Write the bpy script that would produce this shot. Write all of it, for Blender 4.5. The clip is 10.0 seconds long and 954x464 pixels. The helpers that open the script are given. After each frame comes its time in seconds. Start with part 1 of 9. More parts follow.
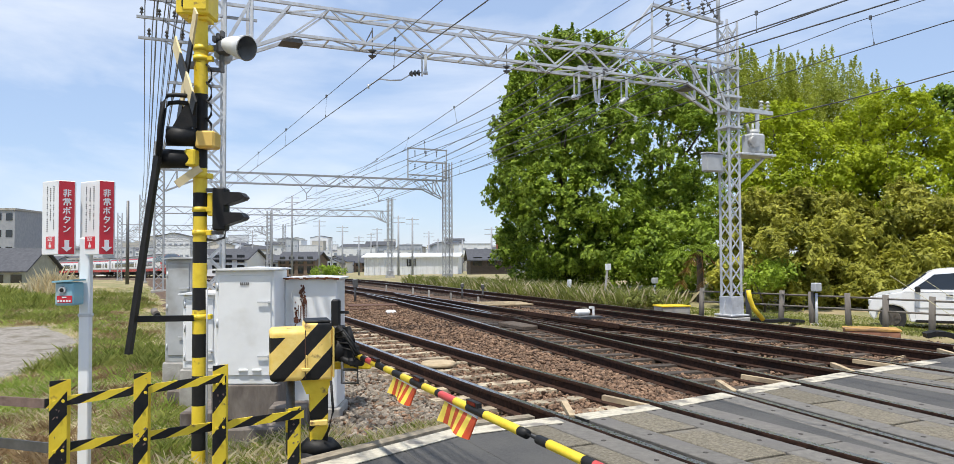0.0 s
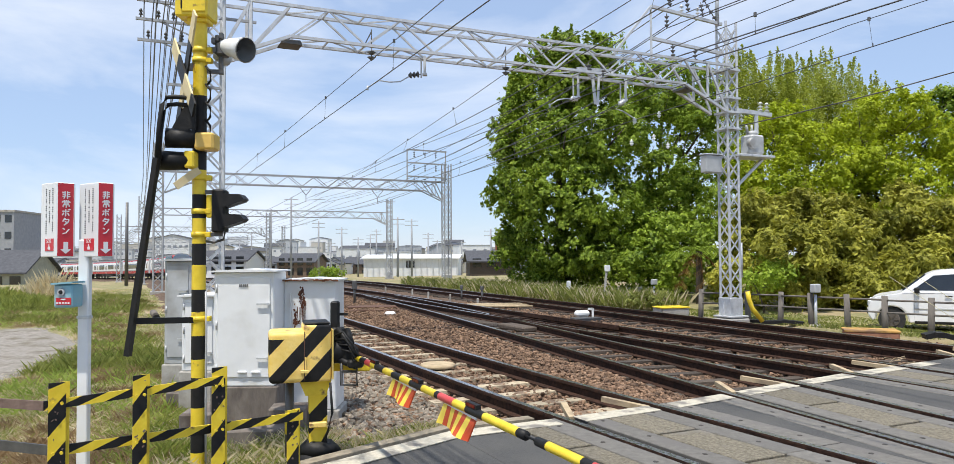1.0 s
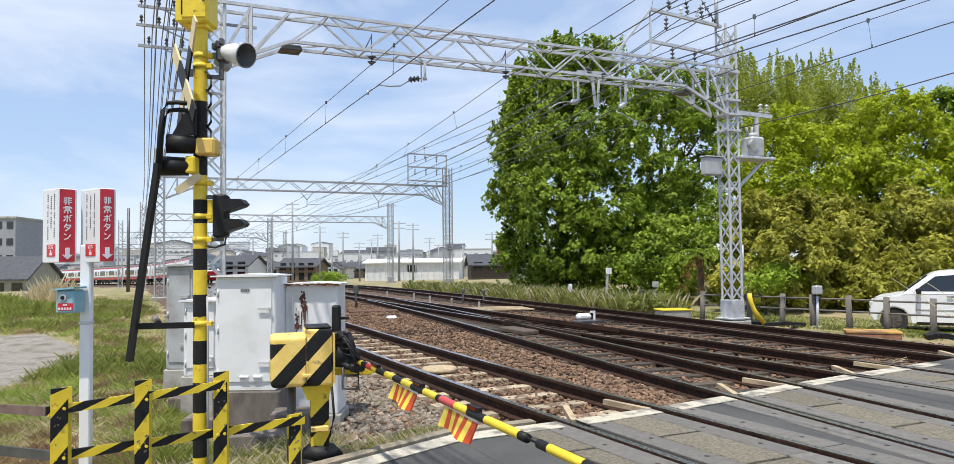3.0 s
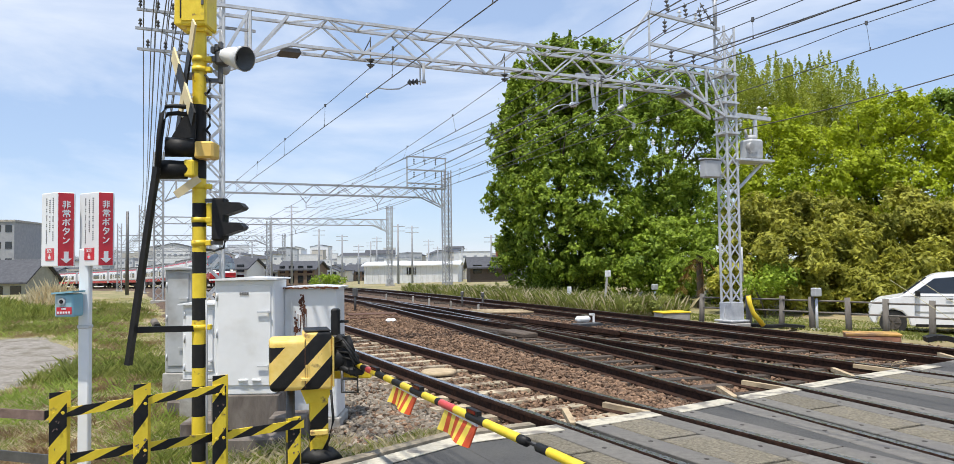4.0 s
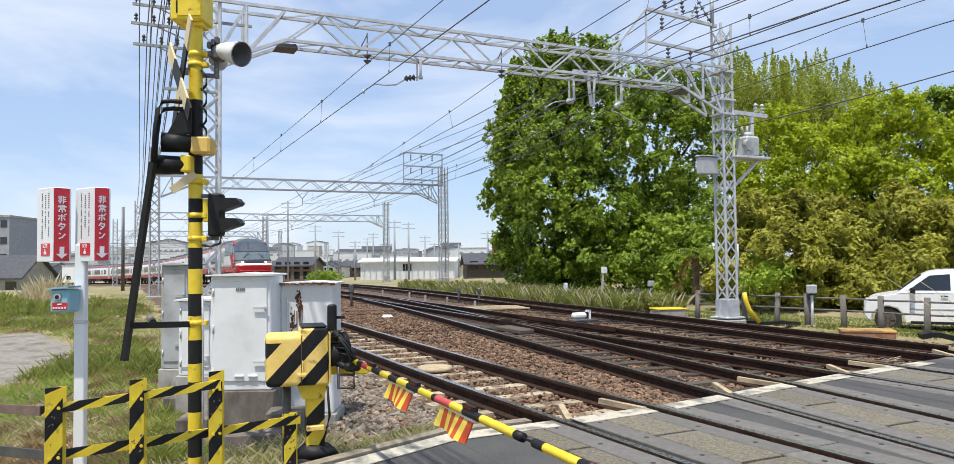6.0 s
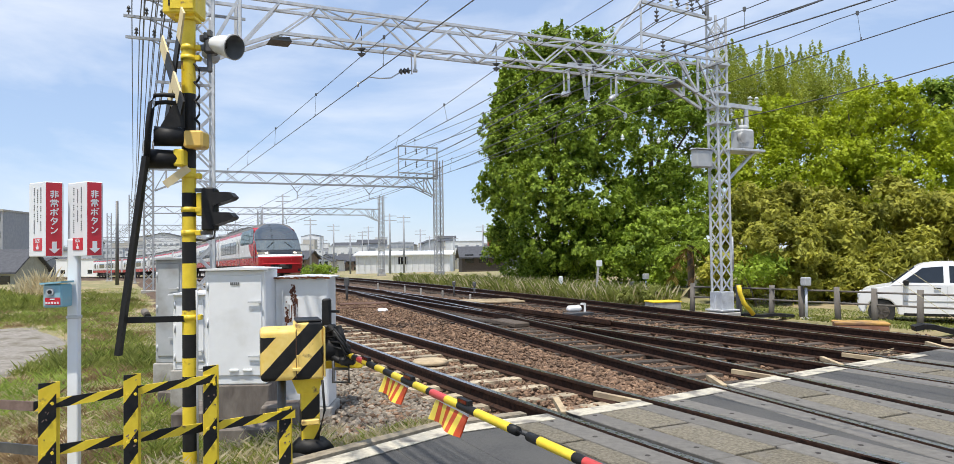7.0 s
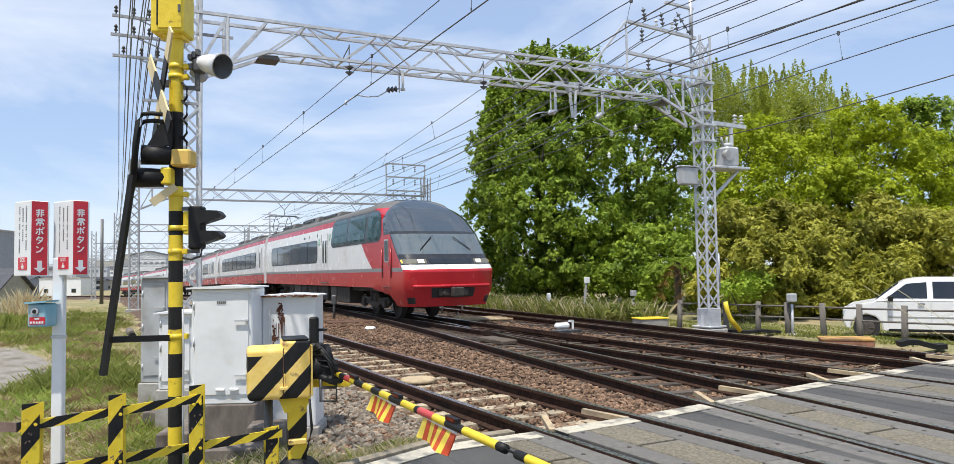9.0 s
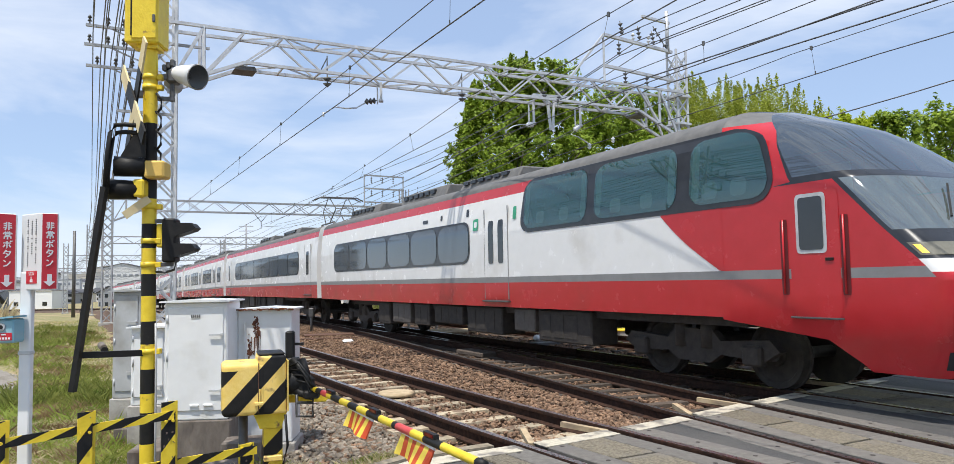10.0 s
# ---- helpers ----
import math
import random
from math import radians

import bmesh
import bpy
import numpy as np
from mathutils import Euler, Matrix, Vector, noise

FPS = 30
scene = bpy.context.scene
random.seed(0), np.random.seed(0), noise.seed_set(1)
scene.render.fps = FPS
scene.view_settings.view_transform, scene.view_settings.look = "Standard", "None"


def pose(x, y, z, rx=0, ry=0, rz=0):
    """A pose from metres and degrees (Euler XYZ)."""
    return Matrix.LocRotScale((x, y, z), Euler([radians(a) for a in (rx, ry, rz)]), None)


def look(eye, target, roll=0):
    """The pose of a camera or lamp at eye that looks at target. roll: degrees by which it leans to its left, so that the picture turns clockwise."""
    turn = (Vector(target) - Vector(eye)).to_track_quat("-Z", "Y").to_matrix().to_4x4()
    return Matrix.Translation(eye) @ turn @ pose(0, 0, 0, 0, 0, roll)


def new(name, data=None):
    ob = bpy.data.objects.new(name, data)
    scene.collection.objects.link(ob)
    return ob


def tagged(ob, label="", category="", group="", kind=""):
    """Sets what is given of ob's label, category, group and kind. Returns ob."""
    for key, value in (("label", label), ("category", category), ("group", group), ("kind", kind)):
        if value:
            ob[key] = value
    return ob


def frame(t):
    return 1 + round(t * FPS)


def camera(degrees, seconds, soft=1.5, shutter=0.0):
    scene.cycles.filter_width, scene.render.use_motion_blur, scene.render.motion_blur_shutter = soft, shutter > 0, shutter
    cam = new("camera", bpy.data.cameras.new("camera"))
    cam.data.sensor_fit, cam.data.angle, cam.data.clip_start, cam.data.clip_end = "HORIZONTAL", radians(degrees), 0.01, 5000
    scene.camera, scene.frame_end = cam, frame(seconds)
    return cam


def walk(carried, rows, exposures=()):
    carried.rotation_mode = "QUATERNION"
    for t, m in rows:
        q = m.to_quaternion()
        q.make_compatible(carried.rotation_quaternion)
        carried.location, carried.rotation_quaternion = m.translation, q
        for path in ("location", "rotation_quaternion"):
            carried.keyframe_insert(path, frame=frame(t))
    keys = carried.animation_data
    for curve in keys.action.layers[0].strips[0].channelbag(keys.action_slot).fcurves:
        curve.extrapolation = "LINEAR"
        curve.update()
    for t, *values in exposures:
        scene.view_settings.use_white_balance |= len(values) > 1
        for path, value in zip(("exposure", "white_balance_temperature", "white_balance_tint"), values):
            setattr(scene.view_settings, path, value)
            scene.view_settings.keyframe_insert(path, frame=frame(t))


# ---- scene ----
cam = camera(66.0, 10.0, soft=0.8, shutter=0.0)
EYE = 1.46
# seconds; yaw, pitch and roll of the hand-held camera; its small sway in metres
TURNS = [
    (0.0, -0.000, 1.755, 0.300, -0.000, 0.000, 0.000),
    (0.5, -0.107, 1.801, 0.328, 0.003, -0.002, 0.001),
    (1.0, -0.054, 1.864, 0.341, 0.001, -0.001, 0.002),
    (1.5, 0.003, 1.973, 0.527, -0.001, 0.000, -0.002),
    (2.0, 0.226, 2.055, 0.683, 0.002, -0.005, 0.002),
    (2.5, 0.110, 2.079, 0.633, 0.006, -0.010, -0.002),
    (4.0, -0.010, 2.357, 0.780, 0.006, -0.009, 0.002),
    (4.5, -0.030, 2.384, 0.653, 0.003, -0.012, 0.004),
    (5.0, -0.107, 2.250, 0.684, 0.004, -0.009, 0.002),
    (5.5, -0.186, 2.257, 0.673, 0.003, -0.010, -0.001),
    (7.0, -0.650, 1.541, 0.799, 0.010, -0.005, 0.004),
    (7.5, -0.839, 1.536, 0.896, 0.010, -0.001, -0.000),
    (8.0, -0.733, 1.600, 0.964, 0.011, -0.006, 0.001),
    (8.5, -0.731, 1.527, 0.897, 0.008, -0.001, 0.000),
    (9.0, -1.593, 2.879, 0.989, 0.011, -0.025, 0.006),
    (9.5, -2.399, 3.678, 1.164, 0.012, 0.004, 0.013),
    (10.0, -3.263, 3.757, 1.122, 0.012, 0.001, 0.015),
]
walk(cam, [(t, pose(x, y, EYE + z, 90 + p, r, a)) for t, a, p, r, x, y, z in TURNS])

# ---- world, sun ----
SUN_EL, SUN_AZ = 71.0, 202.0   # degrees; azimuth clockwise from +y
world = bpy.data.worlds.new("sky")
scene.world = world
world.use_nodes = True
wn, wl = world.node_tree.nodes, world.node_tree.links
wn.clear()
w_out = wn.new("ShaderNodeOutputWorld")
w_bg = wn.new("ShaderNodeBackground")
w_sky = wn.new("ShaderNodeTexSky")
w_sky.sky_type = "NISHITA"
w_sky.sun_disc = False
w_sky.sun_elevation = radians(SUN_EL)
w_sky.sun_rotation = radians(SUN_AZ)
w_sky.air_density, w_sky.dust_density, w_sky.ozone_density = 1.0, 0.15, 2.6
w_tc = wn.new("ShaderNodeTexCoord")
w_map = wn.new("ShaderNodeMapping")
w_map.inputs["Scale"].default_value = (1.0, 1.0, 3.2)
w_noise = wn.new("ShaderNodeTexNoise")
w_noise.inputs["Scale"].default_value = 2.6
w_noise.inputs["Detail"].default_value = 7.0
w_noise.inputs["Roughness"].default_value = 0.55
w_noise.inputs["Distortion"].default_value = 0.35
w_ramp = wn.new("ShaderNodeValToRGB")
w_ramp.color_ramp.elements[0].position = 0.44
w_ramp.color_ramp.elements[0].color = (0, 0, 0, 1)
w_ramp.color_ramp.elements[1].position = 0.74
w_ramp.color_ramp.elements[1].color = (0.85, 0.85, 0.85, 1)
w_veil = wn.new("ShaderNodeMix")
w_veil.data_type = "RGBA"
w_veil.inputs["Factor"].default_value = 0.6
w_veil.inputs["B"].default_value = (3.5, 4.55, 6.6, 1)
w_mix = wn.new("ShaderNodeMix")
w_mix.data_type = "RGBA"
w_mix.inputs["B"].default_value = (6.4, 6.8, 7.5, 1)
wl.new(w_tc.outputs["Generated"], w_map.inputs["Vector"])
wl.new(w_map.outputs["Vector"], w_noise.inputs["Vector"])
wl.new(w_noise.outputs["Fac"], w_ramp.inputs["Fac"])
wl.new(w_ramp.outputs["Color"], w_mix.inputs["Factor"])
wl.new(w_sky.outputs["Color"], w_veil.inputs["A"])
wl.new(w_veil.outputs["Result"], w_mix.inputs["A"])
wl.new(w_mix.outputs["Result"], w_bg.inputs["Color"])
w_bg.inputs["Strength"].default_value = 0.15
wl.new(w_bg.outputs["Background"], w_out.inputs["Surface"])

sun = new("sun", bpy.data.lights.new("sun", "SUN"))
sun.data.energy, sun.data.angle, sun.data.color = 5.0, radians(0.6), (1.0, 0.95, 0.87)
_az, _el = radians(SUN_AZ), radians(SUN_EL)
sun.matrix_world = look((0, 0, 60), (-math.sin(_az) * math.cos(_el), -math.cos(_az) * math.cos(_el), 60 - math.sin(_el)))
scene.view_settings.exposure = 0.0


# ---- materials ----
def pbr(name, c1, c2, rough=0.7, scale=8.0, bump=0.15, metal=0.0, stain=None, stain_scale=1.2, stain_at=(0.55, 0.7),
        vary=0.0, stretch=(1, 1, 1), island=False, bump_scale=4.0, spec=0.5):
    """A surface with grain between two colours, larger stains and a fine relief."""
    m = bpy.data.materials.new(name)
    m.use_nodes = True
    nd, lk = m.node_tree.nodes, m.node_tree.links
    b = nd["Principled BSDF"]
    tc = nd.new("ShaderNodeTexCoord")
    mp = nd.new("ShaderNodeMapping")
    mp.inputs["Scale"].default_value = stretch
    lk.new(tc.outputs["Object"], mp.inputs["Vector"])
    n1 = nd.new("ShaderNodeTexNoise")
    n1.inputs["Scale"].default_value = scale
    n1.inputs["Detail"].default_value = 6.0
    n1.inputs["Roughness"].default_value = 0.6
    lk.new(mp.outputs["Vector"], n1.inputs["Vector"])
    r1 = nd.new("ShaderNodeValToRGB")
    r1.color_ramp.elements[0].position, r1.color_ramp.elements[1].position = 0.32, 0.68
    r1.color_ramp.elements[0].color, r1.color_ramp.elements[1].color = (*c1, 1), (*c2, 1)
    lk.new(n1.outputs["Fac"], r1.inputs["Fac"])
    col = r1.outputs["Color"]
    if stain:
        n2 = nd.new("ShaderNodeTexNoise")
        n2.inputs["Scale"].default_value = stain_scale
        n2.inputs["Detail"].default_value = 5.0
        lk.new(mp.outputs["Vector"], n2.inputs["Vector"])
        r2 = nd.new("ShaderNodeValToRGB")
        r2.color_ramp.elements[0].position, r2.color_ramp.elements[1].position = stain_at
        lk.new(n2.outputs["Fac"], r2.inputs["Fac"])
        mx = nd.new("ShaderNodeMix")
        mx.data_type = "RGBA"
        mx.inputs["B"].default_value = (*stain, 1)
        lk.new(r2.outputs["Color"], mx.inputs["Factor"])
        lk.new(col, mx.inputs["A"])
        col = mx.outputs["Result"]
    if vary:
        hs = nd.new("ShaderNodeHueSaturation")
        mr = nd.new("ShaderNodeMapRange")
        mr.inputs["To Min"].default_value, mr.inputs["To Max"].default_value = 1 - vary, 1 + vary
        if island:
            g = nd.new("ShaderNodeNewGeometry")
            lk.new(g.outputs["Random Per Island"], mr.inputs["Value"])
        else:
            g = nd.new("ShaderNodeObjectInfo")
            lk.new(g.outputs["Random"], mr.inputs["Value"])
        lk.new(mr.outputs["Result"], hs.inputs["Value"])
        lk.new(col, hs.inputs["Color"])
        col = hs.outputs["Color"]
    lk.new(col, b.inputs["Base Color"])
    rr = nd.new("ShaderNodeMapRange")
    rr.inputs["To Min"].default_value, rr.inputs["To Max"].default_value = max(0.02, rough - 0.1), min(1, rough + 0.1)
    lk.new(n1.outputs["Fac"], rr.inputs["Value"])
    lk.new(rr.outputs["Result"], b.inputs["Roughness"])
    b.inputs["Metallic"].default_value = metal
    b.inputs["Specular IOR Level"].default_value = spec
    if bump:
        n3 = nd.new("ShaderNodeTexNoise")
        n3.inputs["Scale"].default_value = scale * bump_scale
        n3.inputs["Detail"].default_value = 4.0
        lk.new(mp.outputs["Vector"], n3.inputs["Vector"])
        bp = nd.new("ShaderNodeBump")
        bp.inputs["Strength"].default_value = bump
        bp.inputs["Distance"].default_value = 0.02
        lk.new(n3.outputs["Fac"], bp.inputs["Height"])
        lk.new(bp.outputs["Normal"], b.inputs["Normal"])
    return m


def leafy(name, c1, c2, scale=0.6):
    """Leaves: two greens by clump, a little light let through."""
    m = bpy.data.materials.new(name)
    m.use_nodes = True
    nd, lk = m.node_tree.nodes, m.node_tree.links
    b, out = nd["Principled BSDF"], nd["Material Output"]
    g = nd.new("ShaderNodeNewGeometry")
    tc = nd.new("ShaderNodeTexCoord")
    n1 = nd.new("ShaderNodeTexNoise")
    n1.inputs["Scale"].default_value = scale
    n1.inputs["Detail"].default_value = 3.0
    lk.new(tc.outputs["Object"], n1.inputs["Vector"])
    ad = nd.new("ShaderNodeMath")
    ad.operation = "MULTIPLY_ADD"
    ad.inputs[1].default_value = 0.45
    lk.new(g.outputs["Random Per Island"], ad.inputs[0])
    lk.new(n1.outputs["Fac"], ad.inputs[2])
    r = nd.new("ShaderNodeValToRGB")
    r.color_ramp.elements[0].position, r.color_ramp.elements[1].position = 0.4, 1.0
    r.color_ramp.elements[0].color, r.color_ramp.elements[1].color = (*c1, 1), (*c2, 1)
    lk.new(ad.outputs[0], r.inputs["Fac"])
    lk.new(r.outputs["Color"], b.inputs["Base Color"])
    b.inputs["Roughness"].default_value = 0.55
    b.inputs["Specular IOR Level"].default_value = 0.25
    tr = nd.new("ShaderNodeBsdfTranslucent")
    lk.new(r.outputs["Color"], tr.inputs["Color"])
    mx = nd.new("ShaderNodeMixShader")
    mx.inputs["Fac"].default_value = 0.42
    lk.new(b.outputs["BSDF"], mx.inputs[1])
    lk.new(tr.outputs["BSDF"], mx.inputs[2])
    lk.new(mx.outputs["Shader"], out.inputs["Surface"])
    return m


def glassy(name, tint, rough=0.04, alpha_mix=0.5):
    """Tinted window glass: part clear, part mirror-like."""
    m = bpy.data.materials.new(name)
    m.use_nodes = True
    nd, lk = m.node_tree.nodes, m.node_tree.links
    b, out = nd["Principled BSDF"], nd["Material Output"]
    b.inputs["Base Color"].default_value = (*tint, 1)
    b.inputs["Roughness"].default_value = rough
    b.inputs["Specular IOR Level"].default_value = 0.9
    tr = nd.new("ShaderNodeBsdfTransparent")
    tr.inputs["Color"].default_value = (0.55, 0.68, 0.66, 1)
    mx = nd.new("ShaderNodeMixShader")
    mx.inputs["Fac"].default_value = alpha_mix
    lk.new(b.outputs["BSDF"], mx.inputs[1])
    lk.new(tr.outputs["BSDF"], mx.inputs[2])
    lk.new(mx.outputs["Shader"], out.inputs["Surface"])
    return m


def glow(name, colour, strength):
    m = bpy.data.materials.new(name)
    m.use_nodes = True
    b = m.node_tree.nodes["Principled BSDF"]
    b.inputs["Base Color"].default_value = (*colour, 1)
    b.inputs["Emission Color"].default_value = (*colour, 1)
    b.inputs["Emission Strength"].default_value = strength
    return m


M_YELLOW = pbr("yellow_paint", (0.76, 0.54, 0.025), (0.87, 0.65, 0.045), 0.45, 14, 0.12, stain=(0.22, 0.12, 0.05), stain_scale=9, stain_at=(0.63, 0.7))
M_BLACK = pbr("black_paint", (0.009, 0.009, 0.009), (0.018, 0.017, 0.016), 0.55, 14, 0.1, stain=(0.07, 0.055, 0.042), stain_scale=6, stain_at=(0.64, 0.8), spec=0.3)
M_REDBAND = pbr("red_band", (0.55, 0.05, 0.05), (0.62, 0.08, 0.07), 0.4, 14, 0.05)
M_WHITE = pbr("white_enamel", (0.76, 0.765, 0.76), (0.82, 0.825, 0.82), 0.4, 5, 0.04, stain=(0.6, 0.58, 0.53), stain_scale=2.2, stain_at=(0.6, 0.85))
M_SIGNWHITE = pbr("sign_white", (0.75, 0.75, 0.74), (0.8, 0.8, 0.79), 0.35, 4, 0.02)
M_SIGNRED = pbr("sign_red", (0.55, 0.02, 0.035), (0.62, 0.03, 0.045), 0.35, 4, 0.02)
M_SIGNDARK = pbr("sign_print", (0.12, 0.12, 0.12), (0.18, 0.18, 0.18), 0.5, 4, 0.0)
M_GREY = pbr("grey_enamel", (0.4, 0.41, 0.41), (0.47, 0.48, 0.48), 0.45, 6, 0.05, stain=(0.3, 0.29, 0.27), stain_scale=2)
M_GALV = pbr("galvanised_steel", (0.5, 0.51, 0.52), (0.64, 0.65, 0.66), 0.5, 9, 0.08, metal=0.3, stain=(0.42, 0.42, 0.42), stain_scale=2.5)
# darker copy of M_GALV: the shaded look of far gantries put into colour
M_DIMGALV = pbr("dimmed_galvanised_steel", (0.31, 0.32, 0.33), (0.44, 0.45, 0.465), 0.6, 9, 0.08, metal=0.2, stain=(0.26, 0.26, 0.265), stain_scale=2.5)
M_STEEL = pbr("dark_steel", (0.1, 0.1, 0.1), (0.16, 0.155, 0.15), 0.5, 12, 0.1, metal=0.6)
M_BLUEBOX = pbr("blue_enamel", (0.2, 0.42, 0.5), (0.26, 0.48, 0.56), 0.4, 6, 0.05, stain=(0.35, 0.45, 0.46), stain_scale=6)
M_RUST = pbr("rust", (0.16, 0.05, 0.02), (0.28, 0.1, 0.04), 0.9, 20, 0.4)
M_RUSTDARK = pbr("dark_rust", (0.075, 0.038, 0.024), (0.14, 0.072, 0.045), 0.9, 14, 0.4)
M_RAILSIDE = pbr("rusty_rail", (0.022, 0.013, 0.01), (0.075, 0.039, 0.026), 0.85, 18, 0.25, stain=(0.03, 0.02, 0.016), stain_scale=2.5, spec=0.15)
M_RAILTOP = pbr("polished_rail", (0.32, 0.31, 0.3), (0.45, 0.44, 0.43), 0.28, 25, 0.05, metal=0.9, stretch=(1, 1, 1))
M_CONCDARK = pbr("dark_brown_concrete", (0.12, 0.1, 0.085), (0.22, 0.19, 0.16), 0.95, 9, 0.4, stain=(0.08, 0.06, 0.05), stain_scale=2.5, stretch=(1, 1, 0.4))
M_OLDRAIL = pbr("dull_rusted_paint", (0.13, 0.085, 0.065), (0.22, 0.15, 0.12), 0.9, 16, 0.3, stain=(0.3, 0.25, 0.22), stain_scale=5)
M_RUSTRUN = pbr("rust_run", (0.07, 0.026, 0.016), (0.19, 0.07, 0.034), 0.9, 20, 0.3)
M_FADED = pbr("faded_machine_yellow", (0.83, 0.56, 0.11), (0.9, 0.66, 0.21), 0.55, 12, 0.12, stain=(0.3, 0.18, 0.07), stain_scale=8, stain_at=(0.64, 0.7))
M_BROWNWALL = pbr("brown_board", (0.14, 0.095, 0.065), (0.22, 0.16, 0.12), 0.85, 3, 0.2)
M_CONC = pbr("concrete", (0.33, 0.31, 0.28), (0.45, 0.43, 0.39), 0.9, 10, 0.35, stain=(0.22, 0.2, 0.17), stain_scale=1.6)
M_SLEEPER = pbr("concrete_sleeper", (0.3, 0.245, 0.17), (0.5, 0.42, 0.29), 0.9, 14, 0.5, stain=(0.17, 0.115, 0.075), stain_scale=4.0, stain_at=(0.5, 0.62), vary=0.22)
M_WOODSLP = pbr("timber_sleeper", (0.055, 0.042, 0.032), (0.11, 0.085, 0.065), 0.9, 9, 0.5, vary=0.25, stretch=(1, 6, 6))
M_BALLAST = pbr("ballast_bed", (0.034, 0.019, 0.012), (0.18, 0.112, 0.068), 0.95, 22, 1.0, stain=(0.11, 0.07, 0.045), stain_scale=0.8, bump_scale=1.5)
M_STONE = pbr("ballast_stone", (0.1, 0.055, 0.032), (0.29, 0.185, 0.115), 0.95, 14, 0.3, vary=0.45, island=True)
M_STONEGREY = pbr("grey_stone", (0.14, 0.115, 0.085), (0.3, 0.255, 0.2), 0.95, 14, 0.3, vary=0.4, island=True)
M_ASPHALT = pbr("asphalt", (0.05, 0.049, 0.048), (0.088, 0.086, 0.083), 0.9, 40, 0.5, stain=(0.1, 0.096, 0.088), stain_scale=1.1, stain_at=(0.45, 0.75))
M_SLOT = pbr("dark_grit", (0.03, 0.027, 0.025), (0.06, 0.05, 0.045), 0.95, 30, 0.5)
M_RUBBER = pbr("grey_deck_panel", (0.115, 0.107, 0.094), (0.18, 0.168, 0.148), 0.8, 16, 0.25, stain=(0.14, 0.13, 0.12), stain_scale=2.2, vary=0.1)
M_DECKCONC = pbr("aggregate_slab", (0.1, 0.087, 0.06), (0.28, 0.245, 0.18), 0.9, 45, 0.7, stain=(0.2, 0.18, 0.15), stain_scale=3, vary=0.1)
M_KERB = pbr("kerb_concrete", (0.2, 0.165, 0.115), (0.34, 0.29, 0.21), 0.9, 14, 0.4, stain=(0.14, 0.12, 0.08), stain_scale=4)
M_ROADWHITE = pbr("road_paint", (0.42, 0.375, 0.28), (0.58, 0.54, 0.44), 0.75, 24, 0.2, stain=(0.22, 0.2, 0.17), stain_scale=5, stain_at=(0.5, 0.62))
M_GRASS = pbr("grass_ground", (0.13, 0.125, 0.048), (0.32, 0.29, 0.13), 1.0, 9.0, 1.0, stain=(0.4, 0.3, 0.18), stain_scale=0.5, stain_at=(0.46, 0.66))
M_DIRT = pbr("dirt", (0.2, 0.175, 0.145), (0.33, 0.3, 0.26), 0.95, 11, 1.0, stain=(0.15, 0.13, 0.09), stain_scale=2.6, stain_at=(0.5, 0.7))
M_BARK = pbr("bark", (0.07, 0.055, 0.04), (0.13, 0.105, 0.08), 0.95, 10, 0.6, stretch=(1, 1, 0.25))
M_TRAINWHITE = pbr("train_white", (0.79, 0.785, 0.76), (0.84, 0.835, 0.815), 0.25, 3, 0.01, stain=(0.66, 0.64, 0.6), stain_scale=0.9)
M_TRAINRED = pbr("train_red", (0.47, 0.02, 0.026), (0.53, 0.026, 0.034), 0.25, 3, 0.01, stain=(0.4, 0.03, 0.03), stain_scale=0.9)
M_TRAINGREY = pbr("train_grey_stripe", (0.2, 0.2, 0.2), (0.25, 0.25, 0.25), 0.35, 5, 0.01)
M_TRAINROOF = pbr("train_roof", (0.1, 0.1, 0.097), (0.17, 0.165, 0.158), 0.7, 5, 0.1, stain=(0.1, 0.095, 0.09), stain_scale=1.2)
M_TRAINDARK = pbr("train_dark_band", (0.022, 0.024, 0.028), (0.035, 0.037, 0.042), 0.18, 5, 0.0)
M_UNDER = pbr("underframe_dust", (0.03, 0.025, 0.021), (0.062, 0.052, 0.043), 0.85, 8, 0.3)
M_BOGIEGREY = pbr("bogie_grey", (0.075, 0.064, 0.054), (0.13, 0.112, 0.095), 0.7, 8, 0.2)
M_GLASS = glassy("train_glass", (0.035, 0.115, 0.125), 0.02, 0.35)
M_GLASS.node_tree.nodes["Principled BSDF"].inputs["IOR"].default_value = 1.75
M_WINDSHIELD = glassy("windshield_glass", (0.035, 0.045, 0.05), 0.03, 0.12)
M_WINDSHIELD.node_tree.nodes["Principled BSDF"].inputs["IOR"].default_value = 2.1
M_SIDEGLASS = glassy("side_window_glass", (0.05, 0.068, 0.085), 0.05, 0.08)
M_SIDEGLASS.node_tree.nodes["Principled BSDF"].inputs["IOR"].default_value = 1.9
M_GREENMARK = pbr("green_sticker", (0.03, 0.3, 0.16), (0.04, 0.36, 0.2), 0.4, 6, 0.02)
M_DARKGLASS = pbr("dark_glass", (0.012, 0.015, 0.018), (0.02, 0.024, 0.028), 0.06, 3, 0.0, spec=0.8)
M_CAR = pbr("car_white", (0.76, 0.76, 0.76), (0.8, 0.8, 0.8), 0.2, 3, 0.0)
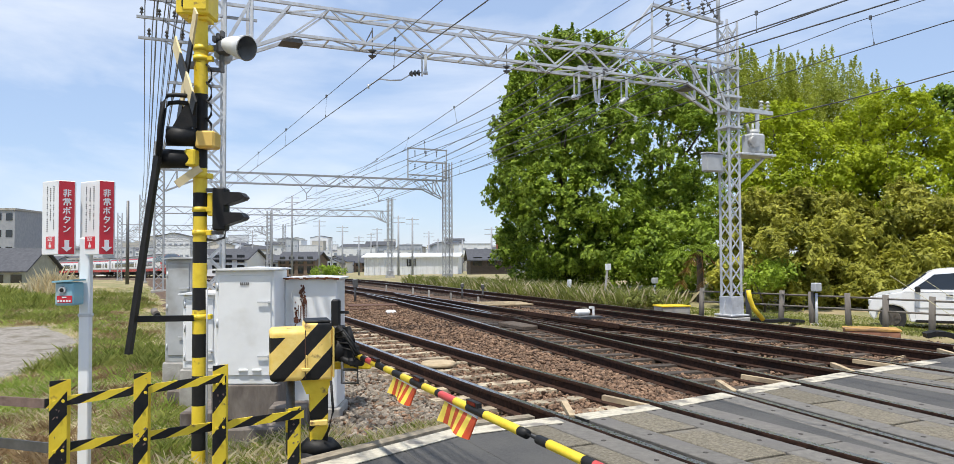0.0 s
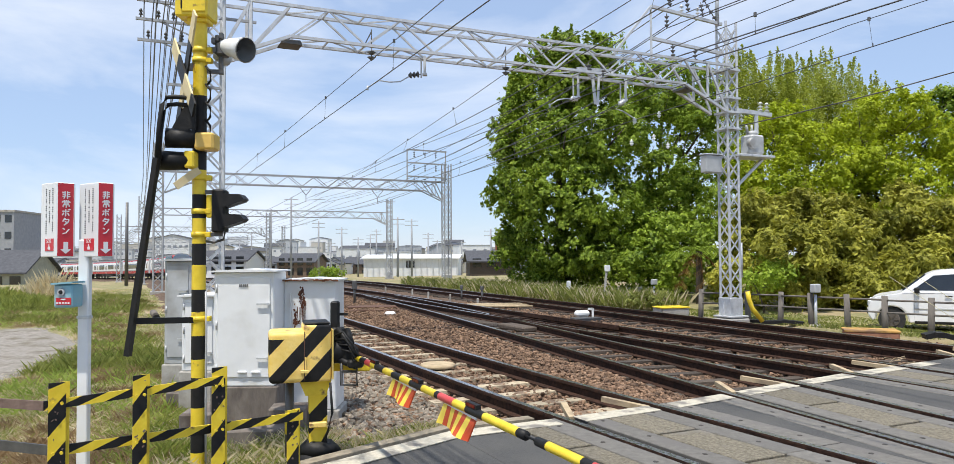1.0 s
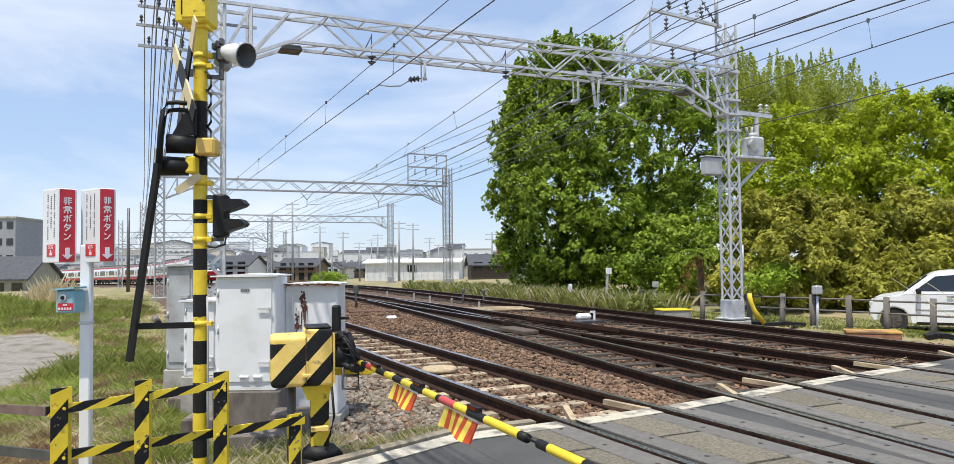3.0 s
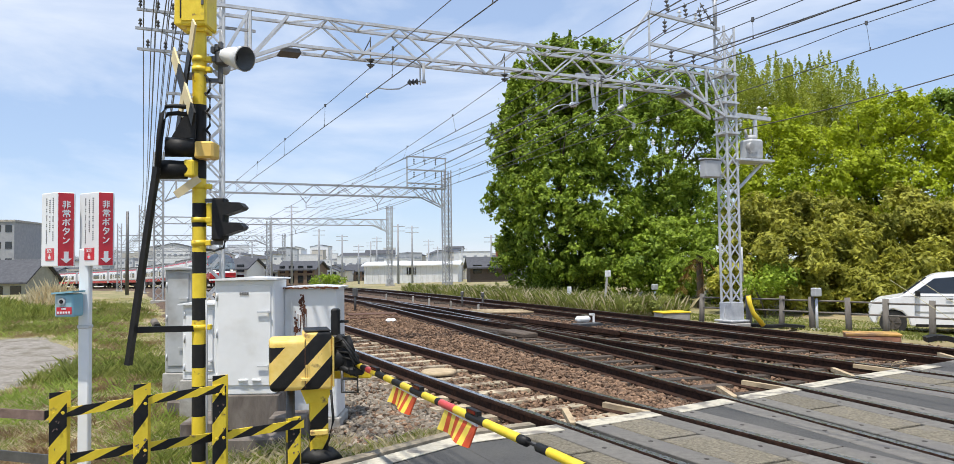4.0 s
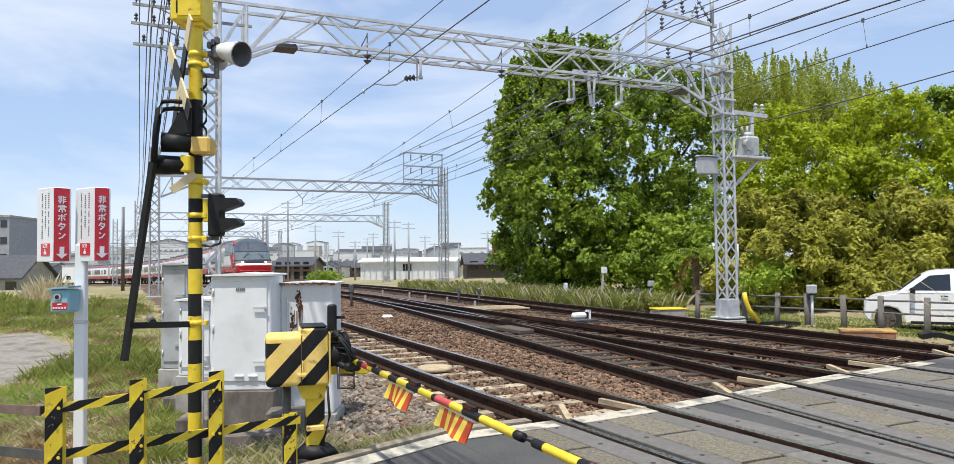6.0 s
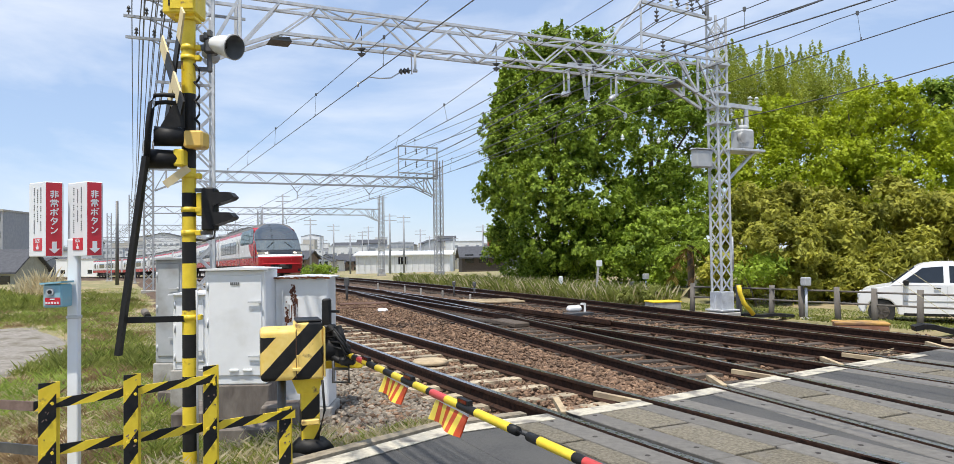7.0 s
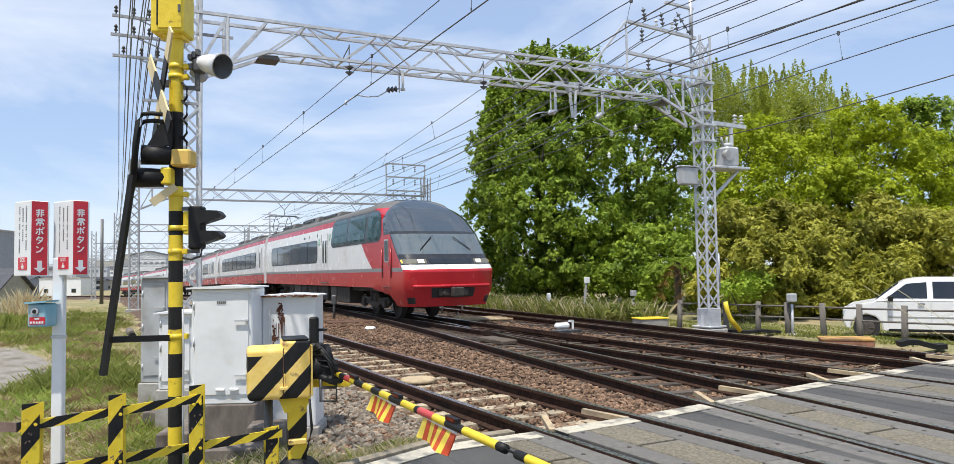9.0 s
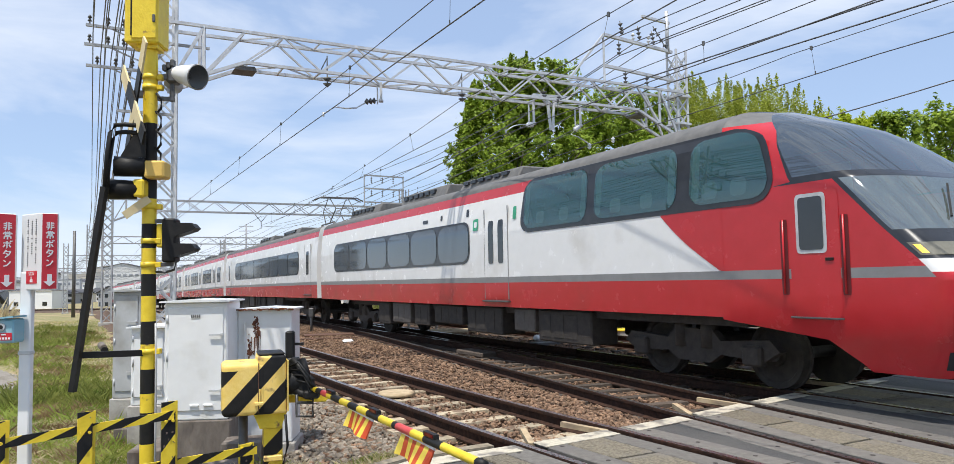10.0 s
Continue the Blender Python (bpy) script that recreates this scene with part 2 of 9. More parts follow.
M_RUBBERTYRE = pbr("tyre_rubber", (0.02, 0.02, 0.02), (0.035, 0.034, 0.033), 0.85, 15, 0.2)
M_PALEWOOD = pbr("pale_worn_wood", (0.36, 0.27, 0.16), (0.52, 0.41, 0.26), 0.85, 9, 0.3, stain=(0.25, 0.19, 0.13), stain_scale=3)
M_CREAM = pbr("faded_cream", (0.66, 0.52, 0.27), (0.74, 0.62, 0.36), 0.6, 8, 0.05)
M_ORANGE = pbr("orange_cover", (0.42, 0.22, 0.05), (0.58, 0.36, 0.11), 0.8, 8, 0.3, stain=(0.22, 0.13, 0.07), stain_scale=3, stain_at=(0.45, 0.65))
M_FENCEPOST = pbr("weathered_post", (0.12, 0.105, 0.09), (0.2, 0.18, 0.155), 0.95, 9, 0.4, stretch=(1, 1, 0.3))
M_ROOFTILE = pbr("roof_tile", (0.045, 0.047, 0.055), (0.085, 0.087, 0.097), 0.75, 3, 0.3)
M_PLASTER = pbr("plaster", (0.5, 0.47, 0.42), (0.6, 0.57, 0.52), 0.85, 2, 0.1, vary=0.3)
M_PLASTEROLIVE = pbr("olive_grey_render", (0.3, 0.3, 0.24), (0.38, 0.38, 0.31), 0.85, 2, 0.1)
M_PLASTERGREY = pbr("grey_render", (0.27, 0.28, 0.3), (0.34, 0.35, 0.37), 0.85, 2, 0.1)
# far-town colours: distance haze is mixed into the walls and windows
M_HAZEWHITE = pbr("haze_tinted_white", (0.56, 0.57, 0.58), (0.68, 0.69, 0.7), 0.8, 1.0, 0.05, vary=0.12)
M_HAZEGREY = pbr("haze_tinted_grey", (0.34, 0.36, 0.39), (0.46, 0.48, 0.51), 0.8, 1.0, 0.05, vary=0.15)
M_HAZEGLASS = pbr("haze_tinted_window", (0.2, 0.225, 0.26), (0.28, 0.305, 0.34), 0.3, 1.0, 0.0)
M_SHEET = pbr("white_sheet_metal", (0.66, 0.67, 0.68), (0.75, 0.76, 0.77), 0.5, 2, 0.05, vary=0.06)
M_LEAFDARK = leafy("leaf_dark", (0.08, 0.145, 0.014), (0.42, 0.54, 0.065))
M_LEAFMID = leafy("leaf_mid", (0.1, 0.175, 0.014), (0.4, 0.52, 0.06))
M_LEAFBRIGHT = leafy("leaf_bright", (0.22, 0.285, 0.01), (0.53, 0.6, 0.035))
M_LEAFPALE = leafy("leaf_pale", (0.2, 0.25, 0.022), (0.5, 0.54, 0.09))
M_LEAFOLIVE = leafy("leaf_olive", (0.15, 0.16, 0.016), (0.56, 0.54, 0.09))
M_GRASSBLADE = leafy("grass_blade", (0.16, 0.2, 0.03), (0.46, 0.49, 0.13), 1.5)
M_DRYGRASS = leafy("dry_grass", (0.56, 0.46, 0.27), (0.8, 0.7, 0.46), 1.5)
M_FRESH = leafy("fresh_grass", (0.2, 0.29, 0.04), (0.5, 0.58, 0.14), 1.5)
M_WEED = leafy("weed_stems", (0.12, 0.15, 0.025), (0.36, 0.38, 0.1), 1.5)
M_DEADWEED = leafy("dead_weed", (0.24, 0.15, 0.075), (0.46, 0.34, 0.19), 1.5)
M_LAMPON = glow("headlight_glow", (1.0, 0.9, 0.72), 2.2)
M_LAMPAMBER = glow("marker_amber", (1.0, 0.6, 0.08), 0.7)
M_LENSRED = pbr("red_lens", (0.25, 0.01, 0.01), (0.3, 0.015, 0.015), 0.15, 5, 0.0)


# ---- mesh helpers ----
def link(name, bm, mats, smooth=False):
    me = bpy.data.meshes.new(name)
    bm.to_mesh(me)
    bm.free()
    for m in (mats if isinstance(mats, (list, tuple)) else [mats]):
        me.materials.append(m)
    if smooth:
        me.shade_smooth()
        if smooth != "all":
            me.set_sharp_from_angle(angle=radians(38))
    return new(name, me)


def part(name, bm, mats, parent, label="", smooth=False):
    ob = link(name, bm, mats, smooth)
    ob.parent = parent
    if label:
        ob["label"] = label
    return ob


def thing(name, label, category, m=None, group="", kind=""):
    ob = new(name)
    ob.empty_display_size = 0.2
    if m is not None:
        ob.matrix_basis = m
    return tagged(ob, label, category, group, kind)


def piece(name, me, parent, m):
    ob = new(name, me)
    ob.parent = parent
    ob.matrix_basis = m
    return ob


def box(bm, c, size, rot=None, bevel=0.0, mi=0):
    r = bmesh.ops.create_cube(bm, size=1.0)
    vs = r["verts"]
    m = Matrix.Translation(c) @ (rot.to_4x4() if rot is not None else Matrix.Identity(4)) @ Matrix.Diagonal((*size, 1))
    bmesh.ops.transform(bm, matrix=m, verts=vs)
    fs = {f for v in vs for f in v.link_faces}
    for f in fs:
        f.material_index = mi
    if bevel:
        es = list({e for v in vs for e in v.link_edges})
        r = bmesh.ops.bevel(bm, geom=es, offset=bevel, segments=1, affect="EDGES", profile=0.5)
        for f in r["faces"]:
            f.material_index = mi
    return bm


def bar(bm, p0, p1, w, h=None, mi=0, up=(0, 0, 1)):
    """A square or flat bar from p0 to p1."""
    h = h or w
    p0, p1 = Vector(p0), Vector(p1)
    d = p1 - p0
    L = d.length
    z = d.normalized()
    upv = Vector(up)
    if abs(z.dot(upv)) > 0.98:
        upv = Vector((1, 0, 0))
    x = upv.cross(z).normalized()
    y = z.cross(x)
    vs = []
    for k in (0, L):
        for a, b in ((-1, -1), (1, -1), (1, 1), (-1, 1)):
            vs.append(bm.verts.new(p0 + z * k + x * (a * w / 2) + y * (b * h / 2)))
    for q in ((3, 2, 1, 0), (4, 5, 6, 7), (0, 1, 5, 4), (1, 2, 6, 5), (2, 3, 7, 6), (3, 0, 4, 7)):
        bm.faces.new([vs[i] for i in q]).material_index = mi
    return bm


def rod(bm, p0, p1, r0, r1=None, seg=8, mi=0, caps=True):
    r1 = r0 if r1 is None else r1
    p0, p1 = Vector(p0), Vector(p1)
    z = (p1 - p0).normalized()
    a = Vector((0, 0, 1)) if abs(z.z) < 0.9 else Vector((1, 0, 0))
    x = a.cross(z).normalized()
    y = z.cross(x)
    A, B = [], []
    for i in range(seg):
        c, s = math.cos(2 * math.pi * i / seg), math.sin(2 * math.pi * i / seg)
        A.append(bm.verts.new(p0 + (x * c + y * s) * r0))
        B.append(bm.verts.new(p1 + (x * c + y * s) * r1))
    for i in range(seg):
        f = bm.faces.new((A[i], A[(i + 1) % seg], B[(i + 1) % seg], B[i]))
        f.material_index = mi
        f.smooth = seg > 6
    if caps:
        bm.faces.new(A[::-1]).material_index = mi
        bm.faces.new(B).material_index = mi
    return bm


def tube(bm, pts, r, seg=6, mi=0):
    """A round tube along points."""
    pts = [Vector(p) for p in pts]
    rings = []
    for i, p in enumerate(pts):
        d = (pts[min(i + 1, len(pts) - 1)] - pts[max(i - 1, 0)]).normalized()
        a = Vector((0, 0, 1)) if abs(d.z) < 0.95 else Vector((1, 0, 0))
        x = a.cross(d).normalized()
        y = d.cross(x)
        rr = r[i] if isinstance(r, (list, tuple)) else r
        rings.append([bm.verts.new(p + (x * math.cos(2 * math.pi * k / seg) + y * math.sin(2 * math.pi * k / seg)) * rr) for k in range(seg)])
    for A, B in zip(rings, rings[1:]):
        for k in range(seg):
            f = bm.faces.new((A[k], A[(k + 1) % seg], B[(k + 1) % seg], B[k]))
            f.material_index = mi
            f.smooth = True
    bm.faces.new(rings[0][::-1]).material_index = mi
    bm.faces.new(rings[-1]).material_index = mi
    return bm


def prism(bm, outline, y0, y1, mi=0, m=None):
    """Extrude an outline given in x and z from y0 to y1."""
    A = [bm.verts.new((x, y0, z)) for x, z in outline]
    B = [bm.verts.new((x, y1, z)) for x, z in outline]
    n = len(outline)
    fs = [bm.faces.new(A), bm.faces.new(B[::-1])]
    for i in range(n):
        fs.append(bm.faces.new((A[i], B[i], B[(i + 1) % n], A[(i + 1) % n])))
    for f in fs:
        f.material_index = mi
    if m is not None:
        bmesh.ops.transform(bm, matrix=m, verts=A + B)
    return bm


def sheet(name, pts, faces, mats, smooth=False):
    me = bpy.data.meshes.new(name)
    me.from_pydata([tuple(p) for p in pts], [], faces)
    for m in (mats if isinstance(mats, (list, tuple)) else [mats]):
        me.materials.append(m)
    if smooth:
        me.shade_smooth()
    me.update()
    return new(name, me)


# ---- the line of the railway ----
HEAD = radians(25.0)
S_BEND, BEND, S_STEP = 72.0, radians(0.14), 1.0


def _line():
    """Base line by distance: straight past the crossing, bending left far away."""
    out = []
    x, y = 0.0, 0.0
    for i in range(0, 420):
        th = HEAD + BEND * min(max(0.0, i - S_BEND), 150.0) + radians(0.08) * min(max(0.0, i - 115.0), 120.0)
        out.append((x, y, th))
        x -= math.sin(th)
        y += math.cos(th)
    return np.array(out)


LINE = _line()
DROP_S = (-200, 28, 38, 50, 67, 76, 100, 140, 210, 300, 600)
DROP_Z = (0, 0, 0.03, 0.17, 0.43, 0.6, 1.15, 2.2, 3.5, 4.2, 4.4)


def drop(s):
    """How far the line lies below the crossing, smoothed."""
    return sum(float(np.interp(s + d, DROP_S, DROP_Z)) for d in (-8, -4, 0, 4, 8)) / 5


def at_line(s, v, z=0.0):
    """A point s along the base line and v to its right."""
    if s <= 0:
        x, y, th = -math.sin(HEAD) * s, math.cos(HEAD) * s, HEAD
    else:
        i = min(int(s), 418)
        k = s - i
        a, b = LINE[i], LINE[i + 1]
        x, y, th = a[0] + (b[0] - a[0]) * k, a[1] + (b[1] - a[1]) * k, a[2]
        th = a[2] + (b[2] - a[2]) * k
    return Vector((x + math.cos(th) * v, y + math.sin(th) * v, z - drop(s)))


def sv(x, y):
    """Back to s and v, by the straight part."""
    return -x * math.sin(HEAD) + y * math.cos(HEAD), x * math.cos(HEAD) + y * math.sin(HEAD)


def ground_z(x, y):
    """Height of the grass sheet."""
    s, v = sv(x, y)
    z = -0.26 - (drop(s) if s > 0 else 0.0)
    z += 0.05 * noise.noise(Vector((x * 0.35, y * 0.35, 0)))
    if s < 24:
        z -= 0.2 * min(1, max(0, (v - 15.8) / 1.5))
    if v < 1.0:
        z += 0.12 * noise.noise(Vector((x * 0.12, y * 0.12, 9))) - 0.1 * min(1, max(0, (1.0 - v) / 8))
    return z


def u_edge(v):
    """Where the road's edge lies along the line, by lateral place; it swings back toward the field."""
    return float(np.interp(v, (-9.0, 1.3, 2.4, 3.6, 5.0, 6.8, 8.0, 10.3, 20.0, 60.0), (0.9, 5.3, 5.76, 5.78, 5.9, 6.2, 6.36, 6.6, 7.6, 12.0)))


# ---- ground ----
def build_ground():
    xs = [-900, -500, -300, -220, -160] + [-130 + 5 * i for i in range(20)] + [-30 + 1.0 * i for i in range(24)] + [-6 + 0.25 * i for i in range(32)] + [2 + 1.0 * i for i in range(28)] + [35, 42, 50, 65, 90, 140, 250, 500, 900]
    ys = [-300, -120, -60, -30, -15, -8, -4] + [-2 + 1.0 * i for i in range(4)] + [2 + 0.25 * i for i in range(24)] + [8 + 1.0 * i for i in range(52)] + [64 + 5 * i for i in range(36)] + [260, 320, 420, 600, 1000, 2200]
    pts, faces = [], []
    for y in ys:
        for x in xs:
            s, v = sv(x, y)
            z = ground_z(x, y)
            if 1.0 < v < 14.6 and s < 130:
                z -= 0.25
            if v > -9 and v < 60 and s < u_edge(v) + 0.25:
                z = min(z, -0.45)
            pts.append((x, y, z))
    w = len(xs)
    for j in range(len(ys) - 1):
        for i in range(w - 1):
            faces.append((j * w + i, j * w + i + 1, (j + 1) * w + i + 1, (j + 1) * w + i))
    ob = sheet("ground", pts, faces, M_GRASS, True)
    tagged(ob, "rough grassy ground with bare earth beside the railway", "ground", kind="structure")


build_ground()


# lateral place of each track's centre along the line
def v_loop(s):
    return float(np.interp(s, (-40, 0, 6, 10, 17, 30, 45, 80, 400), (6.3, 4.3, 4.07, 3.97, 4.0, 4.1, 4.3, 4.6, 4.6)))


def v_main(s):
    return float(np.interp(s, (-60, 15, 25, 40, 400), (8.54, 8.54, 8.65, 8.8, 8.8)))


def v_branch(s):
    return float(np.interp(s, (-40, 0, 6, 10, 14, 20, 26, 30), (1.2, 5.55, 6.28, 6.76, 7.26, 7.96, 8.48, 8.72)))


def v_far(s):
    return float(np.interp(s, (-60, 7, 12, 18, 25, 33, 45, 60, 400), (10.9, 11.1, 11.4, 11.75, 12.0, 12.45, 13.0, 13.2, 13.2)))


def smooth_v(f, s):
    return sum(f(s + d) for d in (-3, -1.5, 0, 1.5, 3)) / 5


RAIL_PROFILE = [(-0.032, 0), (0.032, 0), (0.034, -0.012), (0.033, -0.036), (0.009, -0.048), (0.009, -0.118), (0.062, -0.135), (0.062, -0.15),
                (-0.062, -0.15), (-0.062, -0.135), (-0.009, -0.118), (-0.009, -0.048), (-0.033, -0.036), (-0.034, -0.012)]


def rail_part(parent, f, off, s0, s1, label=""):
    ss = [s0]
    while ss[-1] < s1:
        ss.append(min(s1, ss[-1] + (1.0 if ss[-1] < 40 else 3.0)))
    pts, faces, mi = [], [], []
    n = len(RAIL_PROFILE)
    for s in ss:
        for a, z in RAIL_PROFILE:
            pts.append(at_line(s, smooth_v(f, s) + off + a, z))
    for i in range(len(ss) - 1):
        for k in range(n):
            faces.append((i * n + k, i * n + (k + 1) % n, (i + 1) * n + (k + 1) % n, (i + 1) * n + k))
            mi.append(1 if k == 0 else 0)
    faces.append(tuple(range(n))[::-1])
    mi.append(0)
    ob = sheet("rail", pts, faces, [M_RAILSIDE, M_RAILTOP])
    ob.data.polygons.foreach_set("material_index", mi)
    ob.parent = parent
    if label:
        ob["label"] = label
    return ob


def sleeper_mesh(name, length, width, height, mat):
    bm = bmesh.new()
    prism(bm, [(-width / 2, -height), (width / 2, -height), (width / 2 - 0.02, 0), (-width / 2 + 0.02, 0)], -length / 2, length / 2)
    me = bpy.data.meshes.new(name)
    bm.to_mesh(me)
    bm.free()
    me.materials.append(mat)
    return me


SLEEPER_CONC = sleeper_mesh("concrete_sleeper", 2.05, 0.22, 0.15, M_SLEEPER)
SLEEPER_WOOD = sleeper_mesh("timber_sleeper", 2.15, 0.21, 0.15, M_WOODSLP)


def track(label, f, s0, s1, mesh, edge, near_to=46.0, top=-0.14):
    t = thing("railway_track", label, "track", kind="structure")
    for o in (-0.566, 0.566):
        rail_part(t, f, o, s0, s1, "rusty steel rail with a polished top")
    s = edge + 0.35
    far_pts, far_faces = [], []
    rnd = random.Random(5)
    while s < min(s1, 130):
        v = smooth_v(f, s)
        c = at_line(s, v + rnd.uniform(-0.03, 0.03), top)
        d = at_line(s + 0.5, smooth_v(f, s + 0.5)) - at_line(s, v)
        ang = math.atan2(d.y, d.x) + rnd.uniform(-0.02, 0.02)
        if s < near_to:
            piece("sleeper", mesh, t, Matrix.Translation(c) @ Matrix.Rotation(ang, 4, "Z"))
        else:
            R = Matrix.Translation(c) @ Matrix.Rotation(ang, 4, "Z")
            k = len(far_pts)
            for x, y in ((-0.1, -1.02), (0.1, -1.02), (0.1, 1.02), (-0.1, 1.02)):
                far_pts.append(R @ Vector((x, y, 0)))
            for x, y in ((-0.11, -1.03), (0.11, -1.03), (0.11, 1.03), (-0.11, 1.03)):
                far_pts.append(R @ Vector((x, y, -0.12)))
            far_faces += [(k, k + 1, k + 2, k + 3)] + [(k + a, k + (a + 1) % 4, k + 4 + (a + 1) % 4, k + 4 + a) for a in range(4)]
        s += 0.62
    if far_pts:
        ob = sheet("far_sleepers", far_pts, far_faces, mesh.materials[0])
        ob.parent = t
        tagged(ob, kind="stuff")
    return t


def build_ballast():
    ss = [-30, -20, -12, -6] + [-3 + 0.3 * i for i in range(150)] + [42 + 2 * i for i in range(45)] + [135 + 6 * i for i in range(40)]
    vs = [0.9, 1.2, 1.5, 1.8, 2.1] + [2.4 + 0.22 * i for i in range(48)] + [13.0, 13.4, 13.9, 14.5, 15.2]
    pts, faces = [], []
    for s in ss:
        for v in vs:
            z = -0.185
            if v < 2.0:
                z -= 0.16 * (2.0 - v) / 1.0 * 0.8
            if v > 13.2:
                z -= 0.13 * (v - 13.2)
            p = at_line(s, v, z)
            z2 = p.z + 0.035 * noise.noise(Vector((p.x * 1.1, p.y * 1.1, 0))) + 0.022 * noise.noise(Vector((p.x * 9, p.y * 9, 3)))
            if s < u_edge(v) + 0.1:
                z2 -= 0.2
            pts.append((p.x, p.y, z2))
    w = len(vs)
    for j in range(len(ss) - 1):
        for i in range(w - 1):
            faces.append((j * w + i, j * w + i + 1, (j + 1) * w + i + 1, (j + 1) * w + i)[::-1])
    ob = sheet("ballast_bed", pts, faces, M_BALLAST)
    tagged(ob, "brown rust-stained crushed stone ballast under the tracks", "ballast", kind="structure")


build_ballast()

T_LOOP = track("near rusty track on pale concrete sleepers", v_loop, -25, 130, SLEEPER_CONC, 5.4)
T_MAIN = track("main running track with brown rusted rails", v_main, -25, 300, SLEEPER_WOOD, 6.0)
T_BRANCH = track("diverging track leaving a turnout toward the crossing", v_branch, -20, 27, SLEEPER_WOOD, 5.7)
T_FAR = track("farthest track beside the trees with rusty rails", v_far, -25, 300, SLEEPER_WOOD, 6.4)


# ---- stones of the ballast ----
def stones(name, label, mat, count, area, size, seed, lift=0.0):
    """Loose angular stones, each a small deformed lump."""
    rnd = np.random.RandomState(seed)
    base = []
    for k in range(6):
        bm = bmesh.new()
        bmesh.ops.create_icosphere(bm, subdivisions=1, radius=1.0)
        v = np.array([p.co[:] for p in bm.verts]) * rnd.uniform(0.65, 1.15, (len(bm.verts), 1))
        f = np.array([[q.index for q in g.verts] for g in bm.faces])
        bm.free()
        base.append((v, f))
    P, F, n = [], [], 0
    made = 0
    while made < count:
        s, v = area(rnd)
        if s < u_edge(v) + 0.12:
            continue
        made += 1
        b, f = base[rnd.randint(6)]
        r = size * rnd.uniform(0.55, 1.25)
        a, t = rnd.uniform(0, 6.28), rnd.uniform(0, 6.28)
        R = np.array([[math.cos(a), -math.sin(a), 0], [math.sin(a), math.cos(a), 0], [0, 0, 1]]) @ np.array([[1, 0, 0], [0, math.cos(t), -math.sin(t)], [0, math.sin(t), math.cos(t)]])
        z = -0.175 + lift * (0.5 + 0.5 * rnd.rand()) - (0.13 * max(0, 2.0 - v)) - 0.13 * max(0, v - 13.2) + rnd.uniform(-0.01, 0.012)
        p = at_line(s, v, z)
        P.append((b * (r, r * rnd.uniform(0.6, 1), r * 0.6)) @ R.T + np.array(p))
        F.append(f + n)
        n += len(b)
    P, F = np.concatenate(P), np.concatenate(F)
    ob = sheet(name, P.tolist(), F.tolist(), mat)
    tagged(ob, label, "stones", kind="stuff")


def _near(rnd):
    return 4.9 + 19 * rnd.rand() ** 1.7, 1.0 + 12.2 * rnd.rand()


def _grey(rnd):
    return 5.0 + 9.0 * rnd.rand(), 0.9 + 2.1 * rnd.rand()


stones("ballast_stones", "loose brown crushed stones between the rails", M_STONE, 23500, _near, 0.036, 3)
def _heap(rnd):
    while True:
        s = 6.0 + 24 * rnd.rand() ** 1.3
        a, b = v_loop(s) + 0.85, v_branch(s) - 0.8
        if b > a + 0.1:
            return s, a + (b - a) * rnd.rand()


stones("heaped_ballast_stones", "rust-brown ballast heaped between two tracks", M_STONE, 10500, _heap, 0.036, 5, 0.07)
def _crib(rnd):
    s = 5.2 + 26 * rnd.rand() ** 1.4
    return s, v_loop(s) + rnd.uniform(-0.46, 0.46)


stones("crib_ballast_stones", "brown ballast lying between and over the sleepers", M_STONE, 2600, _crib, 0.03, 6, 0.03)
stones("grey_ballast_stones", "pale grey crushed stones beside the crossing", M_STONEGREY, 6000, _grey, 0.045, 4)


# ---- the level crossing ----
CROSS = thing("road", "asphalt road over the level crossing with worn deck panels", "road", kind="structure")
S_END = -14.0


def strip(name, va, vb, mat, s_from=None, s_to=None, length=None, z=-0.008, thick=0.09, parent=None, label="", gap=0.012):
    """Deck pieces between two lateral lines, cut to length along the line, ending at the road's edge."""
    s1 = s_to
    made = []
    top = s1 if s1 is not None else u_edge((va(5) + vb(5)) / 2)
    cuts = [top]
    while cuts[-1] > (s_from if s_from is not None else S_END):
        cuts.append(cuts[-1] - (length or 50))
    for a, b in zip(cuts[1:], cuts):
        b2 = b - gap
        ends_at_edge = s1 is None and b == cuts[0]
        P = []
        for zz in (z - thick, z):
            for (f, s) in ((va, a), (vb, a), (vb, b2), (va, b2)):
                ss = s
                if ends_at_edge and s == b2:
                    ss = u_edge(f(5)) - gap
                P.append(at_line(ss, f(ss), zz))
        bm = bmesh.new()
        v = [bm.verts.new(p) for p in P]
        for q in ((3, 2, 1, 0), (4, 5, 6, 7), (0, 1, 5, 4), (1, 2, 6, 5), (2, 3, 7, 6), (3, 0, 4, 7)):
            bm.faces.new([v[i] for i in q])
        bmesh.ops.recalc_face_normals(bm, faces=bm.faces)
        bmesh.ops.bevel(bm, geom=[e for e in bm.edges if all(abs(x.co.z - z + drop(0)) < 1e-4 for x in e.verts)], offset=0.006, segments=1, affect="EDGES")
        made.append(part(name, bm, mat, parent or CROSS, label))
    return made


def line(v6, slope):
    return lambda s: v6 + slope * (s - 6.0)


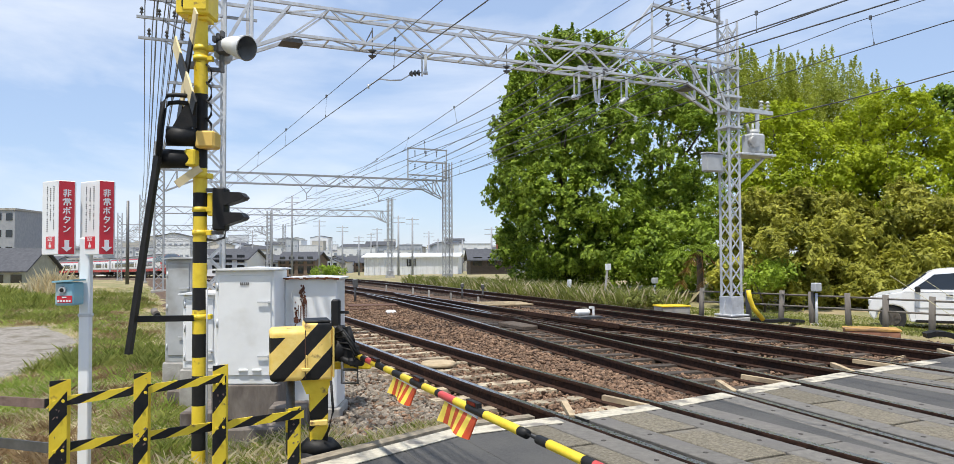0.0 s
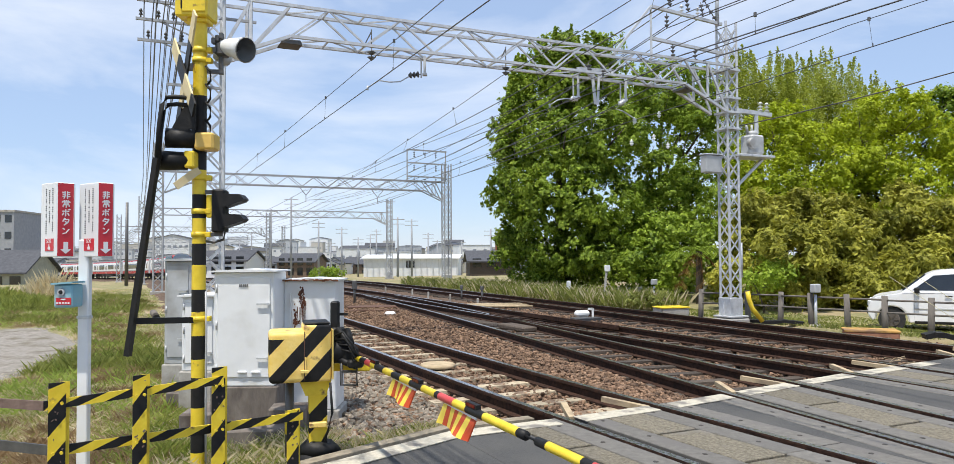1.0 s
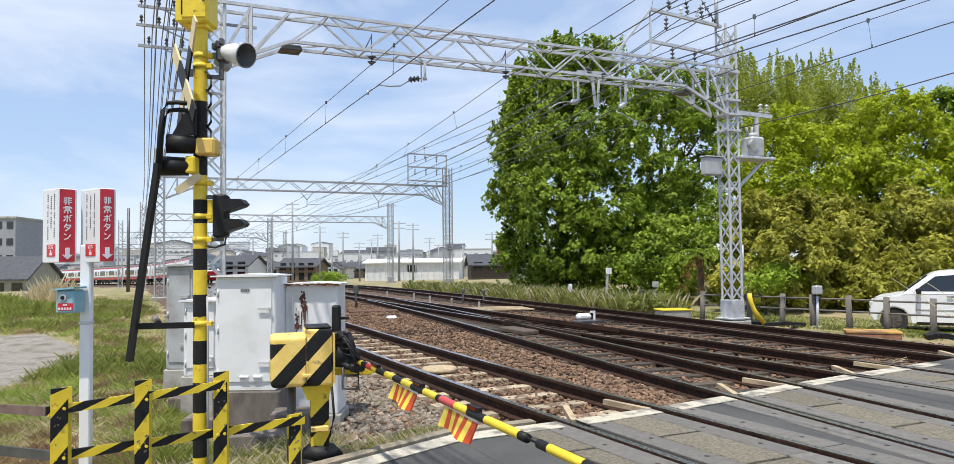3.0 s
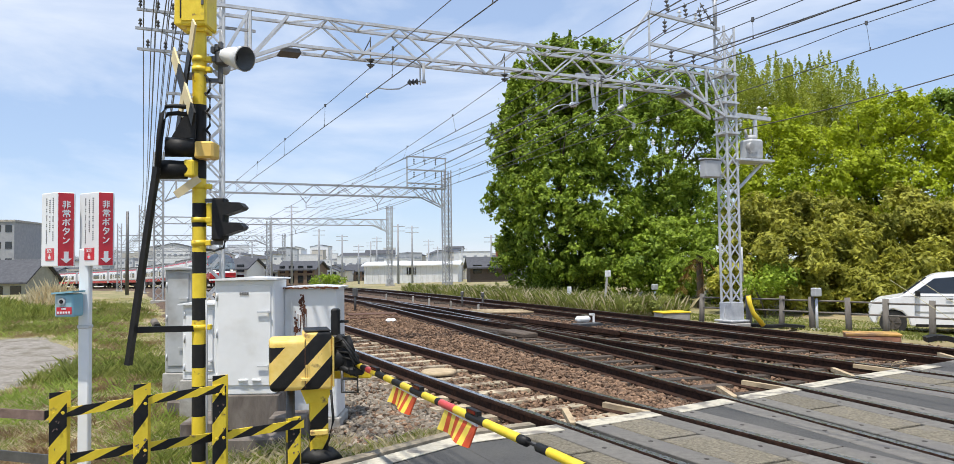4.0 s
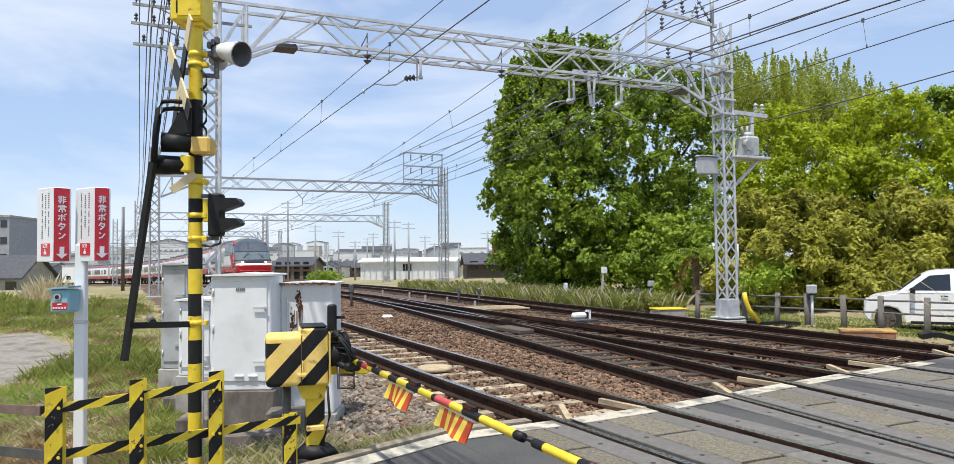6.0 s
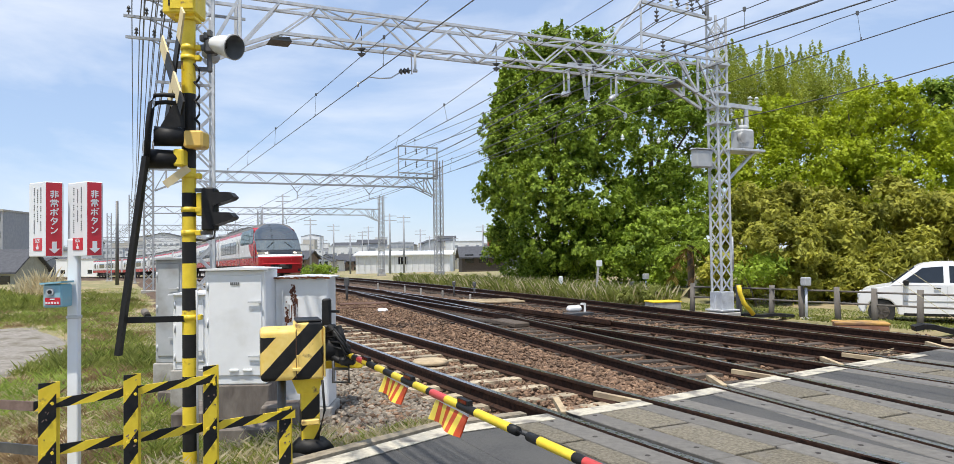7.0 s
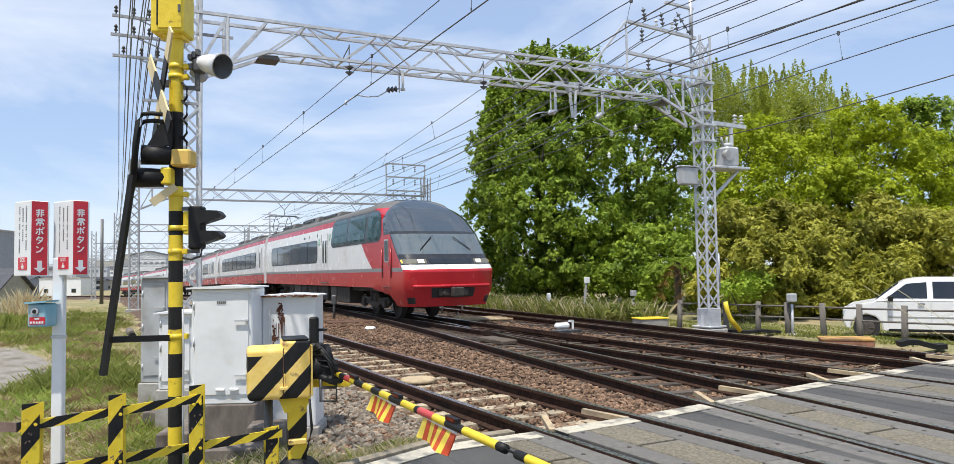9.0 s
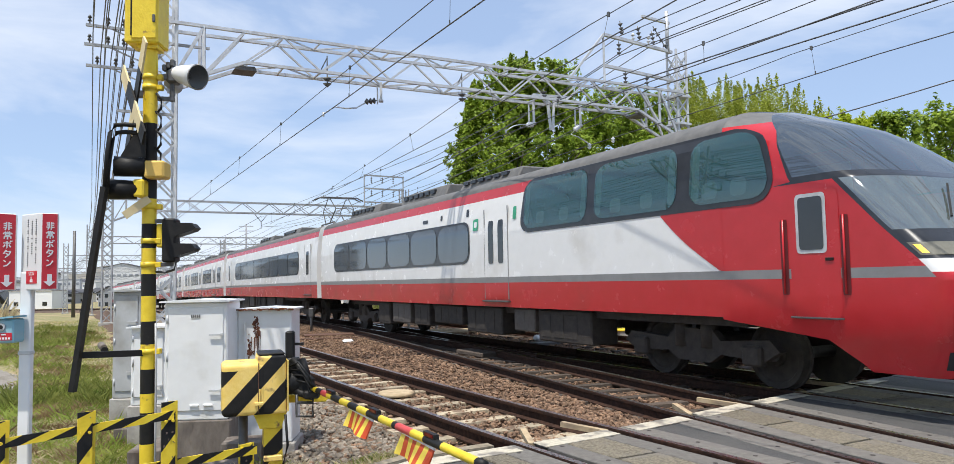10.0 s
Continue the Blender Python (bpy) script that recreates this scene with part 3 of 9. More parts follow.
def rail_line(f, off):
    a, b = smooth_v(f, 6.0), smooth_v(f, 3.0)
    return line(a + off, (a - b) / 3.0)


def shifted(f, d):
    return lambda s: f(s) + d


RAILS = [rail_line(f, o) for f in (v_loop, v_branch, v_main, v_far) for o in (-0.566, 0.566)]
for k, r in enumerate(RAILS):
    side = 1 if k % 2 == 0 else -1      # toward the inside of the gauge
    a, b = shifted(r, -side * 0.06), shifted(r, -side * 0.30)
    strip("deck_panel", *((b, a) if side > 0 else (a, b)), M_RUBBER, length=1.85)
    a, b = shifted(r, side * 0.125), shifted(r, side * 0.345)
    strip("deck_panel", *((a, b) if side > 0 else (b, a)), M_RUBBER, length=1.85)
for k in (0, 2, 4, 6):
    strip("deck_slab", shifted(RAILS[k], 0.36), shifted(RAILS[k + 1], -0.36), M_DECKCONC, length=0.92, gap=0.05)
# asphalt between and outside the tracks
for va, vb in ((-9.0, 0.0), (0.0, 1.3), (1.3, 1.85), (1.85, 2.4)):
    strip("asphalt_infill", lambda s, a=va: a, lambda s, b=vb: b, M_ASPHALT, z=-0.012, label="dark grey asphalt surface", gap=0.0)
strip("asphalt_infill", lambda s: 2.4, shifted(RAILS[0], -0.56), M_ASPHALT, z=-0.012, label="dark grey asphalt surface", gap=0.0)
strip("deck_slab", shifted(RAILS[0], -0.54), shifted(RAILS[0], -0.315), M_DECKCONC, length=0.92, gap=0.05)
strip("asphalt_infill", shifted(RAILS[1], 0.315), shifted(RAILS[2], -0.315), M_ASPHALT, z=-0.012, s_from=-1.0)
strip("asphalt_infill", shifted(RAILS[3], 0.315), shifted(RAILS[4], -0.315), M_ASPHALT, z=-0.012)
strip("asphalt_infill", shifted(RAILS[5], 0.315), shifted(RAILS[6], -0.315), M_ASPHALT, z=-0.012)
strip("asphalt_infill", shifted(RAILS[7], 0.315), lambda s: 20.0, M_ASPHALT, z=-0.012, gap=0.0)
strip("asphalt_infill", lambda s: 20.0, lambda s: 60.0, M_ASPHALT, z=-0.012, gap=0.0)
# rough concrete kerb outside the edge line, from the field to the first rail
for va, vb in ((-9.0, -2.0), (-2.0, 0.2), (0.2, 1.3), (1.3, 1.85), (1.85, 2.4), (2.4, 3.25)):
    P = [at_line(u_edge(v) + o, v, z) for z in (-0.3, 0.012) for v, o in ((va, -0.01), (vb, -0.01), (vb, 0.11), (va, 0.11))]
    bm = bmesh.new()
    vv = [bm.verts.new(p) for p in P]
    for q in ((3, 2, 1, 0), (4, 5, 6, 7), (0, 1, 5, 4), (1, 2, 6, 5), (2, 3, 7, 6), (3, 0, 4, 7)):
        bm.faces.new([vv[j] for j in q])
    bmesh.ops.recalc_face_normals(bm, faces=bm.faces)
    part("kerb", bm, M_KERB, CROSS, "worn brownish concrete kerb")
for va, vb in ((-9.0, 1.3), (1.3, 2.4), (2.4, 5.0), (5.0, 10.3), (10.3, 20.0), (20.0, 60.0)):
    strip("road_base", lambda s, a=va: a, lambda s, b=vb: b, M_SLOT, z=-0.155, thick=0.1, gap=0.0)
# worn white edge line, broken where the rails pass
gaps = sorted(r(6.0) for r in RAILS)
ends = [-8.0, 1.3, 1.85, 2.4] + gaps + [16.0]
for i in range(len(ends) - 1):
    lo, hi = ends[i] + (0.12 if i > 3 else 0), ends[i + 1] - (0.12 if 2 < i < len(ends) - 2 else 0)
    if i in (9,):
        hi = lo + 0.5
    P = []
    for z in (-0.007, -0.001):
        for v, o in ((lo, -0.27), (hi, -0.27), (hi, -0.05), (lo, -0.05)):
            P.append(at_line(u_edge(v) + o, v, z))
    bm = bmesh.new()
    vv = [bm.verts.new(p) for p in P]
    for q in ((3, 2, 1, 0), (4, 5, 6, 7), (0, 1, 5, 4), (1, 2, 6, 5), (2, 3, 7, 6), (3, 0, 4, 7)):
        bm.faces.new([vv[j] for j in q])
    bmesh.ops.recalc_face_normals(bm, faces=bm.faces)
    part("edge_line", bm, M_ROADWHITE, CROSS, "worn white painted line along the road edge")


def deck_bolts():
    """Dark bolt heads sunk along the deck panels near the road's edge."""
    for k, r in enumerate(RAILS):
        side = 1 if k % 2 == 0 else -1
        for o in (-0.2, 0.25):
            s = u_edge(r(5)) - 0.3
            while s > 1.5:
                bm = bmesh.new()
                p = at_line(s, r(s) + side * o, -0.012)
                rod(bm, p, p + Vector((0, 0, 0.007)), 0.022, 0.02, 8)
                part("bolt", bm, M_SLOT, CROSS)
                s -= 0.62


deck_bolts()


# ---- the train ----
# lateral half width by height, up to the eaves
def half_w(z):
    return float(np.interp(z, (0.3, 0.95, 1.2, 2.5, 3.15, 3.3), (1.3, 1.36, 1.37, 1.37, 1.30, 1.26)))


def roof_section(top):
    """Half section from the skirt over the eaves to the ridge: (v, z)."""
    pts = [(half_w(z), z) for z in (0.95, 1.42, 1.53, 2.0, 2.4, 2.8, 3.1, 3.3)]
    for k in range(1, 9):
        a = k / 8 * math.pi / 2
        pts.append((1.26 * math.cos(a) ** 0.75 if k < 8 else 0.0, 3.3 + (top - 3.3) * math.sin(a)))
    return pts


def body_faces(bm, ls, tops):
    """Loft of the body along l; materials by height."""
    rings = []
    for l, top in zip(ls, tops):
        half = roof_section(top)
        ring = [bm.verts.new((l, -v, z)) for v, z in half] + [bm.verts.new((l, v, z)) for v, z in half[-2::-1]]
        rings.append(ring)
    n = len(rings[0])
    for A, B in zip(rings, rings[1:]):
        for k in range(n - 1):
            f = bm.faces.new((A[k], B[k], B[k + 1], A[k + 1]))
            z = (A[k].co.z + A[k + 1].co.z) / 2
            f.material_index = 1 if z < 1.42 else 2 if z < 1.53 else 0 if z < 3.1 else 3 if z < 3.3 else 4
            f.smooth = z > 3.3
        f = bm.faces.new((A[n - 1], B[n - 1], B[0], A[0]))
        f.material_index = 5
    return rings


# tint lifted to paint in the greenish reflection on the lower pane
M_LOWERPANE = glassy("lower_pane_glass", (0.1, 0.125, 0.12), 0.03, 0.15)
M_LOWERPANE.node_tree.nodes["Principled BSDF"].inputs["IOR"].default_value = 2.2
# body red darkened to paint the shadow in the handrail recesses
M_RECESSSHADE = pbr("recess_shade_red", (0.1, 0.01, 0.012), (0.14, 0.012, 0.015), 0.6, 6, 0.05)
M_HEADUNIT = pbr("headlight_lens", (0.13, 0.125, 0.1), (0.2, 0.19, 0.15), 0.12, 8, 0.05)
M_CURTAIN = pbr("curtain_cloth", (0.3, 0.42, 0.4), (0.4, 0.52, 0.5), 0.9, 6, 0.1)
M_HEADREST = pbr("headrest_cloth", (0.35, 0.38, 0.38), (0.45, 0.48, 0.48), 0.9, 6, 0.1)
BODY_MATS = [M_TRAINWHITE, M_TRAINRED, M_TRAINGREY, M_TRAINRED, M_TRAINROOF, M_UNDER]


def patch(bm, l0, l1, z0, z1, side, r=0.1, off=0.006, mi=0, cut=None, rows=12, front=None):
    """A rounded panel that follows the car side; cut(z) moves its rear edge."""
    zs = sorted({z0 + (z1 - z0) * k / rows for k in range(rows + 1)} | {z0 + r * 0.12, z0 + r * 0.4, z1 - r * 0.12, z1 - r * 0.4})
    prev = None
    for z in zs:
        e = min(z - z0, z1 - z)
        ins = r - math.sqrt(max(0, r * r - (r - e) ** 2)) if e < r else 0.0
        a, b = (cut(z) if cut else l0) + ins, (front(z) if front else l1) - ins
        v = half_w(z) if z <= 3.3 else 1.26
        row = [bm.verts.new((a + (b - a) * k / 3, side * (v + off), z)) for k in range(4)]
        if prev:
            for k in range(3):
                q = (prev[k], prev[k + 1], row[k + 1], row[k])
                f = bm.faces.new(q if side < 0 else q[::-1])
                f.material_index = mi
        prev = row
    return bm


def lathe(bm, prof, seg=24):
    """A turned shape round the y axis from (y, radius) pairs."""
    R = [[bm.verts.new((r * math.cos(k * 2 * math.pi / seg), y, r * math.sin(k * 2 * math.pi / seg))) for k in range(seg)] for y, r in prof]
    for A, B in zip(R, R[1:]):
        for k in range(seg):
            bm.faces.new((A[k], A[(k + 1) % seg], B[(k + 1) % seg], B[k]))
    bmesh.ops.recalc_face_normals(bm, faces=bm.faces)
    return bm


def bogie(parent, l, sides=True):
    bm = bmesh.new()
    for y in (-0.95, 0.95):
        prism(bm, [(-1.45, 0.52), (-1.2, 0.38), (-0.5, 0.42), (-0.3, 0.3), (0.3, 0.3), (0.5, 0.42), (1.2, 0.38), (1.45, 0.52), (1.3, 0.66), (0.5, 0.6), (0.35, 0.75), (-0.35, 0.75), (-0.5, 0.6), (-1.3, 0.66)],
              y - 0.06, y + 0.06)
        for dx in (-1.05, 1.05):
            box(bm, (dx, y * 1.06, 0.45), (0.3, 0.16, 0.26), bevel=0.03)
        for dx in (-0.25, 0.25):
            rod(bm, (dx, y, 0.5), (dx, y, 0.95), 0.12, seg=10)
    box(bm, (0, 0, 0.55), (0.5, 1.9, 0.2), bevel=0.03)
    bmesh.ops.translate(bm, verts=bm.verts, vec=(l, 0, 0))
    b = part("bogie", bm, M_UNDER, parent, "dusty dark bogie frame")
    for dx in (-1.05, 1.05):
        bm = bmesh.new()
        rod(bm, (0, -0.66, 0), (0, 0.66, 0), 0.08, seg=10)
        w = part("wheelset", bm, M_STEEL, parent, "steel axle with two wheels")
        for s in (-1, 1):
            bm = bmesh.new()
            lathe(bm, [(s * y, r) for y, r in ((0.46, 0.08), (0.47, 0.455), (0.5, 0.455), (0.51, 0.43), (0.62, 0.425), (0.62, 0.36), (0.59, 0.34), (0.59, 0.14), (0.64, 0.13), (0.64, 0.08))])
            part("wheel", bm, M_UNDER, w)
        w.matrix_basis = pose(l + dx, 0, 0.43)
        WHEELS.append((w, l + dx))
    return b


WHEELS = []


def underfloor(parent, l0, l1, seed):
    rnd = random.Random(seed)
    l = l0
    while l < l1:
        w = rnd.uniform(0.7, 1.7)
        h = rnd.uniform(0.42, 0.62)
        if l + w > l1:
            break
        mat = rnd.choice([M_UNDER, M_UNDER, M_BOGIEGREY])
        for y in (-0.98, 0.98):
            bm = bmesh.new()
            box(bm, (l + w / 2, y, 0.93 - h / 2), (w, 0.55, h), bevel=0.025)
            for k in range(int(w / 0.4)):
                box(bm, (l + 0.25 + 0.4 * k, y * 1.27, 0.93 - h / 2), (0.3, 0.04, h * 0.72), bevel=0.004)
            part("equipment_box", bm, mat, parent, "dusty underfloor equipment box")
        l += w + rnd.uniform(0.12, 0.5)
    bm = bmesh.new()
    box(bm, ((l0 + l1) / 2, 0, 0.88), (l1 - l0 + 5, 2.3, 0.12))
    part("underframe", bm, M_UNDER, parent)


def door_parts(parent, l0, l1, side, two=True):
    bm = bmesh.new()
    patch(bm, l0, l1, 1.53, 2.9, side, 0.001, 0.008)
    patch(bm, l0, l1, 1.42, 1.53, side, 0.001, 0.008, 2, rows=2)
    patch(bm, l0, l1, 1.1, 1.42, side, 0.001, 0.008, 1, rows=4)
    bmesh.ops.remove_doubles(bm, verts=bm.verts, dist=0.002)
    d = part("door", bm, [M_TRAINWHITE, M_TRAINRED, M_TRAINGREY], parent, "passenger door in the car's stripes with narrow windows")
    bm = bmesh.new()
    w = (l1 - l0)
    for a in ((0.18, 0.4), (0.6, 0.82)) if two else ((0.3, 0.7),):
        patch(bm, l0 + w * a[0], l0 + w * a[1], 1.8, 2.65, side, 0.05, 0.014)
    part("door_window", bm, M_DARKGLASS, d)
    for l in (l0, l1):
        bm = bmesh.new()
        box(bm, (l, side * 1.372, 2.0), (0.02, 0.012, 1.8))
        part("door_seal", bm, M_TRAINGREY, d)
    bm = bmesh.new()
    box(bm, ((l0 + l1) / 2, side * 1.39, 1.06), (w + 0.1, 0.07, 0.03), bevel=0.006)
    part("door_step", bm, M_STEEL, d)


def window_band(parent, l0, l1, n, side, z0=1.82, z1=2.72, r=0.28):
    bm = bmesh.new()
    patch(bm, l0, l1, z0, z1, side, r, 0.006)
    b = part("window_band", bm, M_TRAINDARK, parent, "dark window band with rounded ends")
    w = (l1 - l0) / n
    for k in range(n):
        bm = bmesh.new()
        patch(bm, l0 + w * k + 0.05, l0 + w * (k + 1) - 0.05, z0 + 0.05, z1 - 0.05, side, 0.26, 0.013)
        part("window_pane", bm, M_SIDEGLASS, b)


def roof_gear(parent, spots, top):
    for l0, l1, h in spots:
        bm = bmesh.new()
        prism(bm, [(-0.85, top - 0.1), (0.85, top - 0.1), (0.7, top + h), (-0.7, top + h)], l0, l1, m=Matrix(((0, 1, 0, 0), (1, 0, 0, 0), (0, 0, 1, 0), (0, 0, 0, 1))))
        bmesh.ops.bevel(bm, geom=list(bm.edges), offset=0.03, segments=1, affect="EDGES")
        bmesh.ops.recalc_face_normals(bm, faces=bm.faces)
        u = part("roof_unit", bm, M_TRAINROOF, parent, "grey roof cooling unit")
        for k in range(int((l1 - l0 - 0.4) / 0.35)):
            for y in (-1, 1):
                bm = bmesh.new()
                box(bm, (l0 + 0.3 + 0.35 * k, y * 0.78, top + h * 0.45), (0.24, 0.08, h * 0.45))
                part("louvre", bm, M_TRAINDARK, u)


def pantograph(parent, l, top):
    bm = bmesh.new()
    for y in (-0.4, 0.4):
        rod(bm, (l - 0.8, y, top + 0.12), (l + 0.8, y, top + 0.12), 0.03)
        for dx in (-0.8, 0.8):
            rod(bm, (l + dx, y, top - 0.08), (l + dx, y, top + 0.12), 0.05)
            rod(bm, (l + dx * 0.35, y, top + 0.15), (l + dx * 1.05, y * 0.85, top + 0.62), 0.02)
            rod(bm, (l + dx * 1.05, y * 0.85, top + 0.62), (l + dx * 0.12, y * 0.9, top + 1.1), 0.016)
    for dx in (-0.15, 0.15):
        pts = [(l + dx, y, top + 1.12 - (0.12 if abs(y) > 0.75 else 0)) for y in (-0.95, -0.7, 0.7, 0.95)]
        tube(bm, pts, 0.025)
    for dx in (-0.84, 0.84):
        rod(bm, (l + dx, -0.34, top + 0.62), (l + dx, 0.34, top + 0.62), 0.014)
    part("pantograph", bm, M_STEEL, parent, "raised diamond pantograph on the roof")


CAR_L = 20.0


def car_shell(name, label):
    return thing(name, label, "train car", group="cars of the express train")


def bellows(parent, l):
    bm = bmesh.new()
    for k in range(4):
        box(bm, (l + 0.09 * k, 0, 2.2), (0.05, 1.9, 2.3), bevel=0.02)
    part("gangway_bellows", bm, M_UNDER, parent, "dark folded gangway between the cars")


def end_wall(bm, ring, flip):
    f = bm.faces.new(ring if flip else ring[::-1])
    f.material_index = 0


def nose_wide(z):
    if z <= 3.3:
        return half_w(z) * float(np.interp(z, (0.33, 0.9), (0.93, 1.0)))
    t = (z - 3.3) / (3.68 - 3.3)
    return 1.26 * max(0.0, 1 - t ** 2) ** 0.375


def dome_wide(z):
    """The windscreen dome draws in faster than the roof behind it."""
    if z <= 3.05:
        return nose_wide(z)
    return min(nose_wide(z), float(np.interp(z, (3.05, 3.2, 3.3, 3.42, 3.53, 3.61, 3.68), (1.29, 1.17, 1.06, 0.88, 0.66, 0.43, 0.0))))


def nose_corner(z):
    """Where the side ends and the raked front begins."""
    return float(np.interp(z, (0.33, 0.92, 1.42, 1.56, 1.97, 2.5, 3.0, 3.3, 3.5, 3.68), (20.4, 20.62, 20.68, 20.56, 20.13, 19.63, 19.04, 18.66, 18.36, 18.05)))


def pillar(z):
    """Rear edge of the upper windscreen on the side."""
    return min(nose_corner(z) - 0.01, float(np.interp(z, (2.5, 2.6, 3.3, 3.5, 3.68), (19.12, 19.04, 18.78, 18.6, 18.1))))


def nose_point(z, u):
    """u from -2 to 2: within 1 the front, beyond it the straight side."""
    w, e = dome_wide(z), nose_corner(z)
    start = 18.0 if z >= 0.92 else float(np.interp(z, (0.33, 0.47, 0.77, 0.92), (19.98, 19.88, 19.43, 18.7)))
    start = min(start, e - 0.02)
    a = abs(u)
    sgn = 1 if u >= 0 else -1
    if a >= 1:
        if z > 2.52:   # the glass wraps round the corner as far back as the pillar
            back = pillar(z)
            return (e + (back - e) * (a - 1) * 2 if a < 1.5 else back + (start - back) * (a - 1.5) * 2, sgn * (w + (nose_wide(z) - w) * max(0.0, a - 1.5) * 2), z)
        return (e + (start - e) * (a - 1), sgn * w, z)
    ph = a * math.pi / 2
    bow = float(np.interp(z, (0.33, 1.5, 2.5, 3.3, 3.68), (0.42, 0.42, 0.5, 0.35, 0.05)))
    return (e + bow * math.cos(ph) ** 0.85, sgn * w * math.sin(ph) ** 0.72, z)


def nose_patch(bm, u0, u1, z0, z1, off=0.008, n=6, m=3, mi=0):
    """A thin panel that follows the front."""
    rows = []
    for j in range(m + 1):
        z = z0 + (z1 - z0) * j / m
        rows.append([bm.verts.new(Vector(nose_point(z, u0 + (u1 - u0) * k / n)) + Vector((off, 0, off * 0.5))) for k in range(n + 1)])
    for A, B in zip(rows, rows[1:]):
        for k in range(n):
            bm.faces.new((A[k], A[k + 1], B[k + 1], B[k])).material_index = mi
    return bm


def lead_car():
    c = car_shell("train_car", "red and white leading car with a panoramic curved windscreen")
    bm = bmesh.new()
    ls = [0, 4, 8, 11.5, 12.6, 13.4, 14.2, 15.2, 16.5, 17.4, 18.0]
    tops = [3.62, 3.62, 3.62, 3.62, 3.62, 3.63, 3.64, 3.66, 3.67, 3.68, 3.68]
    rings = body_faces(bm, ls, tops)
    end_wall(bm, rings[0], True)
    # nose: at each height a straight side up to the corner, then a slightly bowed front
    zs = [0.44, 0.52, 0.62, 0.75, 0.92, 1.15, 1.38, 1.42, 1.47, 1.53, 1.6, 1.77, 1.8, 1.9, 2.0, 2.03, 2.25, 2.5, 2.53, 2.58, 2.8, 3.0, 3.2, 3.3, 3.38, 3.46, 3.53, 3.59, 3.63, 3.66, 3.68]
    N = 16
    nose = bmesh.new()
    G = [[nose.verts.new(nose_point(z, k / N)) for k in range(-2 * N, 2 * N + 1)] for z in zs]
    for j in range(len(zs) - 1):
        z = (zs[j] + zs[j + 1]) / 2
        for k in range(4 * N):
            u = abs(k + 0.5 - 2 * N) / N
            vs = [G[j][k], G[j][k + 1], G[j + 1][k + 1], G[j + 1][k]]
            f = nose.faces.new(vs)
            m = 1
            if 1.47 < z < 1.6 and u < 1.02:
                m = 0
            elif 1.42 < z < 1.53 and u > 1.02:
                m = 2
            elif 1.6 < z < 1.88 and u < 1.0:
                m = 6
            elif z > 1.88:
                if z > 3.64:
                    m = 6
                elif z < 2.5:
                    m = (6 if z < 1.9 or u > 0.94 else 8) if u < 1.0 else 1
                elif z < 2.58:
                    m = 6 if u < 1.5 else 1
                elif u < 1.44:
                    m = 7
                elif u < 1.5:
                    m = 6
                elif u >= 1.5 and z > 3.4:
                    m = 4
            f.material_index = m
            f.smooth = True
    body = part("car_body", bm, BODY_MATS, c, smooth=False)
    bmesh.ops.remove_doubles(nose, verts=nose.verts, dist=0.002)
    part("nose", nose, [M_TRAINWHITE, M_TRAINRED, M_TRAINGREY, M_TRAINRED, M_TRAINROOF, M_UNDER, M_TRAINDARK, M_WINDSHIELD, M_LOWERPANE], c, "red curved nose with black bonnet and wraparound windscreen")
    for side in (-1, 1):
        # red sweep, dark upper band, observation windows
        bm = bmesh.new()
        patch(bm, 16.9, 18.05, 1.535, 2.42, side, 0.001, 0.004, cut=lambda z: float(np.interp(z, (1.5, 2.36, 2.42), (18.05, 16.9, 16.75))) - 0.25 * math.sin(max(0, min(1, (z - 1.5) / 0.9)) * math.pi) * 0.4)
        patch(bm, 17.6, 18.05, 2.4, 3.3, side, 0.001, 0.004, cut=lambda z: 17.2 + (z - 2.4) * 0.35)
        part("red_sweep", bm, M_TRAINRED, c, "red sweep toward the nose")
        bm = bmesh.new()
        patch(bm, 13.0, 18.84, 2.33, 3.32, side, 0.3, 0.007, cut=lambda z: 13.12 + (z - 2.36) * 0.12, front=lambda z: min(18.86 - 0.3 * max(0, z - 2.6) ** 1.3, pillar(z) - 0.1 if z > 2.5 else 99.0))
        band = part("window_band", bm, M_TRAINDARK, c, "black band round the panorama windows")
        for a, b in ((13.27, 15.2), (15.4, 17.25), (17.5, 18.76)):
            bm = bmesh.new()
            patch(bm, a, b, 2.4, 3.26, side, 0.22, 0.014, front=(lambda z: min(18.78 - 0.36 * max(0, z - 2.6) ** 1.3, pillar(z) - 0.18 if z > 2.5 else 99.0)) if b > 18 else None)
            part("window_pane", bm, M_GLASS, band, "large rounded greenish panorama window")
            for c0, c1 in ((a + 0.04, a + 0.17), (b - 0.17, b - 0.04)):
                if c1 < 18.2:
                    bm = bmesh.new()
                    patch(bm, c0, c1, 2.46, 3.2, side, 0.06, 0.0105)
                    part("curtain", bm, M_CURTAIN, band)
            for q in (0.3, 0.68):
                bm = bmesh.new()
                patch(bm, a + (b - a) * q - 0.15, a + (b - a) * q + 0.11, 2.46, 2.68, side, 0.07, 0.0102)
                part("headrest", bm, M_HEADREST, band)
        window_band(c, 1.5, 11.1, 6, side)
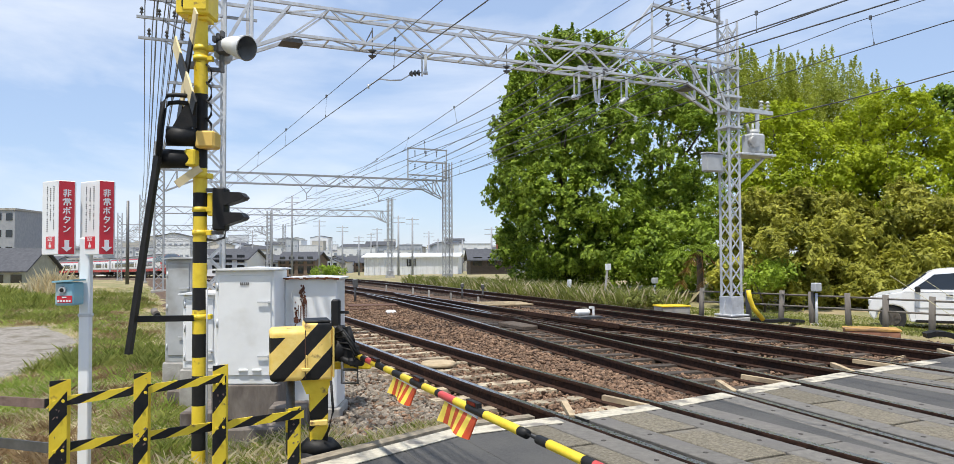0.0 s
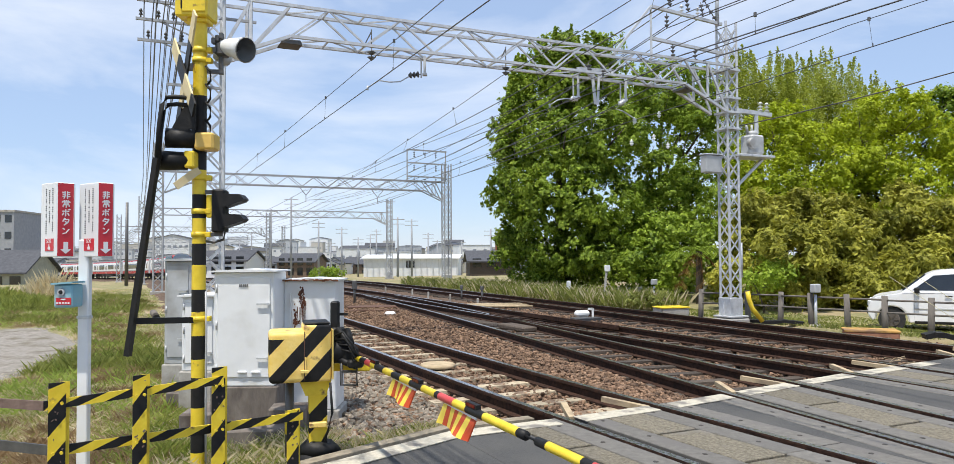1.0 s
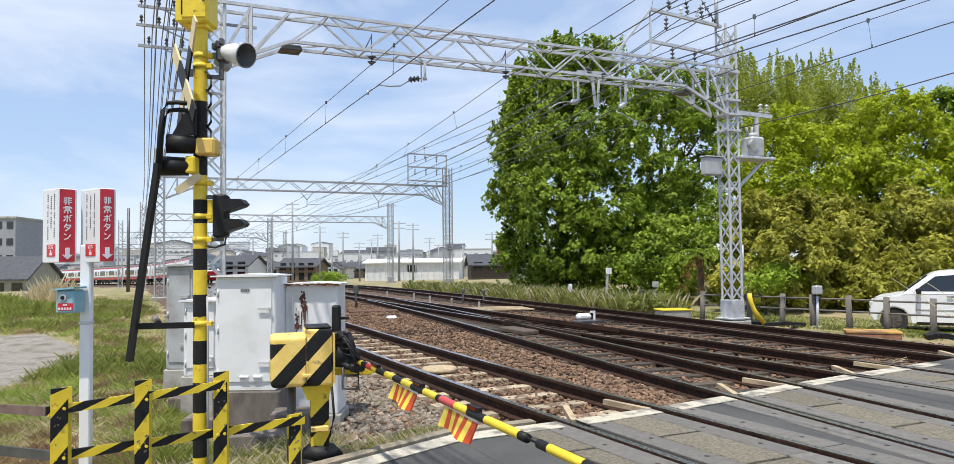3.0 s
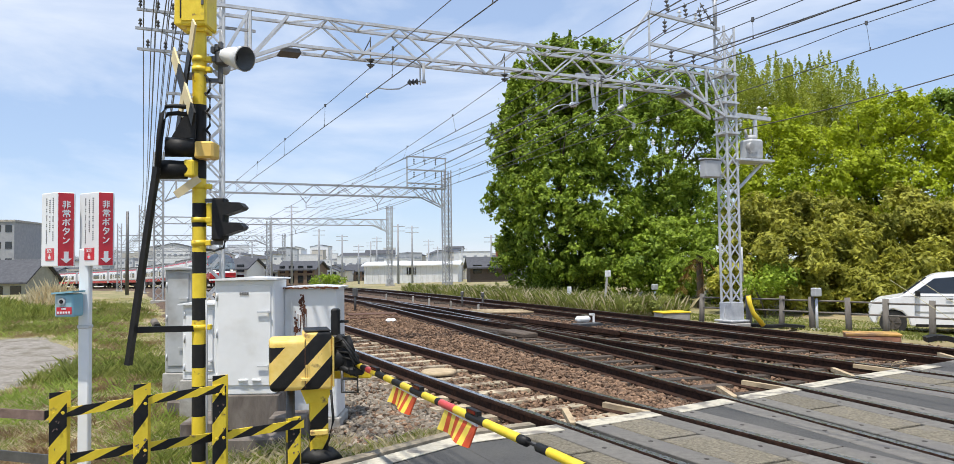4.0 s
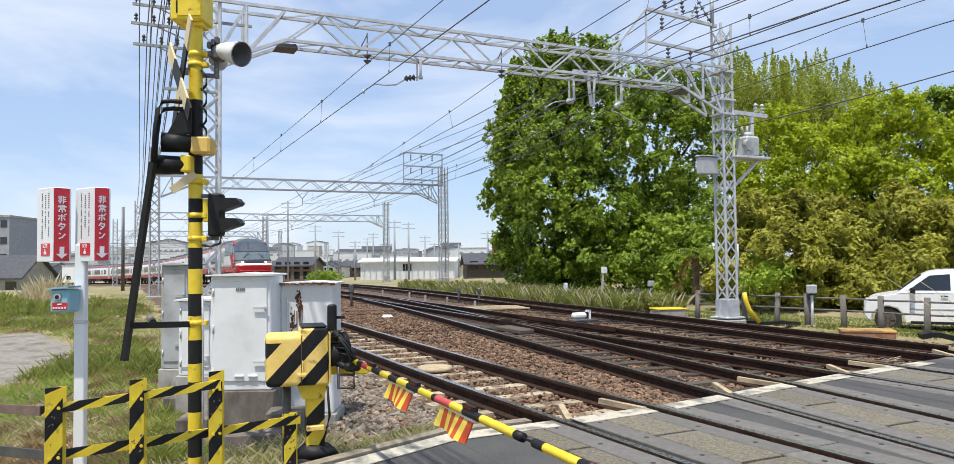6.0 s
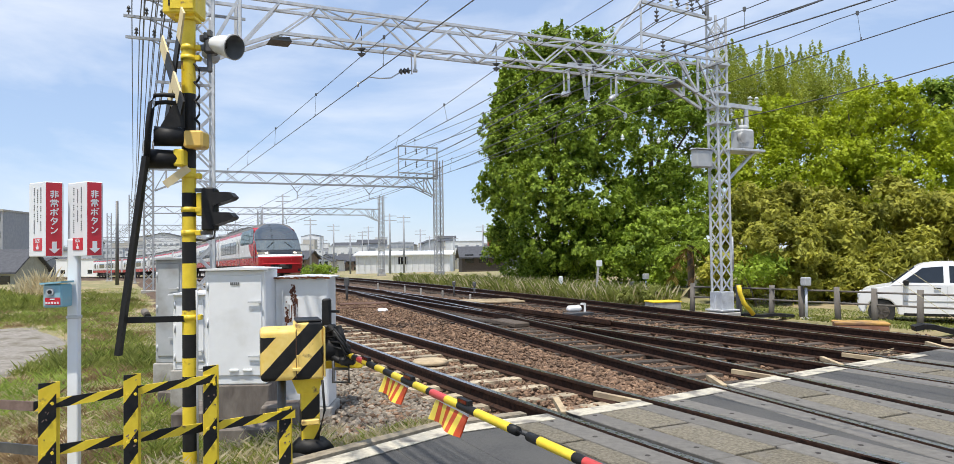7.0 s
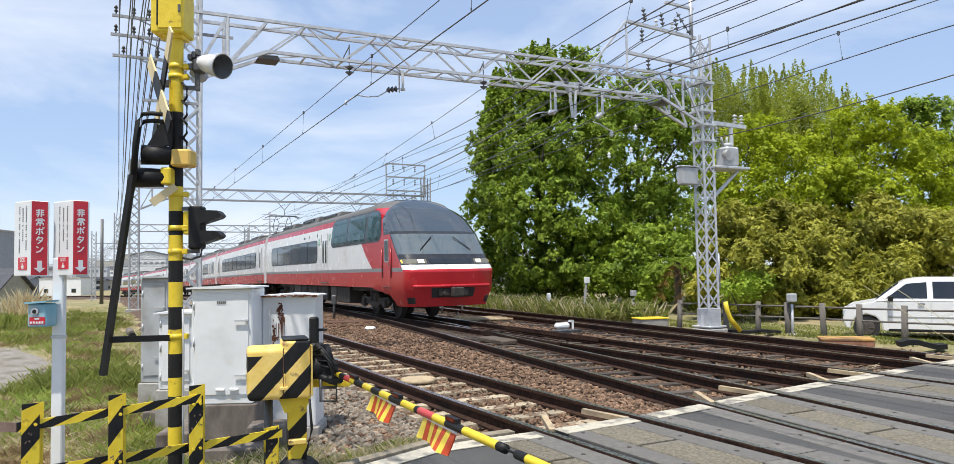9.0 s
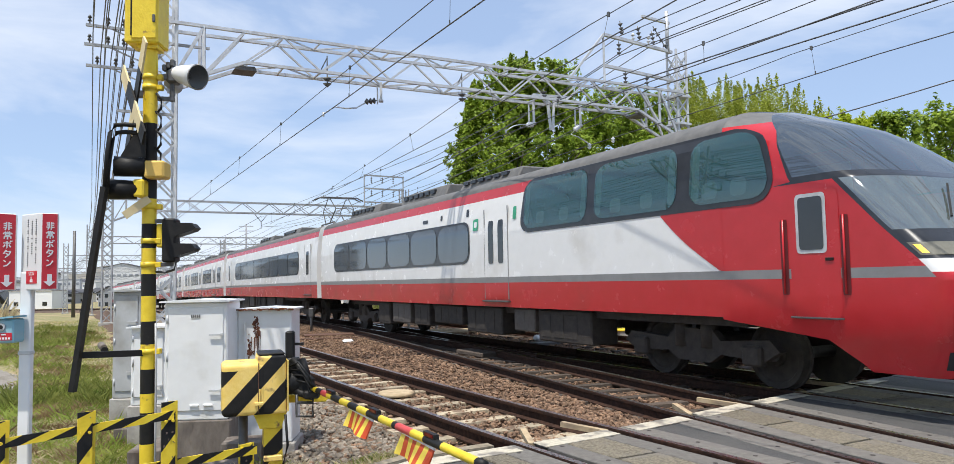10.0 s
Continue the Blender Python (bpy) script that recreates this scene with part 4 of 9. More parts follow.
        for nm, a, b, z0, z1, mt, lb in (("sticker", 11.25, 11.47, 2.5, 2.74, M_GREENMARK, "small green and white sticker"), ("sticker_mark", 11.3, 11.42, 2.56, 2.68, M_SIGNWHITE, ""), ("side_indicator", 10.9, 11.02, 2.82, 2.98, M_TRAINDARK, ""), ("side_indicator", 8.6, 8.9, 2.84, 2.92, M_TRAINDARK, ""), ("side_indicator", 9.6, 9.7, 2.84, 2.96, M_TRAINDARK, ""), ("emblem", 12.86, 12.98, 2.62, 2.86, M_GREENMARK, "small grey-green emblem")):
            bm = bmesh.new()
            patch(bm, a, b, z0, z1, side, 0.02, 0.008 if nm != "sticker_mark" else 0.01, rows=3)
            part(nm, bm, mt, c, lb)
        door_parts(c, 11.75, 12.68, side)
        # crew door with handrails on the cab side
        bm = bmesh.new()
        patch(bm, 19.06, 19.69, 0.99, 2.41, side, 0.08, 0.006)
        d = part("crew_door", bm, M_TRAINRED, c, "red crew door")
        bm = bmesh.new()
        patch(bm, 19.15, 19.54, 1.7, 2.37, side, 0.05, 0.011)
        part("door_window_frame", bm, M_GALV, d)
        bm = bmesh.new()
        patch(bm, 19.19, 19.5, 1.74, 2.33, side, 0.04, 0.016)
        part("door_window", bm, M_DARKGLASS, d)
        bm = bmesh.new()
        box(bm, (19.37, side * 1.382, 0.985), (0.66, 0.03, 0.02), bevel=0.004)
        part("door_step", bm, M_STEEL, d)
        bm = bmesh.new()
        box(bm, (19.56, side * 1.378, 1.63), (0.1, 0.02, 0.035), bevel=0.004)
        part("door_handle", bm, M_BLACK, d)
        for l in (18.98, 19.75):
            # flat strip on the side; the recess's shadow is its dark colour
            bm = bmesh.new()
            patch(bm, l - 0.05, l + 0.05, 1.24, 2.1, side, 0.02, 0.005)
            part("rail_recess_shade", bm, M_RECESSSHADE, d, "dark red strip painted as the recess shadow behind the handrail")
            bm = bmesh.new()
            rod(bm, (l, side * 1.392, 1.25), (l, side * 1.392, 2.1), 0.012)
            part("handrail", bm, M_TRAINRED, d, "red handrail beside the crew door")
    # headlights, coupler and bumper detail
    for y in (-1, 1):
        bm = bmesh.new()
        nose_patch(bm, y * 0.27, y * 0.95, 1.63, 1.76, n=10)
        h = part("headlight", bm, M_HEADUNIT, c, "lit headlight unit")
        bm = bmesh.new()
        nose_patch(bm, y * 0.31, y * 0.42, 1.65, 1.74, 0.014)
        part("lamp", bm, M_LAMPON, h)
        bm = bmesh.new()
        nose_patch(bm, y * 0.84, y * 0.92, 1.645, 1.735, 0.014)
        part("marker_lamp", bm, M_LAMPAMBER, h)
    bm = bmesh.new()
    nose_patch(bm, -0.23, 0.23, 1.625, 1.755)
    part("destination_panel", bm, M_DARKGLASS, c)
    bm = bmesh.new()
    box(bm, (21.0, 0, 0.84), (0.16, 0.9, 0.24), bevel=0.04)
    rod(bm, (20.9, 0, 0.84), (21.3, 0, 0.84), 0.12, seg=12)
    box(bm, (21.3, 0, 0.84), (0.16, 0.36, 0.26), bevel=0.03)
    for y in (-0.3, 0.3):
        rod(bm, (20.95, y, 0.8), (21.18, y, 0.8), 0.06, seg=10)
    part("coupler", bm, M_UNDER, c, "dark automatic coupler")
    # no hollow is cut: a dark patch paints the shade of the coupler opening
    bm = bmesh.new()
    nose_patch(bm, -0.24, 0.24, 0.68, 0.95, 0.008, n=8)
    part("coupler_recess_shade", bm, M_TRAINDARK, c, "flat dark patch painted as the shaded opening behind the coupler")
    for y in (-1, 1):
        bm = bmesh.new()
        nose_patch(bm, y * 0.55, y * 0.8, 0.52, 0.7, 0.006)
        part("skirt_grille", bm, M_TRAINDARK, c)
    bm = bmesh.new()
    tube(bm, [Vector(nose_point(1.0, q * 0.1)) + Vector((0.03, 0, 0)) for q in range(-6, 7)], 0.05)
    part("bumper_lip", bm, M_TRAINRED, c)
    for y in (-0.3, 0.3):
        bm = bmesh.new()
        bar(bm, Vector(nose_point(2.03, y)) + Vector((0.03, 0, 0)), Vector(nose_point(2.4, y * 0.3)) + Vector((0.04, 0, 0.01)), 0.02)
        part("wiper", bm, M_BLACK, c)
    # seats behind the panorama glass
    for k in range(5):
        for y in (-0.8, 0.8):
            bm = bmesh.new()
            box(bm, (13.6 + 0.95 * k, y, 2.35), (0.14, 0.9, 0.75), bevel=0.05)
            box(bm, (13.85 + 0.95 * k, y, 2.02), (0.5, 0.9, 0.14), bevel=0.04)
            part("seat", bm, M_BOGIEGREY, c, "grey seat behind the panorama windows")
    bogie(c, 3.3)
    bogie(c, 17.1)
    underfloor(c, 5.3, 15.7, 1)
    roof_gear(c, ((1.5, 4.2, 0.22), (6.0, 8.8, 0.22), (9.6, 12.2, 0.16)), 3.62)
    bellows(c, -0.4)
    return c


def mid_car(kind, seed, panto=False):
    c = car_shell("train_car", "red and white special coach with long dark windows" if kind == "special" else "red and white commuter coach with passenger doors")
    bm = bmesh.new()
    rings = body_faces(bm, [0, 5, 10, 15, 19.5], [3.62] * 5)
    end_wall(bm, rings[0], True)
    end_wall(bm, rings[-1], False)
    part("car_body", bm, BODY_MATS, c)
    for side in (-1, 1):
        if kind == "special":
            door_parts(c, 0.9, 1.8, side, False)
            window_band(c, 3.2, 17.0, 8, side)
            door_parts(c, 17.8, 18.7, side, False)
        else:
            for a in (3.0, 9.2, 15.4):
                door_parts(c, a, a + 1.2, side)
            for a, b, n in ((1.2, 2.5, 1), (4.9, 8.6, 3), (11.0, 14.8, 3), (17.1, 18.4, 1)):
                window_band(c, a, b, n, side, r=0.12)
    bogie(c, 2.9)
    bogie(c, 16.6)
    underfloor(c, 4.9, 14.6, seed)
    roof_gear(c, ((2.2, 5.0, 0.2), (8.0, 11.0, 0.2), (14.0, 16.8, 0.2)) if not panto else ((7.0, 9.8, 0.2), (12.0, 14.8, 0.2)), 3.62)
    if panto:
        pantograph(c, 17.6, 3.62)
    bellows(c, -0.4)
    return c


CARS = [(lead_car(), 3.3, 17.1, 0.0)]
for i in range(5):
    CARS.append((mid_car("special" if i == 0 else "commuter", 2 + i, i in (0, 3)), 2.9, 16.6, 20.1 * (i + 1)))


def s_rear(t):
    """Distance along the line of the leading car's rear end."""
    k = 10.0 - t
    return 24.75 + 15.2 * k - 0.34 * k * k


def car_pose(t, l_rear, l_front, back):
    """A car rides with both bogies on the track."""
    s0 = s_rear(t) + back
    a, b = s0 - l_rear, s0 - l_front
    pa = at_line(a, smooth_v(v_main, a))
    pb = at_line(b, smooth_v(v_main, b))
    x = (pb - pa).normalized()
    y = Vector((0, 0, 1)).cross(x).normalized()
    z = x.cross(y)
    m = Matrix((x, y, z)).transposed().to_4x4()
    m.translation = pa - x * l_rear
    return m


# ---- overhead line gantries ----
def lattice_mast(parent, v, s, z0, z1, w=0.44, step=0.46, plate=0.0, taper=1.0, detail=True, mat=M_GALV):
    """Four angle legs with crossed lacing; the lacing of each side is its own part."""
    o = at_line(s, v, 0)
    ex = (at_line(s, v + 1, 0) - o)
    ex.z = 0
    ex.normalize()
    ey = Vector((-ex.y, ex.x, 0))
    top = lambda z: w / 2 * (1 + (taper - 1) * (z - z0) / (z1 - z0))
    P = lambda a, b, z: Vector((o.x, o.y, 0)) + ex * (a * top(z)) + ey * (b * top(z)) + Vector((0, 0, z))
    for a, b in ((-1, -1), (1, -1), (1, 1), (-1, 1)):
        bm = bmesh.new()
        bar(bm, P(a, b, z0), P(a, b, z1), 0.048 if detail else 0.07)
        part("mast_leg", bm, mat, parent)
    for (a, b), (c, d) in (((-1, -1), (1, -1)), ((1, -1), (1, 1)), ((1, 1), (-1, 1)), ((-1, 1), (-1, -1))):
        bm = bmesh.new()
        z = z0 + plate
        while z + step <= z1 + 0.01:
            for p, q in ((P(a, b, z), P(c, d, z + step)), (P(c, d, z), P(a, b, z + step))):
                bar(bm, p, q, 0.01, 0.034)
                if detail:
                    part("lacing_bar", bm, mat, parent)
                    bm = bmesh.new()
            z += step
        if detail:
            bm.free()
        else:
            tagged(part("mast_lacing", bm, mat, parent), kind="stuff")
    if plate:
        bm = bmesh.new()
        c = Vector((o.x, o.y, z0 + plate / 2))
        rot = Matrix((ex, ey, Vector((0, 0, 1)))).transposed()
        box(bm, c, (w + 0.08, w + 0.08, plate), rot, 0.01)
        for k in range(5):
            for e in (-0.12, 0.0, 0.12):
                p = c + ex * e - ey * (w / 2 + 0.045) + Vector((0, 0, -plate / 2 + 0.12 + 0.15 * k))
                rod(bm, p, p - ey * 0.012, 0.012, seg=6)
        box(bm, Vector((o.x, o.y, z0 + 0.05)), (w + 0.26, w + 0.26, 0.04), rot, 0.008)
        for sx in (-1, 1):
            prism(bm, [(sx * (w / 2 + 0.04), 0.06), (sx * (w / 2 + 0.13), 0.06), (sx * (w / 2 + 0.04), 0.46)], -0.012, 0.012, m=Matrix.Translation((o.x, o.y, z0)) @ rot.to_4x4())
        bmesh.ops.recalc_face_normals(bm, faces=bm.faces)
        part("base_plate", bm, mat, parent, "white painted steel base with bolts")
    bm = bmesh.new()
    box(bm, Vector((o.x, o.y, z0 - 0.2)), (w + 0.3, w + 0.3, 0.4), Matrix((ex, ey, Vector((0, 0, 1)))).transposed(), 0.02)
    part("footing", bm, M_CONC, parent, "concrete footing")


def truss(parent, s, va, vb, zb, zt, w=0.5, n=14, detail=True, mat=M_GALV):
    """Box truss between the masts with knee braces at both ends."""
    Q = lambda v, b, z: at_line(s + b * w / 2, v, z + drop(s))
    for b in (-1, 1):
        for z in (zb, zt):
            bm = bmesh.new()
            a0 = va if z == zt else va + 1.45
            b0 = vb if z == zt else vb - 1.45
            bar(bm, Q(a0, b, z), Q(b0, b, z), 0.055, 0.055)
            part("chord", bm, mat, parent)
        bm = bmesh.new()
        L = vb - va - 2.9
        for k in range(n):
            v0, v1 = va + 1.45 + L * k / n, va + 1.45 + L * (k + 1) / n
            bar(bm, Q(v0, b, zb if k % 2 == 0 else zt), Q(v1, b, zt if k % 2 == 0 else zb), 0.032, 0.032)
            if detail:
                part("truss_diagonal", bm, mat, parent)
                bm = bmesh.new()
        if detail:
            bm.free()
        else:
            tagged(part("truss_web", bm, mat, parent), kind="stuff")
        for e, d in ((va, 1), (vb, -1)):
            bm = bmesh.new()
            bar(bm, Q(e + d * 0.2, b, zb - 0.55), Q(e + d * 1.45, b, zb), 0.06)
            bar(bm, Q(e + d * 0.75, b, zb - 0.3), Q(e + d * 0.75, b, zt), 0.05)
            bar(bm, Q(e + d * 0.75, b, zb - 0.3), Q(e + d * 1.45, b, zt), 0.045)
            bar(bm, Q(e + d * 0.2, b, zb - 0.5), Q(e + d * 0.75, b, zt), 0.045)
            part("knee_brace", bm, mat, parent)
    for z in (zb, zt):
        bm = bmesh.new()
        for k in range(n + 1):
            v0 = va + 1.45 + (vb - va - 2.9) * k / n
            bar(bm, Q(v0, -1, z), Q(v0, 1, z), 0.028)
            if detail:
                part("cross_tie", bm, mat, parent)
                bm = bmesh.new()
            if k < n and detail:
                bar(bm, Q(v0, -1 if k % 2 else 1, z), Q(v0 + (vb - va - 2.9) / n, 1 if k % 2 else -1, z), 0.024)
                part("cross_tie", bm, mat, parent)
                bm = bmesh.new()
        if detail:
            bm.free()
        else:
            tagged(part("cross_tie", bm, mat, parent), kind="stuff")


def insulator(parent, p, d, n=3, r=0.07, white=False):
    """A string of discs along d from p."""
    p, d = Vector(p), Vector(d)
    bm = bmesh.new()
    L = d.length
    z = d.normalized()
    rod(bm, p, p + d, 0.012)
    for k in range(n):
        q = p + z * (L * (k + 0.7) / (n + 0.4))
        rod(bm, q, q + z * 0.05, r, r * 0.35, 12)
    part("insulator", bm, M_SIGNWHITE if white else M_STEEL, parent, "white porcelain insulator" if white else "dark disc insulator")


def wire(name, label, pts, r=0.012, group="overhead wires", mat=None, parent=None):
    bm = bmesh.new()
    tube(bm, pts, r, 5)
    ob = link(name, bm, mat or M_STEEL)
    tagged(ob, label, "wire", group)
    return ob


def gantry(s, va, vb, label, near=False, tall_right=7.2, tall_left=6.2, n=14):
    g = thing("catenary_gantry", label, "gantry", group="overhead line gantries")
    dz = drop(s)
    mat = M_GALV if near else M_DIMGALV
    lattice_mast(g, va, s, -0.2 - dz, tall_left - dz, detail=near, mat=mat)
    lattice_mast(g, vb, s, -0.1 - dz, tall_right - dz, w=0.325 if near else 0.44, step=0.37 if near else 0.46, plate=0.5, detail=near, mat=mat)
    truss(g, s, va - (0.08 if near else -0.1), vb - 0.1, 5.5 - dz, 6.07 - dz, n=n, detail=near, mat=mat)
    return g


G1 = gantry(13.75, 1.2, 13.3, "white lattice gantry carrying the overhead wires over the tracks", True, 7.2, 7.0, 13)
G2 = gantry(41.6, 1.15, 17.4, "pale lattice gantry farther along the tracks", False, 7.2, 7.5, 18)
G3 = gantry(67.0, 0.6, 22.1, "pale lattice gantry in the distance", False, 7.4, 7.0, 22)
G4 = gantry(93.0, -1.0, 15.7, "pale lattice gantry in the distance", False, 8.0, 7.4, 22)
G5 = gantry(122.0, -3.0, 26.0, "pale lattice gantry in the distance", False, 8.4, 8.0, 22)
G6 = gantry(155.0, -6.0, 24.0, "pale lattice gantry in the distance", False, 8.4, 8.0, 22)


def g1(v, z, b=0.0):
    return at_line(13.75 + b, v, z)


def dress_gantry():
    # dark bird plates at the ends of the lower chord
    for v in (2.6, 11.95):
        bm = bmesh.new()
        prism(bm, [(-0.2, 0.02), (0.2, 0.02), (0.16, 0.1), (-0.16, 0.08)], -0.2, 0.2, m=Matrix.Translation(g1(v, 5.36)) @ Matrix.Rotation(HEAD, 4, "Z"))
        bmesh.ops.recalc_face_normals(bm, faces=bm.faces)
        part("bracket_plate", bm, M_STEEL, G1, "dark bracket under the lower chord")
    # hanging insulators for the messenger wires
    for v in (4.18, 7.13):
        bm = bmesh.new()
        bar(bm, g1(v, 5.9), g1(v, 5.45), 0.02)
        bar(bm, g1(v - 0.12, 5.62), g1(v, 5.86), 0.02)
        part("hanger", bm, M_STEEL, G1)
        insulator(G1, g1(v, 5.52), (0, 0, -0.24), 2, 0.085)
    # drop brackets with pull-off arms reaching out to the contact wires
    for v, z0, dark, arm in ((5.29, 5.1, True, ((5.2, 5.12), (5.0, 5.08), (4.77, 4.93), (4.55, 4.9), (4.33, 4.91), (4.1, 4.75))),
                             (8.94, 4.95, False, ((8.94, 4.95), (8.8, 4.93), (8.6, 4.92), (8.4, 4.87), (8.2, 4.74))),
                             (10.23, 5.0, False, ((10.2, 5.02), (10.1, 4.95), (9.95, 4.8), (10.15, 4.76), (10.5, 4.6)))):
        bm = bmesh.new()
        bar(bm, g1(v, 5.5), g1(v, z0), 0.05)
        bar(bm, g1(v, 5.5, 0.2), g1(v, z0, 0.2), 0.03)
        box(bm, g1(v, z0 + 0.02), (0.09, 0.09, 0.05), bevel=0.008)
        part("drop_bracket", bm, M_GALV, G1, "white drop bracket")
        a = [g1(*q) for q in arm]
        insulator(G1, a[0], a[1] - a[0] + (a[1] - a[0]).normalized() * 0.06, 3, 0.065, not dark)
        bm = bmesh.new()
        tube(bm, a[1:], 0.014)
        rod(bm, a[-1] - Vector((0, 0, 0.05)), a[-1] + Vector((0, 0, 0.03)), 0.02)
        part("pull_off_arm", bm, M_GALV, G1)
    # heavy double hanger under the truss
    bm = bmesh.new()
    bar(bm, g1(8.92, 5.62), g1(9.9, 5.66), 0.06)
    bar(bm, g1(9.3, 5.66), g1(9.4, 4.86), 0.06)
    bar(bm, g1(9.5, 5.66), g1(9.46, 4.86), 0.05)
    bar(bm, g1(9.15, 5.62), g1(9.38, 5.3), 0.035)
    part("hanger_frame", bm, M_GALV, G1, "white double hanger frame")
    for v in (9.22, 9.62):
        insulator(G1, g1(v, 5.78), (0, 0, -0.2), 2, 0.08)
    # white ball clamps on the wires beyond the gantry
    for v, z in ((11.18, 4.78), (10.47, 4.58), (10.38, 4.07), (11.02, 4.23), (11.43, 4.06)):
        insulator(G1, g1(v, z + 0.06), (0, 0, -0.14), 2, 0.05, True)
    # side arms on the right mast
    for z, z2 in ((7.16, 7.31), (6.43, 6.55)):
        bm = bmesh.new()
        bar(bm, g1(13.15, z), g1(10.98, z2), 0.07)
        part("side_arm", bm, M_GALV, G1)
    bm = bmesh.new()
    bar(bm, g1(10.98, 7.31), g1(9.9, 6.05), 0.05)
    bar(bm, g1(10.98, 7.31), g1(10.98, 6.05), 0.045)
    part("arm_strut", bm, M_GALV, G1)
    bm = bmesh.new()
    rod(bm, g1(13.02, 7.1), g1(13.02, 8.2), 0.05)
    bar(bm, g1(12.2, 7.95), g1(13.1, 7.9), 0.06)
    part("mast_pipe", bm, M_GALV, G1)
    for v, z in ((11.5, 7.72), (12.05, 7.68), (12.5, 7.62)):
        insulator(G1, g1(v, z), (0.05, 0, -0.35), 3, 0.06)
    for v, z in ((11.45, 7.2), (11.62, 6.5), (12.3, 6.46)):
        insulator(G1, g1(v, z), (0, 0, -0.34), 3, 0.06)
    for v in (11.9, 12.4):
        insulator(G1, g1(v, 7.26), (0, 0, 0.22), 2, 0.05, True)
    insulator(G1, g1(13.0, 7.2), g1(12.55, 7.75) - g1(13.0, 7.2), 4, 0.06)
    # equipment on the right mast: platform, transformer-like switch, cabinet
    bm = bmesh.new()
    box(bm, g1(14.0, 3.9), (1.15, 0.6, 0.06), Matrix.Rotation(HEAD, 3, "Z"), 0.01)
    bar(bm, g1(13.5, 3.1), g1(14.45, 3.87), 0.06)
    part("platform", bm, M_GALV, G1, "steel equipment platform with a brace")
    bm = bmesh.new()
    box(bm, g1(14.1, 4.2), (0.44, 0.42, 0.5), Matrix.Rotation(HEAD, 3, "Z"), 0.05)
    rod(bm, g1(14.1, 4.44), g1(14.1, 4.56), 0.16, 0.12, 14)
    for k in (-0.14, 0.0, 0.14):
        rod(bm, g1(14.1 + k, 4.5), g1(14.1 + k * 1.4, 4.72), 0.035, 0.03)
    rod(bm, g1(13.93, 4.22, -0.24), g1(13.93, 4.22, -0.12), 0.14, 0.14, 14)
    part("switchgear", bm, M_GREY, G1, "grey pole-mounted switchgear")
    bm = bmesh.new()
    bar(bm, g1(13.5, 5.05), g1(14.75, 5.02), 0.1)
    bar(bm, g1(14.25, 5.02), g1(14.25, 4.5), 0.08)
    part("upper_bracket", bm, M_GALV, G1)
    for v in (14.4, 14.62):
        insulator(G1, g1(v, 5.05), (0, 0, 0.28), 3, 0.07, True)
    insulator(G1, g1(13.75, 4.75), (0, 0, 0.22), 2, 0.06, True)
    bm = bmesh.new()
    box(bm, g1(12.75, 3.66), (0.5, 0.22, 0.42), Matrix.Rotation(HEAD, 3, "Z"), 0.02)
    box(bm, g1(12.75, 3.89), (0.55, 0.27, 0.03), Matrix.Rotation(HEAD, 3, "Z"), 0.01)
    bar(bm, g1(12.85, 3.5), g1(13.1, 3.5), 0.06)
    part("mast_cabinet", bm, M_GREY, G1, "grey metal box on the mast")
    # crossarms of the left mast
    for z, a, b in ((5.9, 0.02, 1.2), (5.57, 0.0, 1.2), (5.21, 0.03, 1.2), (4.48, 0.5, 1.43), (5.75, 0.9, 2.0)):
        bm = bmesh.new()
        bar(bm, g1(a, z), g1(b, z), 0.045)
        bar(bm, g1(a + 0.35, z), g1(1.15, z - 0.3), 0.022)
        part("crossarm", bm, M_DIMGALV, G1)
    for k, v in enumerate((0.08, 0.2, 0.36, 0.48, 0.6, 0.74)):
        for z in (5.57, 5.9) if k % 2 == 0 else (5.21,):
            insulator(G1, g1(v, z + 0.03), (0, 0, 0.14), 2, 0.035)
    # yellow cable guard at the foot of the right mast
    bm = bmesh.new()
    tube(bm, [g1(13.66, 0.55, -0.2), g1(13.68, 0.35, -0.22), g1(13.76, 0.12, -0.25), g1(13.98, -0.18, -0.35)], 0.06, 8)
    part("cable_guard", bm, M_YELLOW, G1, "bright yellow plastic cable guard")
    bm = bmesh.new()
    rod(bm, g1(13.57, 0.9, -0.1), g1(13.57, 1.75, -0.1), 0.035)
    part("conduit", bm, M_GALV, G1)
    for z in (4.95, 5.3, 6.0, 4.55):
        bm = bmesh.new()
        box(bm, g1(13.3, z), (0.45, 0.45, 0.05), Matrix.Rotation(HEAD, 3, "Z"))
        part("mast_band", bm, M_GALV, G1)
    # arms of the second gantry
    for z in (7.97, 7.18, 6.36):
        bm = bmesh.new()
        bar(bm, at_line(41.6, 14.85, z), at_line(41.6, 17.4, z - 0.03), 0.08)
        part("side_arm", bm, M_DIMGALV, G2)
    for v in (14.85, 17.35):
        bm = bmesh.new()
        bar(bm, at_line(41.6, v, 6.1), at_line(41.6, v, 8.0), 0.07)
        part("arm_strut", bm, M_DIMGALV, G2)
    for v in (15.3, 16.0, 16.7):
        for z in (7.9, 7.1, 6.3):
            insulator(G2, at_line(41.6, v, z), (0, 0, -0.4), 3, 0.07)
